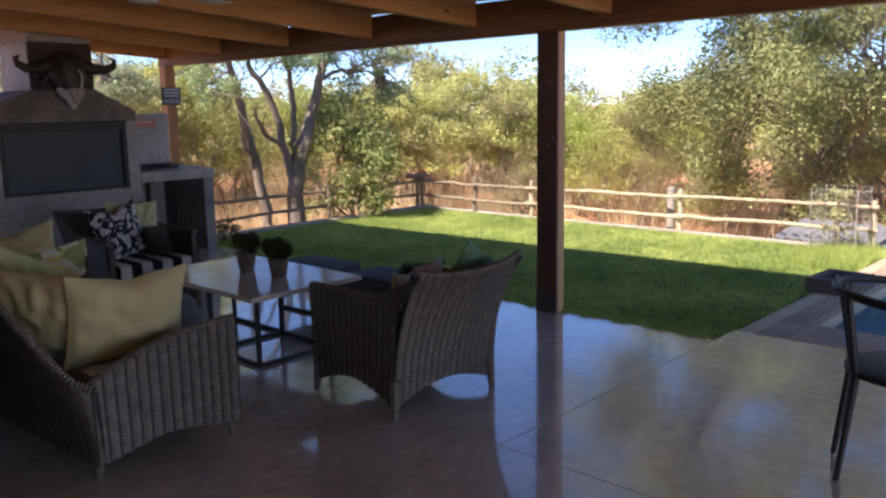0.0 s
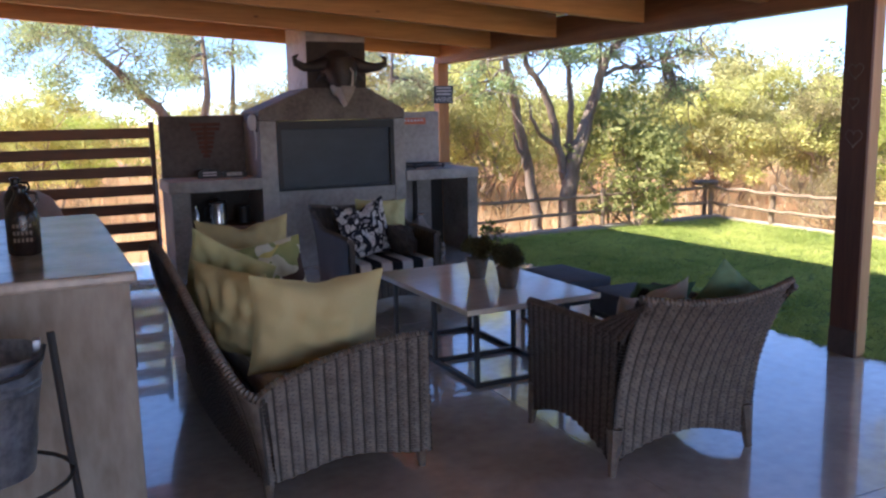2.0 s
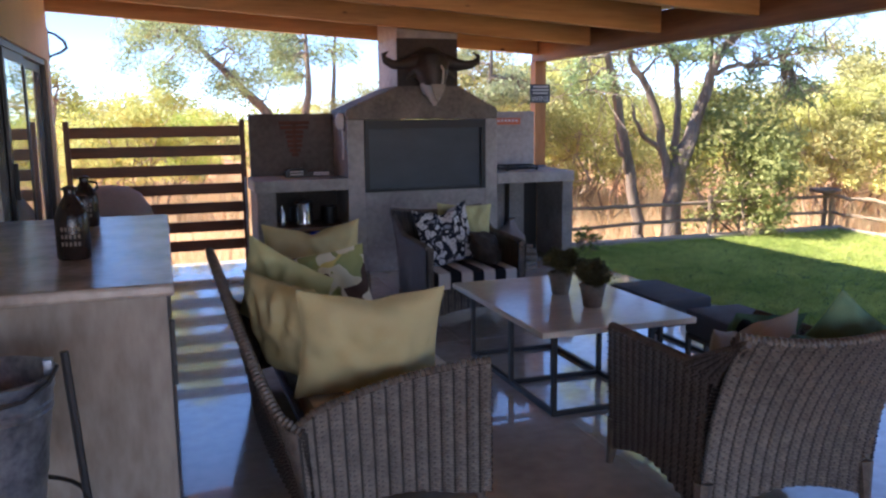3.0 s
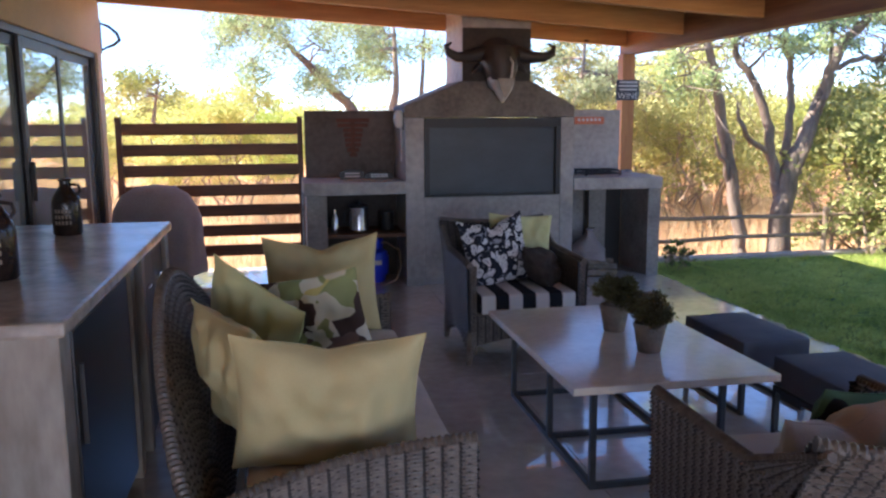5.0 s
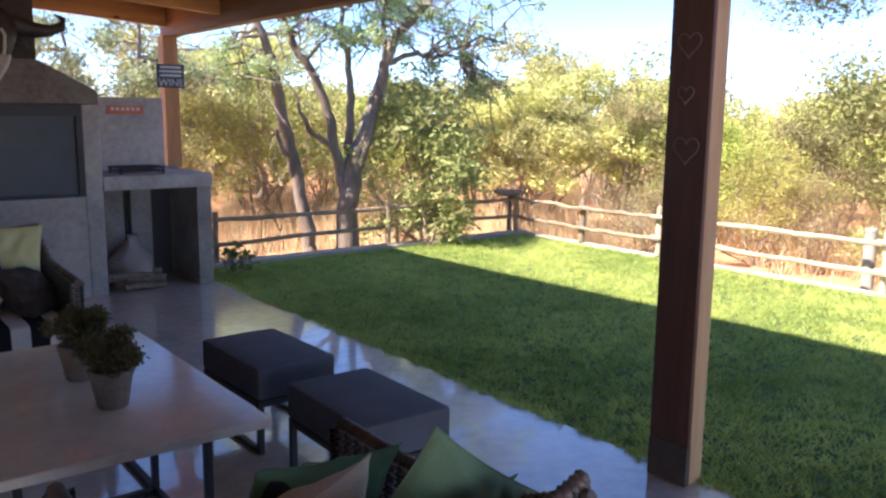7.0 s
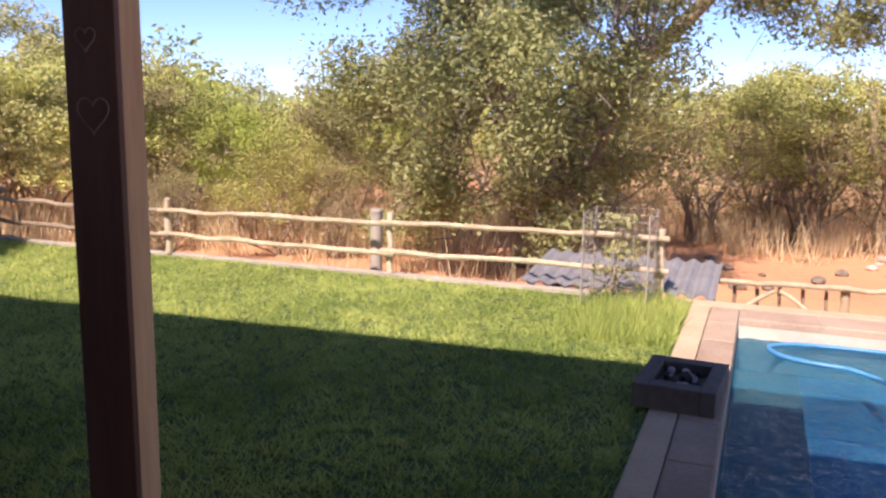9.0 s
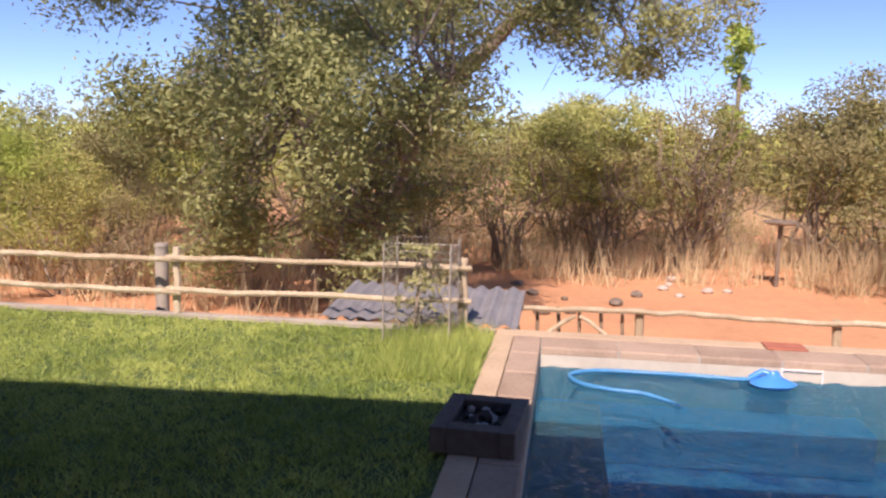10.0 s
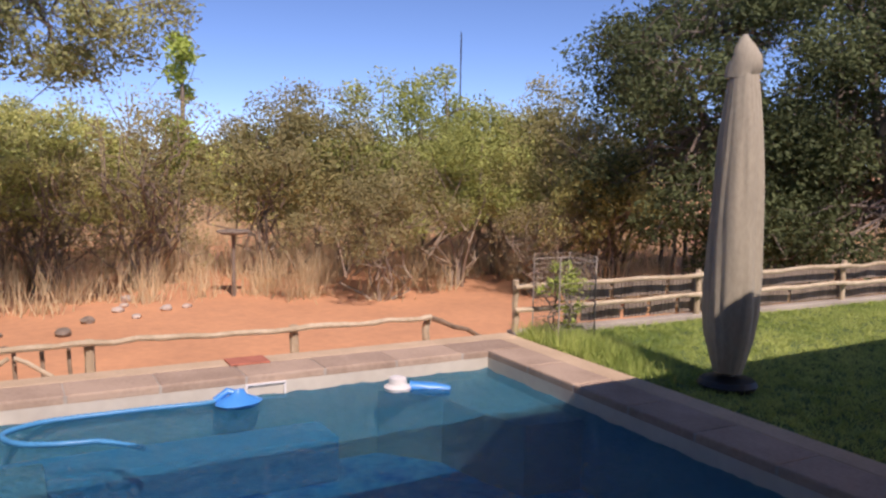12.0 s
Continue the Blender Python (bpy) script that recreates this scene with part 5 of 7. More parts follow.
def coffee_table():
    t = thing("coffee_table", (0, 0, 0), 0, "low table with a cream stone top on a black steel frame", "coffee table")
    bx("tabletop", (-2.40, -1.56, -4.28, -3.02, 0.455, 0.485), M_STONETOP, t, "smooth cream stone top", 0.005)
    xs, ys = (-2.25, -1.70), (-4.10, -3.57, -3.02 + 0.04)
    r = 0.0125
    for x in xs:
        for y in ys:
            bx("leg", (x - r, x + r, y - r, y + r, 0.0, 0.4545), M_DARKMETAL, t, "", 0.002)
        bx("rail", (x - r, x + r, ys[0] + r + 0.0005, ys[1] - r - 0.0005, 0.0, 0.025), M_DARKMETAL, t, "", 0.002)
        bx("rail", (x - r, x + r, ys[1] + r + 0.0005, ys[2] - r - 0.0005, 0.0, 0.025), M_DARKMETAL, t, "", 0.002)
        bx("rail", (x - r, x + r, ys[0] + r + 0.0005, ys[1] - r - 0.0005, 0.425, 0.45), M_DARKMETAL, t, "", 0.002)
        bx("rail", (x - r, x + r, ys[1] + r + 0.0005, ys[2] - r - 0.0005, 0.425, 0.45), M_DARKMETAL, t, "", 0.002)
    for y in ys:
        bx("rail", (xs[0] + r + 0.0005, xs[1] - r - 0.0005, y - r, y + r, 0.0, 0.025), M_DARKMETAL, t, "", 0.002)
        bx("rail", (xs[0] + r + 0.0005, xs[1] - r - 0.0005, y - r, y + r, 0.425, 0.45), M_DARKMETAL, t, "", 0.002)


M_STONETOP = mat("cream_stone", (0.82, 0.74, 0.60), 0.13, col2=(0.64, 0.56, 0.45), scale=3, fine=30)
coffee_table()


def potted(x, y, seed):
    rng = np.random.default_rng(seed)
    t = thing("potted_plant", (x, y, 0.485), 0, "bushy brown-green herb in a grey clay pot on the coffee table", "potted plant", "potted plants on the table")
    bm = bmesh.new()
    lathe(bm, [(0.045, 0.0), (0.048, 0.004), (0.066, 0.105), (0.070, 0.108), (0.070, 0.125), (0.062, 0.125), (0.058, 0.10)], seg=24)
    part("pot", bm, M_TERRA, t, smooth=True)
    bm = bmesh.new()
    for k in range(14):
        a = rng.uniform(0, 6.28)
        limb(bm, (0.02 * math.cos(a), 0.02 * math.sin(a), 0.10), (0.085 * math.cos(a) * rng.uniform(0.3, 1), 0.085 * math.sin(a) * rng.uniform(0.3, 1), rng.uniform(0.15, 0.24)), 0.002, 0.001, rng, 0.2, 4, 4)
    part("stem", bm, M_BARK, t)
    cs = [(0.092 * math.cos(a) * q, 0.092 * math.sin(a) * q, 0.178 + 0.055 * rng.uniform(-0.6, 0.8)) for a, q in zip(rng.uniform(0, 6.28, 26), rng.uniform(0, 1, 26) ** 0.6)]
    v, f = leaf_quads(cs, [0.038] * len(cs), 9500, 0.0075, rng, 0.9, 0.25)
    tagged(arrays("foliage", v, f, M_LEAF_HERB, t), "", kind="stuff")


def ottoman(x, y, tilt=0):
    t = thing("footstool", (x, y, 0), tilt, "charcoal canvas footstool on a black steel frame beside the lawn", "footstool", "footstools")
    w, d = 0.185, 0.29
    r = 0.0125
    for sx in (-1, 1):
        for sy in (-1, 1):
            cx, cy = sx * (w - 0.015), sy * (d - 0.02)
            bx("leg", (cx - r, cx + r, cy - r, cy + r, 0.0, 0.235), M_DARKMETAL, t, "", 0.002)
        bx("rail", (sx * (w - 0.015) - r, sx * (w - 0.015) + r, -d + 0.034, d - 0.034, 0.205, 0.23), M_DARKMETAL, t, "", 0.002)
        bx("rail", (sx * (w - 0.015) - r, sx * (w - 0.015) + r, -d + 0.034, d - 0.034, 0.0, 0.022), M_DARKMETAL, t, "", 0.002)
    for sy in (-1, 1):
        bx("rail", (-w + 0.029, w - 0.029, sy * (d - 0.02) - r, sy * (d - 0.02) + r, 0.205, 0.23), M_DARKMETAL, t, "", 0.002)
    bm = bmesh.new()
    box(bm, -w, w, -d, d, 0.236, 0.375, 0.018)
    bmesh.ops.subdivide_edges(bm, edges=bm.edges[:], cuts=2, use_grid_fill=True)
    for v in bm.verts:
        if v.co.z > 0.3:
            v.co.z += 0.008 * (1 - (v.co.x / w) ** 2) * (1 - (v.co.y / d) ** 2) + 0.003 * noise.noise(v.co * 9)
    part("cushion", bm, M_OTTO, t, "charcoal canvas box cushion", smooth=True)


ottoman(-1.06, -3.20, 1)
ottoman(-1.04, -4.00, -1)


def bar_chair():
    t = thing("dining_chair", (-1.34, -7.41, 0), 20, "black steel dining chair with a curved top rail", "chair")
    bm = bmesh.new()
    tube(bm, [(0.27 * math.cos(radians(a)), 0.27 * math.sin(radians(a)), 0.74 + 0.03 * math.sin(radians(a))) for a in range(-20, 201, 10)], 0.017, 8)
    part("top_rail", bm, M_BLACK, t, smooth=True)
    for a in (-20, 60, 120, 200):
        bm = bmesh.new()
        c, s = math.cos(radians(a)), math.sin(radians(a))
        tube(bm, [(0.27 * c, 0.27 * s, 0.735 + 0.03 * s), (0.22 * c, 0.22 * s, 0.43), (0.27 * c, 0.27 * s, 0.0)], [0.013, 0.016, 0.011], 8)
        part("leg", bm, M_BLACK, t, smooth=True)
    bm = bmesh.new()
    lathe(bm, [(0.19, 0.42), (0.225, 0.43), (0.225, 0.45), (0.20, 0.46)], seg=28)
    part("seat", bm, M_BLACK, t, "round black seat", smooth=True)
    for x in (-0.06, 0.06):
        bm = bmesh.new()
        tube(bm, [(x * 0.5, 0.2, 0.45), (x * 1.3, 0.25, 0.76)], 0.009, 8)
        part("splat", bm, M_BLACK, t, smooth=True)
    t.matrix_basis = t.matrix_basis @ Matrix.Diagonal((1.1, 1.1, 1.03, 1))


bar_chair()


# ---- things round the pool ----
def fire_pit():
    t = thing("fire_pit", (2.10, -6.075, 0), -4, "low square dark cement fire bowl with stones on the pool edge", "fire pit")
    w, d, h = 0.25, 0.185, 0.115
    for dims in ((-w, w, -d, -d + 0.07, 0.0, h), (-w, w, d - 0.07, d, 0.0, h), (-w, -w + 0.09, -d + 0.0705, d - 0.0705, 0.0, h), (w - 0.09, w, -d + 0.0705, d - 0.0705, 0.0, h)):
        bx("wall", dims, M_PANEL, t, "", 0.006)
    bx("bed", (-w + 0.091, w - 0.091, -d + 0.071, d - 0.071, 0.0, 0.07), M_BLACK, t, "", 0.002)
    rng = np.random.default_rng(71)
    for k in range(22):
        bm = bmesh.new()
        bmesh.ops.create_icosphere(bm, subdivisions=1, radius=0.02 * rng.uniform(0.7, 1.3))
        for v in bm.verts:
            v.co *= 1 + 0.3 * noise.noise(v.co * 60 + Vector((k, 0, 0)))
        ob = part("stone", bm, M_DARK_CEMENT if k % 3 else M_PALE2, t, smooth=True)
        ob.matrix_basis = pose(rng.uniform(-0.13, 0.13), rng.uniform(-0.09, 0.09), 0.083)


M_PALE2 = mat("pale_pebble", (0.5, 0.46, 0.42), 0.8, col2=(0.35, 0.32, 0.29), scale=30)
M_HOSE = mat("blue_pool_hose", (0.07, 0.30, 0.56), 0.4, col2=(0.05, 0.23, 0.46), scale=12)
M_FLOATB = mat("blue_plastic", (0.06, 0.30, 0.75), 0.35, col2=(0.05, 0.25, 0.62))
M_UMB = mat("khaki_canvas_cover", (0.42, 0.38, 0.28), 0.85, col2=(0.29, 0.26, 0.19), scale=3, stretch=(1, 1, 0.4), bump=0.25, bscale=14)
fire_pit()


def umbrella():
    t = thing("garden_umbrella", (2.47, -10.42, 0), 0, "closed garden umbrella in a khaki cover on the lawn", "umbrella")
    bm = bmesh.new()
    tube(bm, [(0, 0, 0.03), (0, 0, 2.0)], 0.022, 12)
    part("pole", bm, M_DARKMETAL, t, smooth=True)
    prof = [(0.05, 0.08), (0.13, 0.085), (0.15, 0.13), (0.175, 0.20), (0.21, 0.30), (0.232, 0.45), (0.236, 0.62), (0.232, 0.82), (0.222, 1.05), (0.205, 1.25), (0.18, 1.45), (0.155, 1.65), (0.135, 1.80), (0.125, 1.88)]
    rings, seg = [], 72
    fine = []
    for (r0, z0), (r1, z1) in zip(prof, prof[1:]):
        k = max(1, int((z1 - z0) / 0.05))
        fine += [(r0 + (r1 - r0) * i / k, z0 + (z1 - z0) * i / k) for i in range(k)]
    fine.append(prof[-1])
    bm = bmesh.new()
    for r, z in fine:
        row = []
        for k in range(seg):
            a = 2 * math.pi * k / seg
            fold = abs(math.sin(a * 1.5 + 0.9 + z * 0.35)) ** 0.6 - 0.6
            wr = noise.noise(Vector((math.cos(a) * 2.4, math.sin(a) * 2.4, z * 1.6)))
            fw = noise.noise(Vector((math.cos(a) * 6, math.sin(a) * 6, z * 1.3 + 4)))
            f = 1 + 0.13 * fold * min(1, z * 2.2) + 0.12 * wr + 0.05 * fw
            row.append(bm.verts.new((r * 0.67 * f * math.cos(a), r * 0.67 * f * math.sin(a), z - 0.01 + 0.015 * wr)))
        rings.append(row)
    for a, b in zip(rings, rings[1:]):
        for k in range(seg):
            bm.faces.new((a[k], a[(k + 1) % seg], b[(k + 1) % seg], b[k]))
    bm.faces.new(rings[0][::-1])
    bm.faces.new(rings[-1])
    part("cover", bm, M_UMB, t, "khaki canvas sleeve", smooth=True)
    bm = bmesh.new()
    lathe(bm, [(0.075, 1.845), (0.092, 1.85), (0.09, 1.92), (0.08, 1.98), (0.062, 2.03), (0.036, 2.08), (0.012, 2.105)], seg=28)
    for v in bm.verts:
        v.co += Vector((v.co.x, v.co.y, 0)) * 0.5 * noise.noise(v.co * 9)
    part("cap", bm, M_UMB, t, "folded hood of the sleeve", smooth=True)
    bm = bmesh.new()
    lathe(bm, [(0.17, -0.03), (0.18, 0.0), (0.16, 0.03), (0.04, 0.05), (0.03, 0.12)], seg=20)
    part("base", bm, M_BLACK, t, "round black base", smooth=True)


umbrella()


def wire_hearts():
    for z, s, dx in ((1.68, 0.05, 0), (1.50, 0.035, 0.004), (1.30, 0.055, -0.01)):
        t = thing("wire_heart", (-0.056, -4.645 + dx, z), 0, "small rusty wire heart hung on the timber post", "ornament", "wire hearts on the post")
        bm = bmesh.new()
        pts = []
        for k in range(33):
            a = 2 * math.pi * k / 32
            pts.append((0, s * math.sin(a) ** 3, s * (13 * math.cos(a) - 5 * math.cos(2 * a) - 2 * math.cos(3 * a) - math.cos(4 * a)) / 16))
        tube(bm, pts, 0.0022, 6)
        part("wire", bm, M_BARK, t, smooth=True)


wire_hearts()


def pool_things():
    wz = -0.125
    t = thing("pool_hose", (3.8, -7.0, wz), 0, "floating light blue ribbed pool cleaner hose", "hose")
    pts = [(0.0, -0.68), (-0.02, -0.5), (0.0, -0.25), (0.0, -0.05), (0.0, 0.2), (-0.03, 0.38), (-0.15, 0.52), (-0.32, 0.47), (-0.42, 0.3), (-0.47, 0.08), (-0.6, -0.12)]
    fine = []
    for i in range(len(pts) - 1):
        p0, p1, p2, p3 = (Vector(pts[max(0, min(len(pts) - 1, i + k))]) for k in (-1, 0, 1, 2))
        for j in range(14):
            u = j / 14
            q = 0.5 * ((2 * p1) + (p2 - p0) * u + (2 * p0 - 5 * p1 + 4 * p2 - p3) * u * u + (3 * p1 - p0 - 3 * p2 + p3) * u ** 3)
            fine.append((q.x, q.y, 0.004 if i < 9 else 0.004 - 0.03 * (i - 9 + u)))
    bm = bmesh.new()
    tube(bm, fine, [0.0165 if k % 2 else 0.0125 for k in range(len(fine))], 10)
    part("tube", bm, M_HOSE, t, smooth=True)
    t = thing("pool_cleaner", (3.70, -7.72, wz), 15, "blue pool cleaner head floating at the wall", "pool cleaner")
    bm = bmesh.new()
    lathe(bm, [(0.05, -0.02), (0.13, -0.005), (0.15, 0.01), (0.12, 0.03), (0.05, 0.06), (0.025, 0.09)], seg=20)
    for v in bm.verts:
        v.co.x *= 0.7
        v.co += Vector((0, 0, 0.012 * noise.noise(v.co * 12)))
    part("skirt", bm, M_FLOATB, t, smooth=True)
    bm = bmesh.new()
    tube(bm, [(0, 0, 0.06), (0.03, 0.06, 0.08), (0.05, 0.13, 0.03)], 0.022, 10)
    part("swivel", bm, M_FLOATB, t, smooth=True)
    t = thing("chlorine_floater", (3.62, -8.72, wz), 0, "white and blue floating chlorine dispenser in the pool", "pool floater")
    bm = bmesh.new()
    lathe(bm, [(0.04, -0.03), (0.085, -0.01), (0.09, 0.01), (0.06, 0.03), (0.055, 0.07), (0.03, 0.08)], seg=20)
    part("body", bm, M_WHITE, t, smooth=True)
    bm = bmesh.new()
    tube(bm, [(-0.01, -0.08, 0.0), (-0.08, -0.22, -0.012), (-0.12, -0.32, -0.02)], [0.04, 0.045, 0.03], 10)
    part("tail", bm, M_FLOATB, t, smooth=True)
    t = thing("skimmer", (3.84, -7.92, -0.10), 0, "white plastic skimmer mouth in the pool wall", "skimmer")
    bx("frame", (-0.012, 0.0, -0.13, 0.13, -0.06, -0.045), M_WHITE, t, "", 0.002)
    bx("frame", (-0.012, 0.0, -0.13, 0.13, 0.035, 0.05), M_WHITE, t, "", 0.002)
    bx("frame", (-0.012, 0.0, -0.13, -0.115, -0.0445, 0.0345), M_WHITE, t, "", 0.002)
    bx("frame", (-0.012, 0.0, 0.115, 0.13, -0.0445, 0.0345), M_WHITE, t, "", 0.002)
    t = thing("terracotta_tile", (4.20, -7.9, 0.0), 0, "terracotta-red tile lid set on the pool coping", "tile")
    bx("plate", (-0.09, 0.10, -0.13, 0.13, 0.001, 0.012), M_TILE, t, "", 0.003)


M_TILE = mat("terracotta_tile", (0.50, 0.18, 0.11), 0.8, col2=(0.38, 0.13, 0.08), scale=10)
pool_things()


# ---- plants ----
RNG = np.random.default_rng(7)


def leaf_quads(centres, radii, count, size, rng, flat=0.8, shell=0.45):
    """Corners and faces of many small leaves, in uneven clumps round the given centres."""
    centres, radii = np.asarray(centres, float), np.asarray(radii, float)
    w = radii ** 2
    pick = rng.choice(len(centres), count, p=w / w.sum())
    d = rng.normal(size=(count, 3))
    d /= np.linalg.norm(d, axis=1)[:, None]
    r = rng.uniform(shell ** 3, 1, count) ** (1 / 3) * (1 + 0.18 * rng.normal(size=count))
    d[:, 2] *= flat
    p = centres[pick] + d * (r * radii[pick])[:, None]
    a = rng.normal(size=(count, 3))
    a[:, 2] = a[:, 2] * 0.7 - 0.25
    a /= np.linalg.norm(a, axis=1)[:, None]
    b = np.cross(a, rng.normal(size=(count, 3)))
    b /= np.linalg.norm(b, axis=1)[:, None]
    s = size * rng.uniform(0.6, 1.35, count)[:, None]
    v = np.stack([p - a * s, p + b * s * 0.42, p + a * s, p - b * s * 0.42], 1).reshape(-1, 3)
    return v, np.arange(count * 4).reshape(-1, 4)


def limb(bm, a, b, r0, r1, rng, bend=0.12, n=5, seg=6):
    """A crooked tapering limb from a to b. Returns its points."""
    a, b = Vector(a), Vector(b)
    ln = (b - a).length
    pts = [a.lerp(b, k / n) + (Vector(rng.normal(size=3)) * bend * ln * 0.35 * math.sin(math.pi * k / n)) for k in range(n + 1)]
    tube(bm, pts, [r0 + (r1 - r0) * k / n for k in range(n + 1)], seg)
    return pts


def bush(name, height, width, leaves, size, material, seed, label, stems=7, bare=0.25, loose=1.0):
    """A many-stemmed bush: crooked stems under uneven domes of leaf clumps with gaps."""
    rng = np.random.default_rng(seed)
    t = thing(name, (0, 0, 0), 0, label, "bush", "bushes in the veld")
    bm = bmesh.new()
    cs, rs = [], []
    heads = []
    for k in range(stems):
        a = 2 * math.pi * k / stems + rng.uniform(-0.5, 0.5)
        rr = width * 0.5 * rng.uniform(0.15, 0.8)
        hz = height * (1.0 - 0.5 * (2 * rr / width) ** 2) * rng.uniform(0.66, 0.98)
        top = Vector((rr * math.cos(a), rr * math.sin(a), hz))
        heads.append(top)
        pts = limb(bm, (0.1 * math.cos(a), 0.1 * math.sin(a), -0.05), top, 0.024 * height / 2.2, 0.006, rng, 0.25, 6, 5)
        for j in range(4):
            q = pts[2 + j]
            e = q + Vector((rng.normal() * 0.3, rng.normal() * 0.3, rng.uniform(-0.05, 0.4))) * (height / 2.4)
            limb(bm, q, e, 0.01, 0.004, rng, 0.2, 3, 4)
            if e.z > bare * height:
                cs.append(e)
                rs.append(height * rng.uniform(0.06, 0.12) * loose)
    for top in heads:
        # a dome of small clumps round each head
        hr = width * rng.uniform(0.14, 0.24)
        for _ in range(7):
            d = Vector(rng.normal(size=3)).normalized()
            d.z = abs(d.z) * 0.8 - 0.25
            cs.append(top + Vector((d.x * hr, d.y * hr, d.z * hr - hr * 0.2)))
            rs.append(height * rng.uniform(0.055, 0.11) * loose)
    for k in range(int(stems * 1.2)):
        a, rr = rng.uniform(0, 6.28), width * 0.5 * rng.uniform(0.2, 0.95)
        cs.append((rr * math.cos(a), rr * math.sin(a), height * rng.uniform(bare, 0.55)))
        rs.append(height * rng.uniform(0.06, 0.12) * loose)
    part("stem", bm, M_TWIG, t, "thin grey-brown branches")
    v, f = leaf_quads([tuple(c) for c in cs], rs, leaves, size, rng)
    tagged(arrays("foliage", v, f, material, t), "", kind="stuff")
    return t


NEAR = [
    bush("bush", 2.5, 2.6, 15000, 0.026, M_LEAF_VELD, 1, "olive-green thorn bush on the red veld", 9, 0.32),
    bush("bush", 2.3, 2.8, 18000, 0.028, M_LEAF_YELLOW, 2, "yellow-green thorn bush in dry grass", 8, 0.34),
    bush("bush", 2.6, 2.4, 12000, 0.027, M_LEAF_GREEN, 3, "fresh green bush with thin stems", 8, 0.3),
    bush("bush", 2.2, 2.4, 6500, 0.023, M_LEAF_DRY, 4, "half-bare dry bush with thin grey twigs", 16, 0.1),
]
FAR = [
    bush("bush", 2.9, 3.6, 2300, 0.07, M_LEAF_YELLOW, 5, "yellow-green bush far off in the veld", 6, 0.1, 1.3),
    bush("bush", 3.1, 3.4, 2300, 0.07, M_LEAF_OLIVE, 6, "olive-green bush far off in the veld", 6, 0.1, 1.3),
    bush("bush", 2.8, 3.8, 2300, 0.07, M_LEAF_GREEN, 8, "green bush far off in the veld", 6, 0.1, 1.3),
]
VARIANTS = {id(b): 0 for b in NEAR + FAR}


def plant(b, x, y, turn=0.0, s=1.0, sz=None):
    """The bush itself where it is first used, and copies of it after that."""
    m = pose(x, y, DIRT_Z, 0, 0, turn) @ Matrix.Diagonal((s, s, sz or s, 1))
    VARIANTS[id(b)] += 1
    if VARIANTS[id(b)] == 1:
        b.matrix_basis = m
        return b
    base = b.matrix_basis.copy()
    b.matrix_basis = Matrix.Identity(4)
    c = copy_thing(b, m)
    b.matrix_basis = base
    return c


# chosen ones close to the plot, then a scattered belt
CHOSEN = [
    (0, 8.6, -10.8, 0.85), (2, 9.3, -12.3, 0.95), (0, 10.2, -13.6, 1.0), (3, 8.0, -12.9, 0.7), (0, 7.7, -13.6, 0.8),
    (3, 11.0, -7.0, 0.95), (3, 10.2, -5.6, 1.0), (1, 12.5, -6.4, 1.0), (3, 12.3, -8.6, 0.85), (0, 12.6, -11.0, 1.05),
    (1, 10.6, -3.2, 0.9), (3, 10.2, -4.2, 1.0), (2, 7.6, 0.2, 0.75), (1, 9.2, 3.4, 1.05), (1, 6.2, 3.0, 0.95), (2, 5.4, 5.2, 1.0),
    (0, 8.9, -0.3, 0.9), (1, 3.6, 6.6, 1.25), (1, 2.0, 6.2, 1.1), (0, 0.9, 4.2, 0.75), (1, 7.2, 5.0, 1.15), (1, 9.8, 4.2, 1.2),
    (1, 0.2, 8.2, 1.1), (1, -5.2, 9.6, 0.85), (1, -7.0, 11.0, 0.85), (2, -3.6, 11.5, 0.85), (1, 11.5, 1.0, 1.0), (3, 6.9, -1.6, 0.55), (0, 13.4, -3.6, 1.1), (0, 14, -13.0, 1.0),
]
# taller ones that stand out of the belt, by their height
for k, x, y, h in ((0, 11.0, -11.2, 3.2), (2, 10.7, -12.4, 3.3), (0, 11.3, -10.1, 2.9), (2, 11.6, -14.4, 3.2), (0, 9.5, -14.3, 2.9), (3, 8.2, -14.2, 2.7), (1, 11.9, -7.1, 2.6), (3, 10.9, -8.2, 2.6),
                   (1, 8.5, 1.9, 2.35), (2, 8.0, 0.9, 2.3), (1, 6.5, 2.9, 2.6), (0, 7.6, 1.6, 2.3), (3, 5.3, -0.3, 1.2), (0, 6.8, -0.9, 1.7), (2, 2.9, 4.4, 2.4), (1, 12.3, -6.4, 2.5)):
    CHOSEN.append((k, x, y, h / (2.5, 2.3, 2.6, 2.2)[k]))
for i, (k, x, y, s) in enumerate(CHOSEN):
    plant(NEAR[k], x, y, i * 77, s, s * (0.9 + 0.2 * ((i * 37) % 10) / 10))
placed = [(c[1], c[2]) for c in CHOSEN]
tries = 0
while len(placed) < 72 and tries < 4000:
    tries += 1
    a, d = RNG.uniform(-8, 150), RNG.uniform(13, 21)
    x, y = -3 + d * math.sin(radians(a)), -7 + d * math.cos(radians(a))
    if (y < 3 and x < 11) or y < -17 or any((x - p) ** 2 + (y - q) ** 2 < 1.7 for p, q in placed):
        continue
    if x < 1 and y < 8:
        continue
    placed.append((x, y))
    k = int(RNG.choice([0, 1, 1, 2, 3]))
    s = RNG.choice([0.55, 0.75, 0.95, 1.15, 1.45]) * RNG.uniform(0.9, 1.1) * (0.75 if x < 1 else 1)
    plant(NEAR[k], x, y, RNG.uniform(0, 360), s)
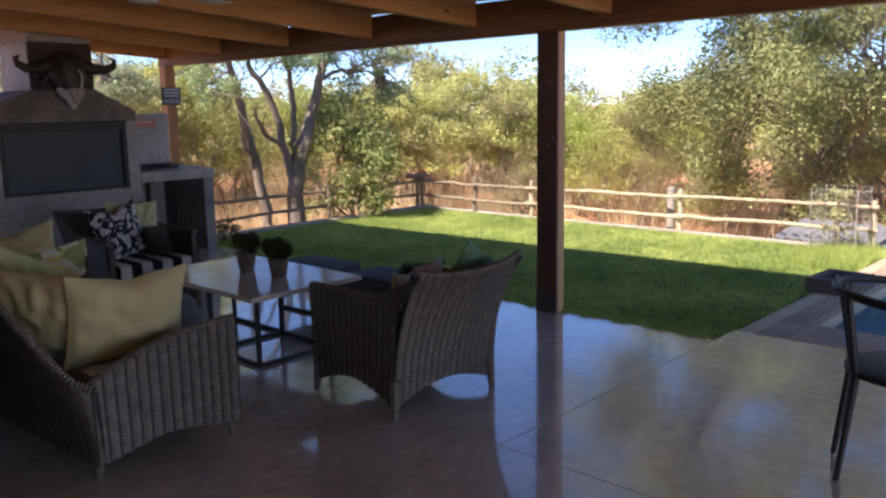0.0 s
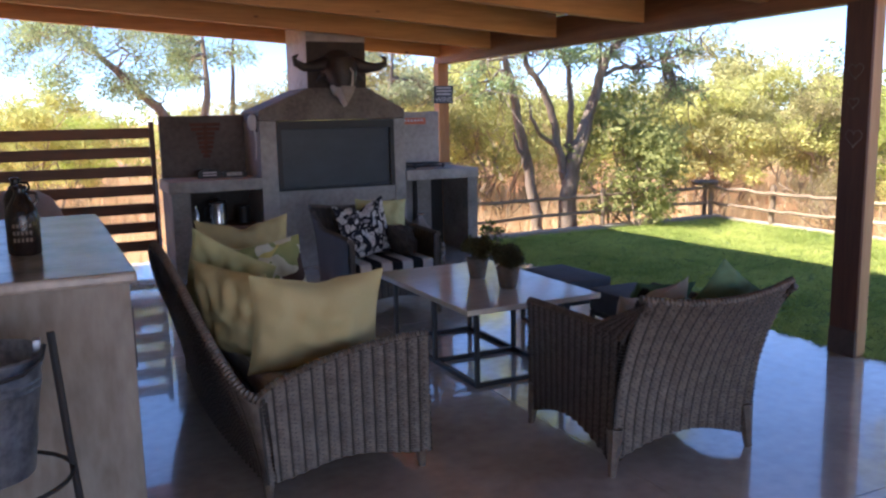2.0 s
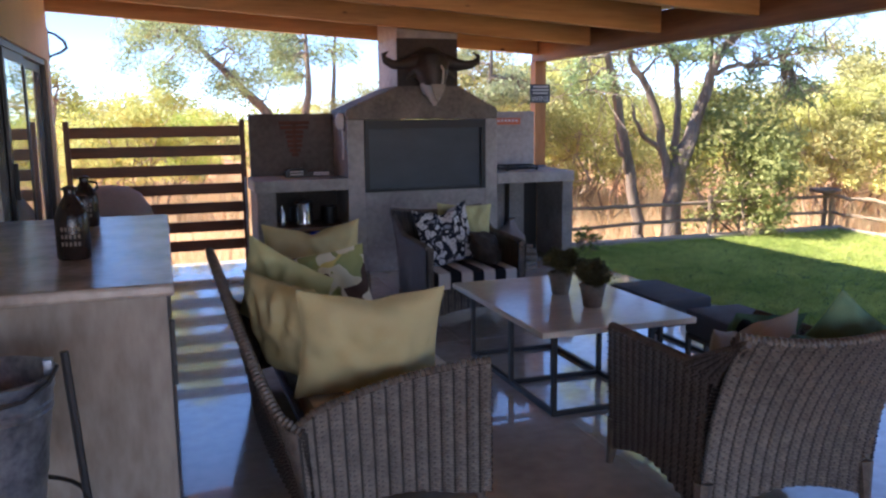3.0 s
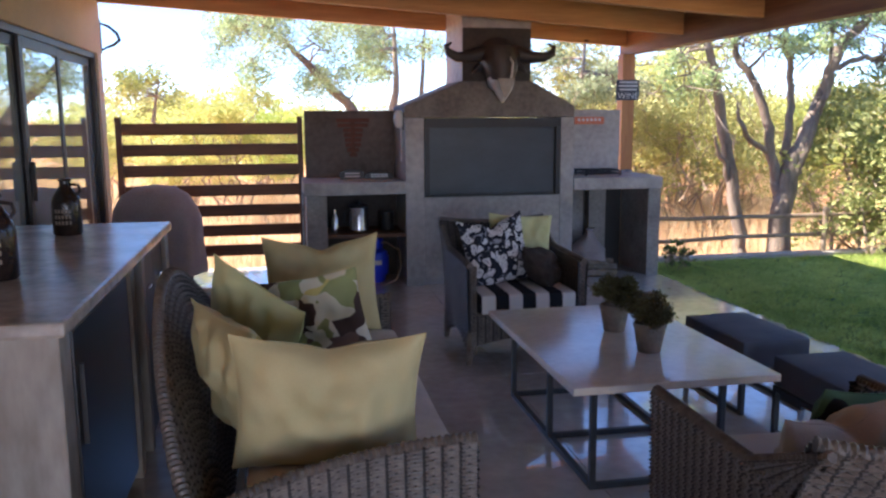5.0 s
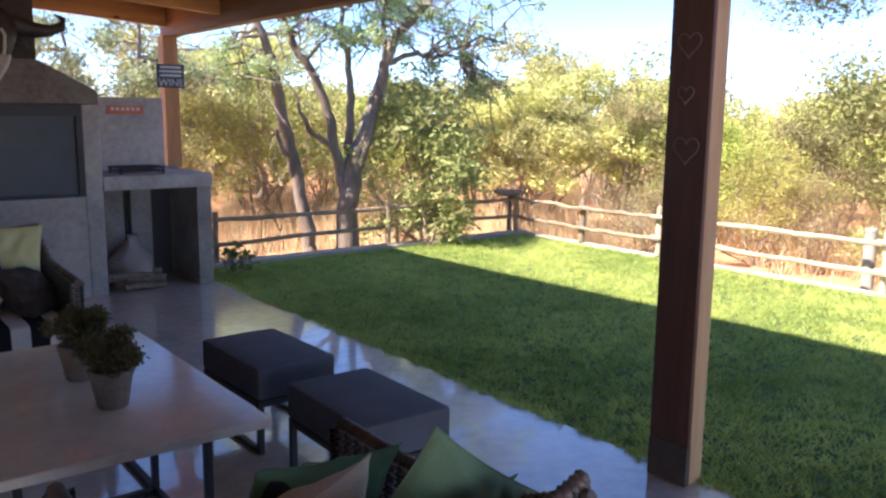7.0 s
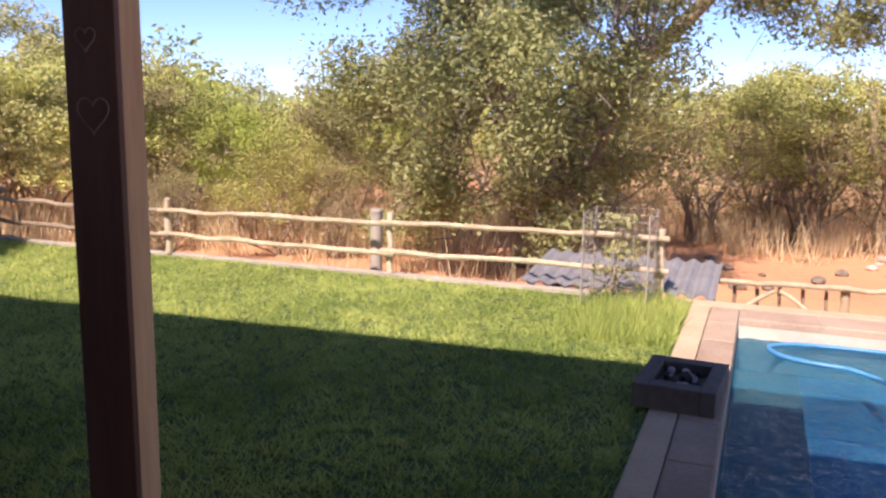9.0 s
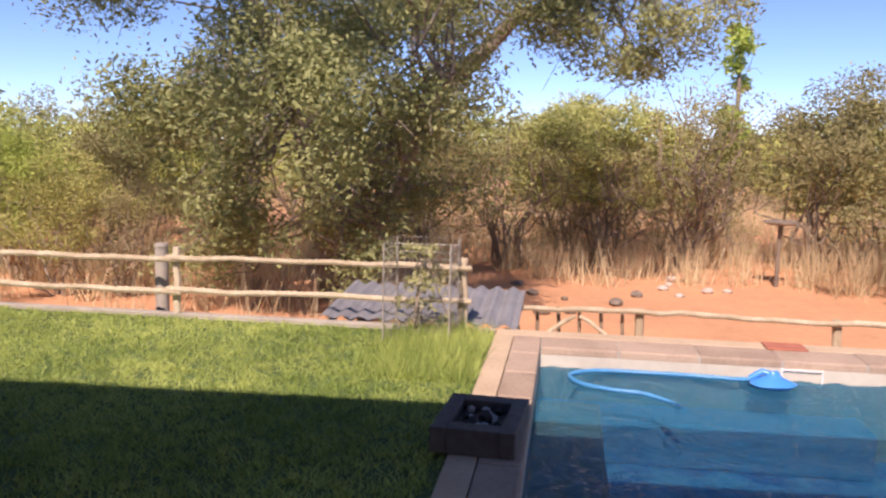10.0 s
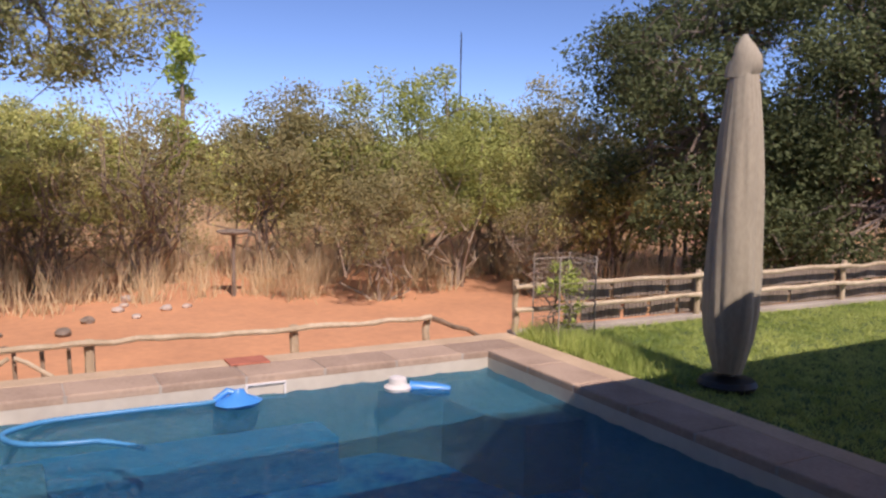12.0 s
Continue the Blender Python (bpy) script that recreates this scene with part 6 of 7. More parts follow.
for k in range(150):
    a = RNG.uniform(-14, 158)
    d = RNG.uniform(20, 55)
    x, y = -3 + d * math.sin(radians(a)), -7 + d * math.cos(radians(a))
    s = RNG.uniform(0.45, 1.1) * (1 + (d - 20) / 100)
    plant(FAR[int(RNG.integers(0, 3))], x, y, RNG.uniform(0, 360), s)


def tree(name, at, trunks, clumps, leaves, size, material, seed, label, twigs=40):
    """A tree from crooked limbs (lists of points with radii) and clumps of leaves."""
    rng = np.random.default_rng(seed)
    t = thing(name, at, 0, label, "tree")
    bm = bmesh.new()
    ends = []
    for pts in trunks:
        p = [Vector(q[:3]) for q in pts]
        fine, rad = [], []
        for i in range(len(p) - 1):
            for j in range(4):
                u = j / 4
                fine.append(p[i].lerp(p[i + 1], u) + Vector(rng.normal(size=3)) * 0.012)
                rad.append((pts[i][3] + (pts[i + 1][3] - pts[i][3]) * u) * 1.15)
        fine.append(p[-1])
        rad.append(pts[-1][3])
        tube(bm, fine, rad, 10)
        ends.extend(fine[len(fine) // 2:])
    part("trunk", bm, M_BARK, t, "grey-brown rough trunk and limbs", smooth=True)
    bm = bmesh.new()
    cl = [Vector(c[:3]) for c in clumps]
    for c in cl:
        near = sorted(ends, key=lambda e: (e - c).length)[0]
        pts = limb(bm, near, c, 0.022, 0.006, rng, 0.25, 5, 5)
        for _ in range(3):
            q = pts[int(rng.integers(2, 6))]
            limb(bm, q, q + Vector(rng.normal(size=3)) * 0.35, 0.008, 0.003, rng, 0.2, 3, 4)
    part("branch", bm, M_BARK, t)
    v, f = leaf_quads([tuple(c) for c in cl], [c[3] for c in clumps], leaves, size, rng, 0.75, 0.2)
    tagged(arrays("crown", v, f, material, t), "", kind="stuff")
    return t


def clumps_in(rng, n, cx, cy, cz, rx, ry, rz, r0, r1):
    out = []
    for _ in range(n):
        d = Vector(rng.normal(size=3)).normalized() * rng.uniform(0.35, 1.0) ** 0.5
        out.append((cx + d.x * rx, cy + d.y * ry, cz + d.z * rz, rng.uniform(r0, r1)))
    return out


def make_trees():
    r = np.random.default_rng(5)
    tr = [
        [(-0.05, 0, -0.47, 0.13), (-0.06, 0, -0.05, 0.115), (-0.04, 0, 0.4, 0.10), (0.03, 0, 0.87, 0.088), (0.27, 0, 1.44, 0.068), (0.41, -0.05, 1.95, 0.052), (0.55, -0.08, 2.27, 0.045), (0.92, -0.15, 2.66, 0.032), (1.3, -0.2, 3.1, 0.02)],
        [(-0.42, 0.1, -0.47, 0.075), (-0.47, 0.1, -0.1, 0.066), (-0.52, 0.1, 0.25, 0.062), (-0.65, 0.1, 0.88, 0.055), (-0.79, 0.1, 1.48, 0.05), (-0.88, 0.1, 1.94, 0.042), (-1.02, 0.1, 2.3, 0.034), (-1.15, 0, 3.0, 0.018)],
        [(-0.06, 0.05, 0.55, 0.055), (-0.1, 0.08, 0.75, 0.052), (-0.19, 0.1, 1.31, 0.045), (-0.36, 0.15, 1.79, 0.04), (-0.58, 0.2, 2.13, 0.032), (-0.7, 0.2, 2.4, 0.028), (-0.75, 0.2, 3.0, 0.015)],
        [(0.0, 0.05, 0.95, 0.045), (0.02, 0.1, 1.1, 0.042), (0.1, 0.15, 1.56, 0.036), (0.1, 0.2, 2.0, 0.032), (-0.01, 0.2, 2.35, 0.026), (-0.05, 0.2, 3.0, 0.014)],
        [(-0.12, 0.1, 0.9, 0.035), (-0.2, 0.1, 1.06, 0.03), (-0.41, 0.1, 1.18, 0.026), (-0.56, 0.1, 1.39, 0.02), (-0.6, 0.1, 1.6, 0.012)],
        [(0.06, -0.05, 0.8, 0.045), (0.12, -0.08, 1.0, 0.04), (0.25, -0.1, 1.5, 0.034), (0.33, -0.15, 1.85, 0.028), (0.3, -0.2, 2.4, 0.02), (0.35, -0.2, 3.0, 0.012)],
        [(-0.66, 0.1, 0.75, 0.028), (-0.78, 0.05, 1.0, 0.024), (-0.9, 0, 1.25, 0.014)],
        [(0.41, -0.05, 1.95, 0.03), (0.8, 0.0, 2.1, 0.024), (1.2, 0.1, 2.05, 0.018), (1.6, 0.1, 2.2, 0.012)],
    ]
    cl = clumps_in(r, 30, -0.15, 0, 2.45, 0.85, 0.6, 0.42, 0.09, 0.2)
    cl += clumps_in(r, 26, 1.2, 0, 2.35, 0.8, 0.5, 0.5, 0.08, 0.18)
    cl += clumps_in(r, 26, 0.6, 0, 2.95, 1.6, 0.8, 0.3, 0.12, 0.26)
    cl += clumps_in(r, 10, -1.25, 0, 1.95, 0.3, 0.3, 0.4, 0.08, 0.18)
    cl += clumps_in(r, 12, 1.9, 0, 1.55, 0.35, 0.3, 0.4, 0.08, 0.17)
    cl += clumps_in(r, 9, 2.2, -0.4, 2.85, 0.6, 0.4, 0.12, 0.08, 0.16)
    tree("tree", (2.12, 1.25, 0), tr, cl, 17000, 0.026, M_LEAF_COOL, 11, "many-trunked grey tree with a thin green crown behind the pole fence")
    # leafy shrub beside it
    b = bush("shrub", 2.35, 1.6, 11000, 0.036, M_LEAF_OLIVE, 12, "olive shrub with broad leaves beside the many-trunked tree", 9, 0.08)
    b.matrix_basis = pose(2.95, 1.12, DIRT_Z, 0, 0, 20)
    # tree behind the fireplace
    cl = clumps_in(r, 26, 0.1, 0, 2.5, 1.3, 1.0, 0.6, 0.12, 0.3)
    tree("tree", (0.5, 4.6, DIRT_Z), [[(0, 0, 0, 0.07), (0.1, 0, 1.2, 0.05), (0.4, 0, 2.3, 0.03), (0.5, 0, 3.2, 0.015)], [(0.05, 0, 0.7, 0.04), (-0.3, 0, 1.7, 0.03), (-0.5, 0, 2.9, 0.015)]],
         cl, 7500, 0.032, M_LEAF_COOL, 13, "slender cool green tree behind the fireplace")
    cl = clumps_in(r, 44, -0.6, 0, 3.3, 2.3, 1.6, 0.85, 0.2, 0.48)
    tree("tree", (-2.2, 8.5, DIRT_Z), [[(0.9, 0, 0, 0.14), (0.7, 0, 1.2, 0.11), (0.0, 0, 2.2, 0.08), (-0.9, 0, 3.1, 0.05), (-1.6, 0, 3.7, 0.02)], [(0.7, 0, 1.2, 0.09), (0.95, 0, 2.4, 0.06), (0.9, 0, 3.8, 0.02)], [(0.8, 0, 0.6, 0.06), (1.4, 0, 2.0, 0.05), (1.5, 0, 3.6, 0.02)]],
         cl, 26000, 0.031, M_LEAF_COOL, 14, "leaning light green tree beyond the slatted screen")
    cl = clumps_in(r, 14, 0, 0, 2.6, 0.9, 0.8, 0.5, 0.2, 0.4)
    tree("tree", (-6.6, 14.5, DIRT_Z), [[(0, 0, 0, 0.08), (0, 0, 1.4, 0.06), (0.3, 0, 2.8, 0.02)]], cl, 1500, 0.06, M_LEAF_GREEN, 15, "small green tree above the bushes far off")
    # the wide crown over the pole fence
    cl = clumps_in(r, 85, 0, 0, 3.9, 3.5, 3.6, 1.15, 0.3, 0.62)
    cl += clumps_in(r, 74, -0.5, 0.0, 1.9, 1.7, 2.1, 1.35, 0.28, 0.52)
    cl += clumps_in(r, 14, -0.6, 0.2, 0.55, 1.3, 1.7, 0.4, 0.2, 0.35)
    cl += clumps_in(r, 20, 0.7, -2.9, 3.0, 0.7, 1.1, 0.4, 0.22, 0.42)
    cl += [(1.2, -3.9, 2.95, 0.35), (0.8, -3.5, 2.75, 0.3), (1.0, -4.2, 3.3, 0.35), (0.5, -3.2, 2.6, 0.25), (1.4, -4.4, 3.5, 0.3)]
    tree("tree", (7.3, -3.9, DIRT_Z), [[(0.2, 0, 0, 0.22), (0.1, 0.1, 1.0, 0.17), (-0.4, 0.3, 2.2, 0.12), (-0.9, 0.9, 3.6, 0.06), (-1.2, 1.2, 4.6, 0.03)], [(0.1, 0.1, 0.8, 0.13), (0.5, -0.7, 2.0, 0.1), (0.8, -1.9, 3.2, 0.07), (1.0, -3.2, 3.6, 0.04)], [(0.1, 0.1, 1.1, 0.1), (0.8, 0.6, 2.4, 0.08), (1.4, 1.2, 3.9, 0.04)], [(0.2, 0, 0.1, 0.08), (-0.5, -0.7, 1.1, 0.06), (-0.9, -1.2, 2.2, 0.03)]],
         cl, 135000, 0.030, M_LEAF_OLIVE, 16, "wide olive-green tree with a crown hanging to the ground")
    cl = clumps_in(r, 190, 0.1, -0.4, 2.9, 2.6, 2.9, 1.7, 0.28, 0.55) + clumps_in(r, 75, 0.0, 0.0, 1.4, 2.2, 2.7, 1.0, 0.3, 0.55)
    tree("tree", (6.6, -15.6, DIRT_Z), [[(-1.6, -0.5, 0, 0.11), (-1.62, -0.45, 0.7, 0.10), (-1.5, -0.4, 1.4, 0.085), (-1.3, -0.3, 2.4, 0.06), (-1.1, -0.2, 3.6, 0.03)], [(0, 0, 0, 0.12), (0.1, 0, 1.3, 0.11), (0.4, 0.3, 2.6, 0.08), (0.6, 0.4, 4.0, 0.03)], [(0.1, 0, 1.2, 0.09), (-0.7, -0.2, 2.4, 0.07), (-1.1, -0.4, 3.8, 0.03)], [(0.1, 0, 1.0, 0.07), (0.2, 1.0, 2.3, 0.05), (0.2, 1.7, 3.3, 0.02)]],
         cl, 150000, 0.036, M_LEAF_DARK, 17, "dense dark green tree behind the pool umbrella")
    b = bush("shrub", 0.34, 0.34, 500, 0.02, M_LEAF_DARK, 19, "small dark shrub at the corner of the fireplace", 6, 0.1)
    b.matrix_basis = pose(0.36, 0.35, -0.03, 0, 0, 0)
    del b["group"]
    # thin tall plant
    cl = [(0, 0, 2.0, 0.4), (0.2, 0.1, 1.7, 0.4), (-0.2, 0.2, 2.35, 0.3), (0.25, -0.1, 3.0, 0.22), (0, 0.1, 3.35, 0.25), (-0.1, 0, 3.7, 0.3), (0.1, 0.05, 3.95, 0.22)]
    tree("sapling", (14.8, -9.5, DIRT_Z), [[(0, 0, 0, 0.06), (0.05, 0, 1.4, 0.05), (-0.05, 0, 2.8, 0.035), (0, 0, 3.9, 0.015)]], cl, 2600, 0.06, M_LEAF_GREEN, 18, "tall thin sapling standing above the bushes")


make_trees()


def blades(name, pts, h0, h1, wdt, lean, material, label, rng):
    """Many single grass blades at the given ground points (x, y, z)."""
    n = len(pts)
    a = rng.uniform(0, 2 * np.pi, n)
    h = rng.uniform(h0, h1, n)
    w = np.stack([np.cos(a), np.sin(a), np.zeros(n)], 1) * wdt
    ln = rng.normal(size=(n, 3)) * (lean * h)[:, None]
    ln[:, 2] = h
    v = np.stack([pts - w, pts + w, pts + ln], 1).reshape(-1, 3)
    return tagged(arrays(name, v, np.arange(n * 3).reshape(-1, 3), material), label, "grass", kind="stuff")


def make_grass():
    rng = np.random.default_rng(21)
    def lawn(n, x, y, label):
        # blades stand in small clumps that overhang the slab and leave darker hollows between
        g = np.array([noise.noise(Vector((a * 9, b * 9, 0))) + 0.6 * noise.noise(Vector((a * 24, b * 24, 3))) for a, b in zip(x[::6], y[::6])])
        g = np.repeat(g, 6)[:n]
        x, y = x + rng.normal(size=n) * 0.012, y + rng.normal(size=n) * 0.012
        keep = rng.uniform(size=n) < np.clip(0.75 + 0.9 * g, 0.25, 1)
        blades("lawn", np.stack([x, y, np.full(n, -0.035)], 1)[keep], 0.014, 0.047, 0.0042, 0.75, M_BLADE, label, rng)
    n = 270000
    y = np.repeat(-5.93 + 6.63 * rng.uniform(0, 1, n // 6), 6)
    x = np.repeat(0.055 + 4.15 * rng.uniform(0, 1, n // 6) ** 1.15, 6)
    lawn(n, x, y, "short green lawn beside the patio slab")
    n = 132000
    x = np.repeat(0.38 + 3.84 * rng.uniform(0, 1, n // 6) ** 0.8, 6)
    y = np.repeat(-10.03 - 5.6 * rng.uniform(0, 1, n // 6) ** 1.1, 6)
    lawn(n, x, y, "short green lawn beyond the pool")
    # the ragged edge that hangs over the slab
    n = 7000
    y = -5.9 + 6.0 * rng.uniform(0, 1, n)
    x = 0.07 - np.abs(rng.normal(0, 0.022, n)) * (0.9 + np.sin(y * 5) * 0.2 + np.sin(y * 23.7) * 0.3)
    blades("lawn_edge", np.stack([x, y, np.where(x < 0.05, 0.0, -0.03)], 1), 0.012, 0.04, 0.0042, 0.9, M_BLADE, "ragged lawn edge creeping over the slab", rng)
    # longer tufts along the edge and in the corners
    n = 5000
    x = rng.normal(3.6, 0.35, n).clip(3, 4.2)
    y = rng.normal(-5.6, 0.18, n).clip(-5.92, -5.2)
    x2, y2 = rng.normal(3.7, 0.35, n).clip(2.6, 4.2), rng.normal(-10.25, 0.12, n).clip(-10.7, -10.04)
    p = np.stack([np.r_[x, x2], np.r_[y, y2], np.full(2 * n, -0.035)], 1)
    blades("long_grass", p, 0.05, 0.16, 0.004, 0.35, M_BLADE, "longer unmown grass in the corner of the lawn", rng)
    # dry veld grass in tufts
    c = []
    while len(c) < 2600:
        a, d = rng.uniform(-14, 152), 6.5 + 26 * rng.uniform(0, 1) ** 1.2
        px, py = -3 + d * math.sin(radians(a)), -7 + d * math.cos(radians(a))
        if px < 4.6 and py < 1.1:
            continue
        if py < -5.2 and px < 9.6 - 0.25 * abs(py + 8.5) + rng.normal() * 0.4 and py > -13:
            continue
        if ((px - 7.2) / 2.3) ** 2 + ((py + 4.9) / 2.2) ** 2 < 1 and rng.uniform() < 0.85:
            continue
        if px < 6.6 and -6 < py < 0.6 and rng.uniform() < 0.8:
            continue
        c.append((px, py))
    c = np.array(c)
    k = 42
    p = np.repeat(c, k, 0) + rng.normal(size=(len(c) * k, 2)) * 0.13
    p = np.concatenate([p, np.full((len(p), 1), DIRT_Z)], 1)
    ok = ~((p[:, 0] < 4.45) & (p[:, 1] < 0.95))
    blades("dry_grass", p[ok], 0.25, 0.75, 0.006, 0.28, M_STRAW, "tall dry golden veld grass in tufts", rng)


make_grass()


# ---- fences and yard things ----
def pole(bm, a, b, r, rng, n=7, seg=8):
    a, b = Vector(a), Vector(b)
    pts = [a.lerp(b, k / n) + Vector(rng.normal(size=3)) * r * (0.28 if 0 < k < n else 0) for k in range(n + 1)]
    tube(bm, pts, [r * rng.uniform(0.88, 1.1) for _ in pts], seg)


def pole_fence(label, posts, rails, material, h, r=0.026, base=-0.03, group="pole fence"):
    """posts: (x, y); rails: (index, index, z, z, material)."""
    rng = np.random.default_rng(int(abs(posts[0][0] * 100 + posts[0][1] * 10)) + 3)
    t = thing("pole_fence", (posts[0][0], posts[0][1], 0), 0, label, "fence")
    x0, y0 = posts[0][:2]
    for p in posts:
        bm = bmesh.new()
        pole(bm, (p[0] - x0, p[1] - y0, base), (p[0] - x0 + 0.005, p[1] - y0, h + base + 0.03), r * 1.15, rng, 4)
        part("post", bm, p[2] if len(p) > 2 else material, t, smooth=True)
    for i, j, z0, z1, mm in rails:
        bm = bmesh.new()
        a, b = posts[i], posts[j]
        off = -0.05
        d = Vector((b[0] - a[0], b[1] - a[1], 0)).normalized()
        nrm = Vector((d.y, -d.x, 0)) * 0.052
        e = d * 0.06
        pole(bm, (a[0] - x0 - e.x + nrm.x, a[1] - y0 - e.y + nrm.y, z0), (b[0] - x0 + e.x + nrm.x, b[1] - y0 + e.y + nrm.y, z1), r * 0.85, rng, 9)
        part("rail", bm, mm, t, smooth=True)
    return t


G, W_ = M_FENCEGREY, M_FENCEWOOD
pole_fence("weathered low pole fence along the back of the lawn", [(4.18, 0.80), (2.3, 0.80), (0.35, 0.80)],
           [(0, 1, 0.40, 0.40, G), (1, 2, 0.40, 0.41, G), (0, 1, 0.19, 0.20, G), (1, 2, 0.20, 0.17, G)], G, 0.45, base=0.012)
pole_fence("low fence of peeled poles along the lawn", [(4.23, -0.25, G), (4.23, -1.30), (4.25, -3.54), (4.28, -5.71)],
           [(0, 1, 0.39, 0.40, G), (0, 1, 0.17, 0.18, G), (1, 2, 0.40, 0.42, W_), (1, 2, 0.19, 0.17, W_), (2, 3, 0.43, 0.44, W_), (2, 3, 0.19, 0.20, W_)], W_, 0.47, base=0.006)
pole_fence("weathered low pole fence at the corner of the lawn", [(4.23, 0.84), (4.23, -0.23)],
           [(0, 1, 0.41, 0.39, G), (0, 1, 0.19, 0.17, G)], G, 0.43, base=0.006)


def strainer():
    t = thing("strainer_post", (4.42, -3.33, 0), 0, "thick grey concrete strainer post behind the pole fence", "post")
    bm = bmesh.new()
    tube(bm, [(0, 0, DIRT_Z - 0.02), (0, 0, 0.42), (0, 0, 0.48)], [0.055, 0.052, 0.05], 12)
    part("shaft", bm, M_KERB, t, smooth=True)
    bm = bmesh.new()
    tube(bm, [(0, 0, 0.481), (0, 0, 0.505)], [0.056, 0.05], 12)
    part("cap", bm, M_KERB, t, smooth=True)


strainer()


def bird_table(x, y, base, z, rad, label):
    t = thing("bird_table", (x, y, base), 0, label, "bird table")
    bm = bmesh.new()
    tube(bm, [(0, 0, -0.02), (0.01, 0, (z - base) * 0.5), (0, 0, z - base)], [0.03, 0.026, 0.024], 8)
    part("post", bm, M_BARK, t, smooth=True)
    bm = bmesh.new()
    h = z - base
    lathe(bm, [(0.02, h), (rad * 0.7, h + 0.005), (rad, h + 0.035), (rad * 0.97, h + 0.055), (rad * 0.8, h + 0.03), (0.01, h + 0.022)], seg=14)
    part("dish", bm, M_BARK, t, "dark wooden dish", smooth=True)


bird_table(4.16, 0.90, 0.015, 0.44, 0.20, "dark wooden bird dish on the corner post of the lawn")
bird_table(9.6, -9.15, DIRT_Z, 0.36, 0.22, "dark bird dish on a post in the dry grass")


def low_fence():
    """The lower fence beyond the pool, its top rail level with the coping."""
    t = thing("yard_fence", (5.1, -6.0, DIRT_Z), 0, "low fence of tan poles on red earth beyond the pool", "fence")
    rng = np.random.default_rng(31)
    ys = [-6.05, -7.02, -8.505, -9.70]
    for i, y in enumerate(ys):
        bm = bmesh.new()
        pole(bm, (0, y + 6.0, -0.02), (0, y + 6.0, 0.50 - 0.01 * i), 0.035, rng, 4)
        part("post", bm, M_FENCEWOOD, t, smooth=True)
    for a, b, z0, z1 in ((-6.05, -7.02, 0.46, 0.48), (-7.02, -8.51, 0.48, 0.46), (-8.51, -9.70, 0.46, 0.47), (-6.05, -7.02, 0.12, 0.12), (-7.02, -9.70, 0.14, 0.12)):
        bm = bmesh.new()
        pole(bm, (-0.05, a + 6.0, z0), (-0.05, b + 6.0, z1), 0.022, rng, 9)
        part("rail", bm, M_FENCEWOOD, t, smooth=True)
    for a, b, z0, z1 in ((-6.12, -6.52, 0.16, 0.42), (-6.95, -6.55, 0.16, 0.42)):
        bm = bmesh.new()
        pole(bm, (-0.06, a + 6.0, z0), (-0.06, b + 6.0, z1), 0.018, rng, 5)
        part("brace", bm, M_FENCEWOOD, t, smooth=True)
    for k in range(5):
        bm = bmesh.new()
        y = -6.22 - 0.17 * k + 6.0
        pole(bm, (0.03, y, 0.05), (0.03, y + 0.01, 0.47), 0.016, rng, 3, 6)
        part("stake", bm, M_FENCEGREY, t, smooth=True)
    bm = bmesh.new()
    pole(bm, (0, -9.70 + 6, 0.46), (0.5, -10.75 + 6, 0.05), 0.022, rng, 6)
    part("rail", bm, M_FENCEGREY, t, smooth=True)


low_fence()


def lattice_fence():
    t = thing("palisade_fence", (4.28, -10.04, 0), 0, "pole fence backed by short dark palings beyond the pool lawn", "fence")
    rng = np.random.default_rng(33)
    ys = [0, -1.95, -3.96, -5.9]
    for y in ys:
        bm = bmesh.new()
        pole(bm, (0, y, 0.01), (0, y, 0.42), 0.026, rng, 4)
        part("post", bm, M_FENCEWOOD, t, smooth=True)
    for a, b in zip(ys, ys[1:]):
        for z in (0.37, 0.19):
            bm = bmesh.new()
            pole(bm, (-0.045, a + 0.03, z), (-0.045, b - 0.03, z + 0.005), 0.021, rng, 8)
            part("rail", bm, M_FENCEWOOD, t, smooth=True)
    bm = bmesh.new()
    k = 0
    y = -0.55
    while y > -5.6:
        for z0, z1 in ((0.03, 0.17), (0.21, 0.35)):
            if rng.uniform() > 0.06:
                h = rng.uniform(-0.02, 0.015)
                box(bm, 0.055, 0.07, y - 0.0185, y + 0.0185, z0, z1 + h)
        y -= 0.042
    box(bm, 0.072, 0.08, -5.6, -0.55, 0.10, 0.12)
    box(bm, 0.072, 0.08, -5.6, -0.55, 0.28, 0.30)
    tagged(part("paling", bm, M_BARK, t, "short dark weathered palings"), kind="stuff")


lattice_fence()


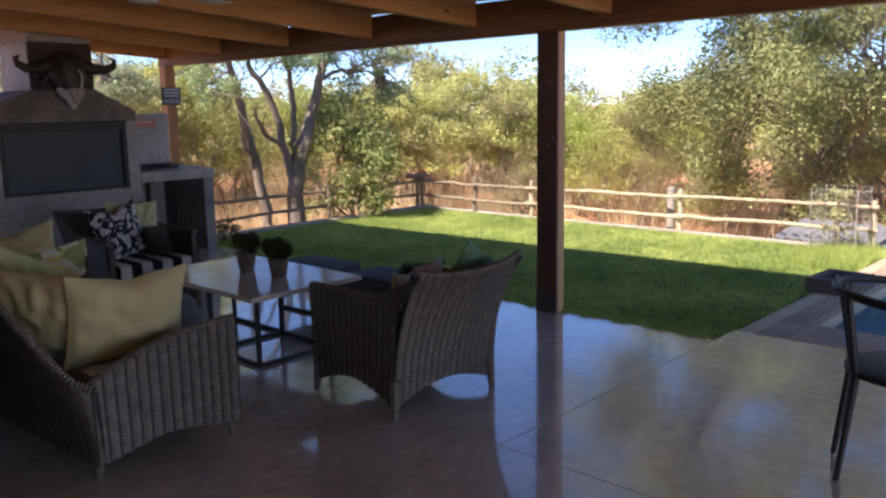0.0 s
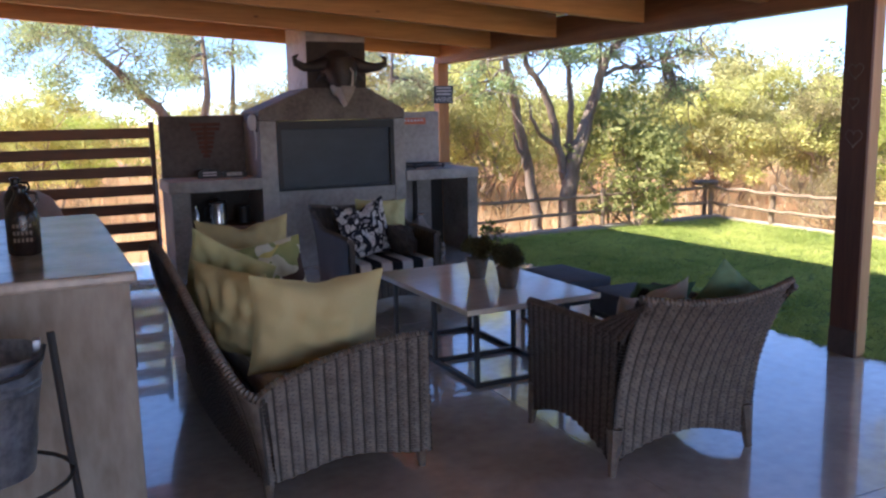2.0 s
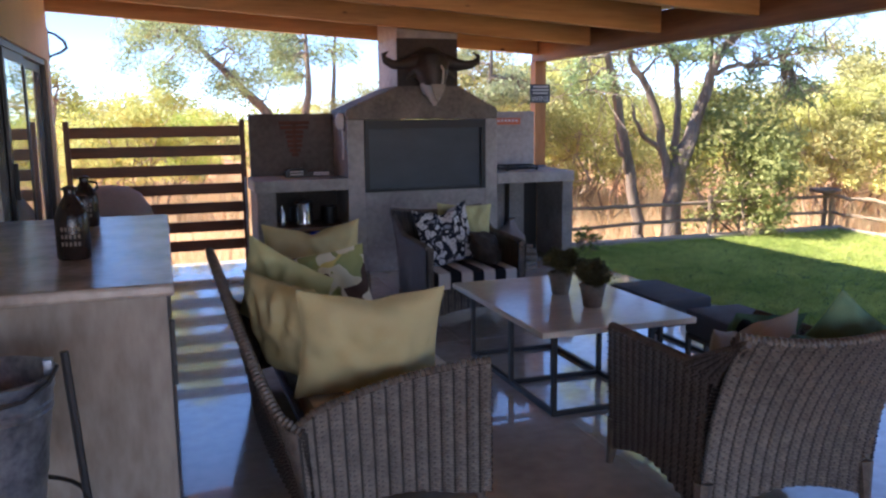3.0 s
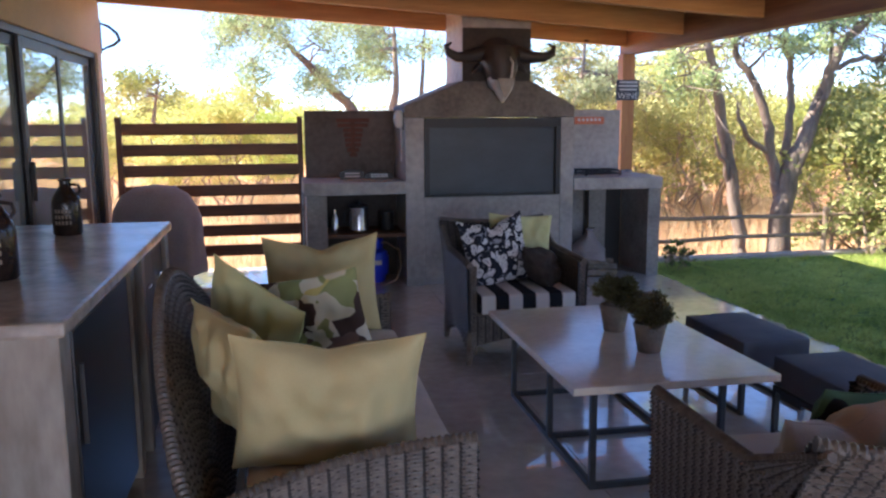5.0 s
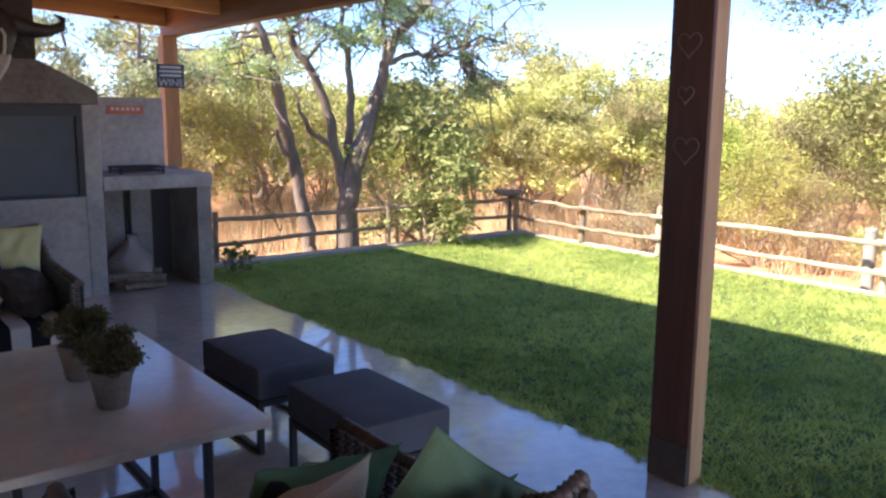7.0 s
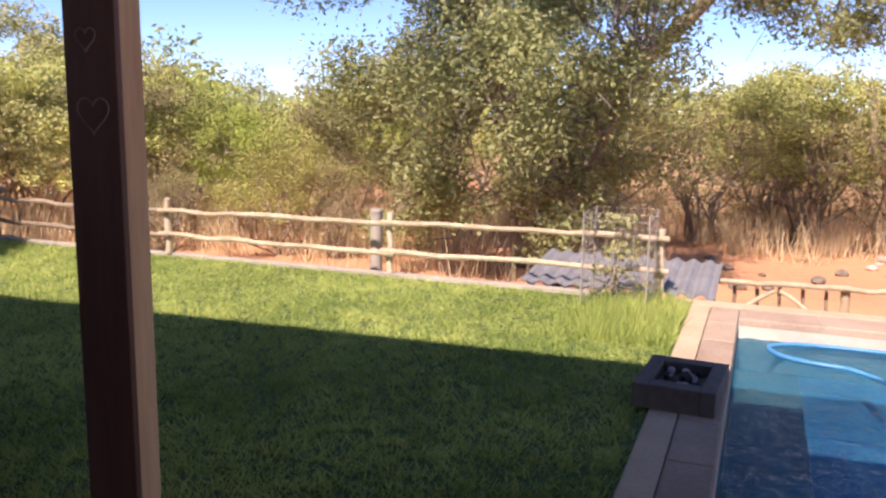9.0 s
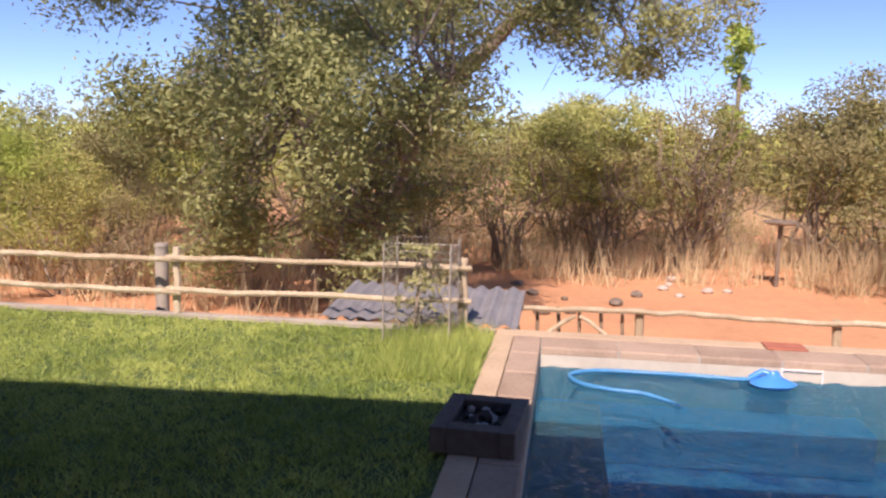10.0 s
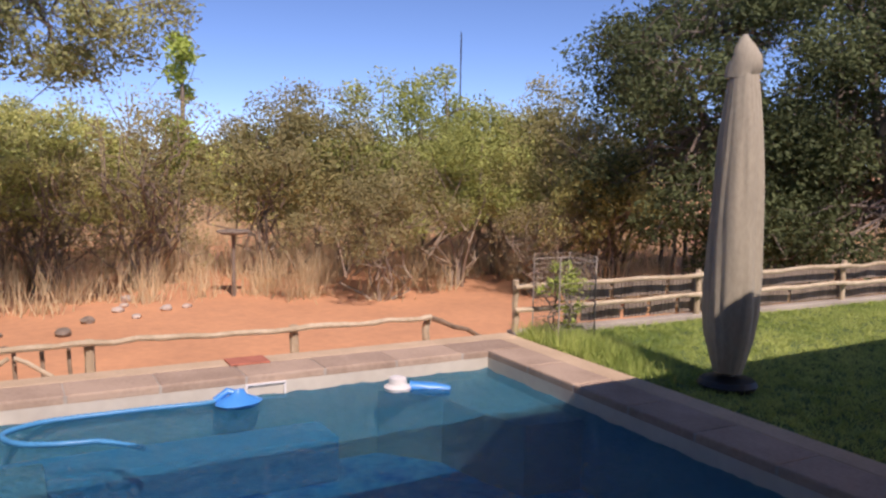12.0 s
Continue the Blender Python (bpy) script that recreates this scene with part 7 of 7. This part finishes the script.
def plant_cage(x, y, r, h, base, seed, leafmat_, label):
    t = thing("plant_cage", (x, y, base), 0, label, "plant cage")
    for k in range(4):
        bm = bmesh.new()
        sx, sy = (-r, -r, r, r)[k], (-r, r, r, -r)[k]
        tube(bm, [(sx, sy, 0), (sx, sy, h)], 0.006, 6)
        part("stake", bm, M_KERB, t)
    bm = bmesh.new()
    n = 9
    for (ax, ay), (bx, by) in (((-r, -r), (-r, r)), ((-r, r), (r, r)), ((r, r), (r, -r)), ((r, -r), (-r, -r))):
        for i in range(n + 1):
            u = i / n
            p = Vector((ax + (bx - ax) * u, ay + (by - ay) * u, 0))
            tube(bm, [p, p + Vector((0, 0, h))], 0.0013, 3, False)
        for j in range(int(n * h / (2 * r)) + 1):
            z = h * j / int(n * h / (2 * r))
            tube(bm, [(ax, ay, z), (bx, by, z)], 0.0013 if j % 4 else 0.003, 3, False)
    tagged(part("wire", bm, M_KERB, t, "fine square wire mesh"), kind="stuff")
    p = bush("shrub", h * 1.0, r * 1.5, 420, 0.026, leafmat_, seed, "young leafy shrub inside a wire cage", 4, 0.2)
    p.matrix_basis = pose(x, y, base, 0, 0, 0)
    p["group"] = ""
    del p["group"]


plant_cage(4.04, -5.45, 0.225, 0.68, -0.03, 41, M_LEAF_YELLOW, "square cage of wire mesh round a young shrub by the fence")
plant_cage(4.05, -10.34, 0.17, 0.66, -0.03, 42, M_LEAF_GREEN, "small wire cage round a young shrub beside the pool")


def sheet_roof():
    t = thing("shelter", (4.42, -4.6, DIRT_Z), 0, "low shelter with a grey corrugated roof behind the fence", "shelter")
    bm = bmesh.new()
    n = 60
    a = []
    for i in range(n + 1):
        y = -1.5 * i / n
        z = 0.018 * math.sin(i / n * 2 * math.pi * 11)
        a.append([bm.verts.new((x, y, zz + z)) for x, zz in ((0.0, 0.44), (1.0, 0.54), (1.0, 0.55), (0.0, 0.45))])
    for p, q in zip(a, a[1:]):
        for k in range(4):
            bm.faces.new((p[k], q[k], q[(k + 1) % 4], p[(k + 1) % 4]))
    bm.faces.new(a[0])
    bm.faces.new(a[-1][::-1])
    part("roof_sheet", bm, mat("grey_fibre_cement", (0.26, 0.26, 0.27), 0.85, col2=(0.17, 0.17, 0.18), scale=4, bump=0.2), t, "weathered grey corrugated sheet")
    for x, y in ((0.06, -0.08), (0.06, -1.42), (0.94, -0.08), (0.94, -1.42)):
        bm = bmesh.new()
        box(bm, x - 0.03, x + 0.03, y - 0.03, y + 0.03, 0, 0.42 + x * 0.1 - 0.012)
        part("leg", bm, M_BARK, t)


sheet_roof()


def stones(x, y, n, spread, s, material, label, seed):
    rng = np.random.default_rng(seed)
    for k in range(n):
        bm = bmesh.new()
        bmesh.ops.create_icosphere(bm, subdivisions=2, radius=1)
        for v in bm.verts:
            v.co *= 1 + 0.25 * noise.noise(v.co * 1.7 + Vector((k * 3.1, seed, 0)))
        q = s * rng.uniform(0.6, 1.3)
        for v in bm.verts:
            v.co = Vector((v.co.x * q * 1.2, v.co.y * q, v.co.z * q * 0.6 + q * 0.35))
        px, py = x + rng.normal() * spread, y + rng.normal() * spread * 1.3
        ob = part("stone", bm, material, None, label, smooth=True)
        ob.matrix_basis = pose(px, py, DIRT_Z, 0, 0, rng.uniform(0, 360))
        tagged(ob, label, "stone", "stones on the ground")


M_PALESTONE = mat("pale_stone", (0.6, 0.52, 0.44), 0.9, col2=(0.45, 0.37, 0.3), scale=5, bump=0.3)
stones(9.0, -7.9, 6, 0.2, 0.08, M_PALESTONE, "pale rough stone on the red earth", 3)
stones(7.9, -6.0, 8, 0.6, 0.07, M_BARK, "dark rough stone in the shade of the tree", 5)


def mast():
    t = thing("radio_mast", (34.6, -26.5, DIRT_Z), 0, "thin mast far off above the bushes", "mast")
    bm = bmesh.new()
    tube(bm, [(0, 0, 0), (0, 0, 8.2)], 0.035, 6)
    part("pole", bm, M_DARKMETAL, t)
    for k in range(5):
        y = -15.6 - 0.34 * k
        rng = np.random.default_rng(50 + k)
        s = thing("fence_stake", (8.6 + 0.1 * k, y, DIRT_Z), 0, "dark leaning stake in the dry grass", "stake", "dark stakes")
        bm = bmesh.new()
        pole(bm, (0, 0, -0.02), (rng.normal() * 0.05, rng.normal() * 0.04, rng.uniform(0.75, 1.15)), 0.03, rng, 4, 6)
        part("shaft", bm, M_BARK, s)


mast()

potted(-1.93, -3.53, 81)
potted(-1.92, -3.88, 82)
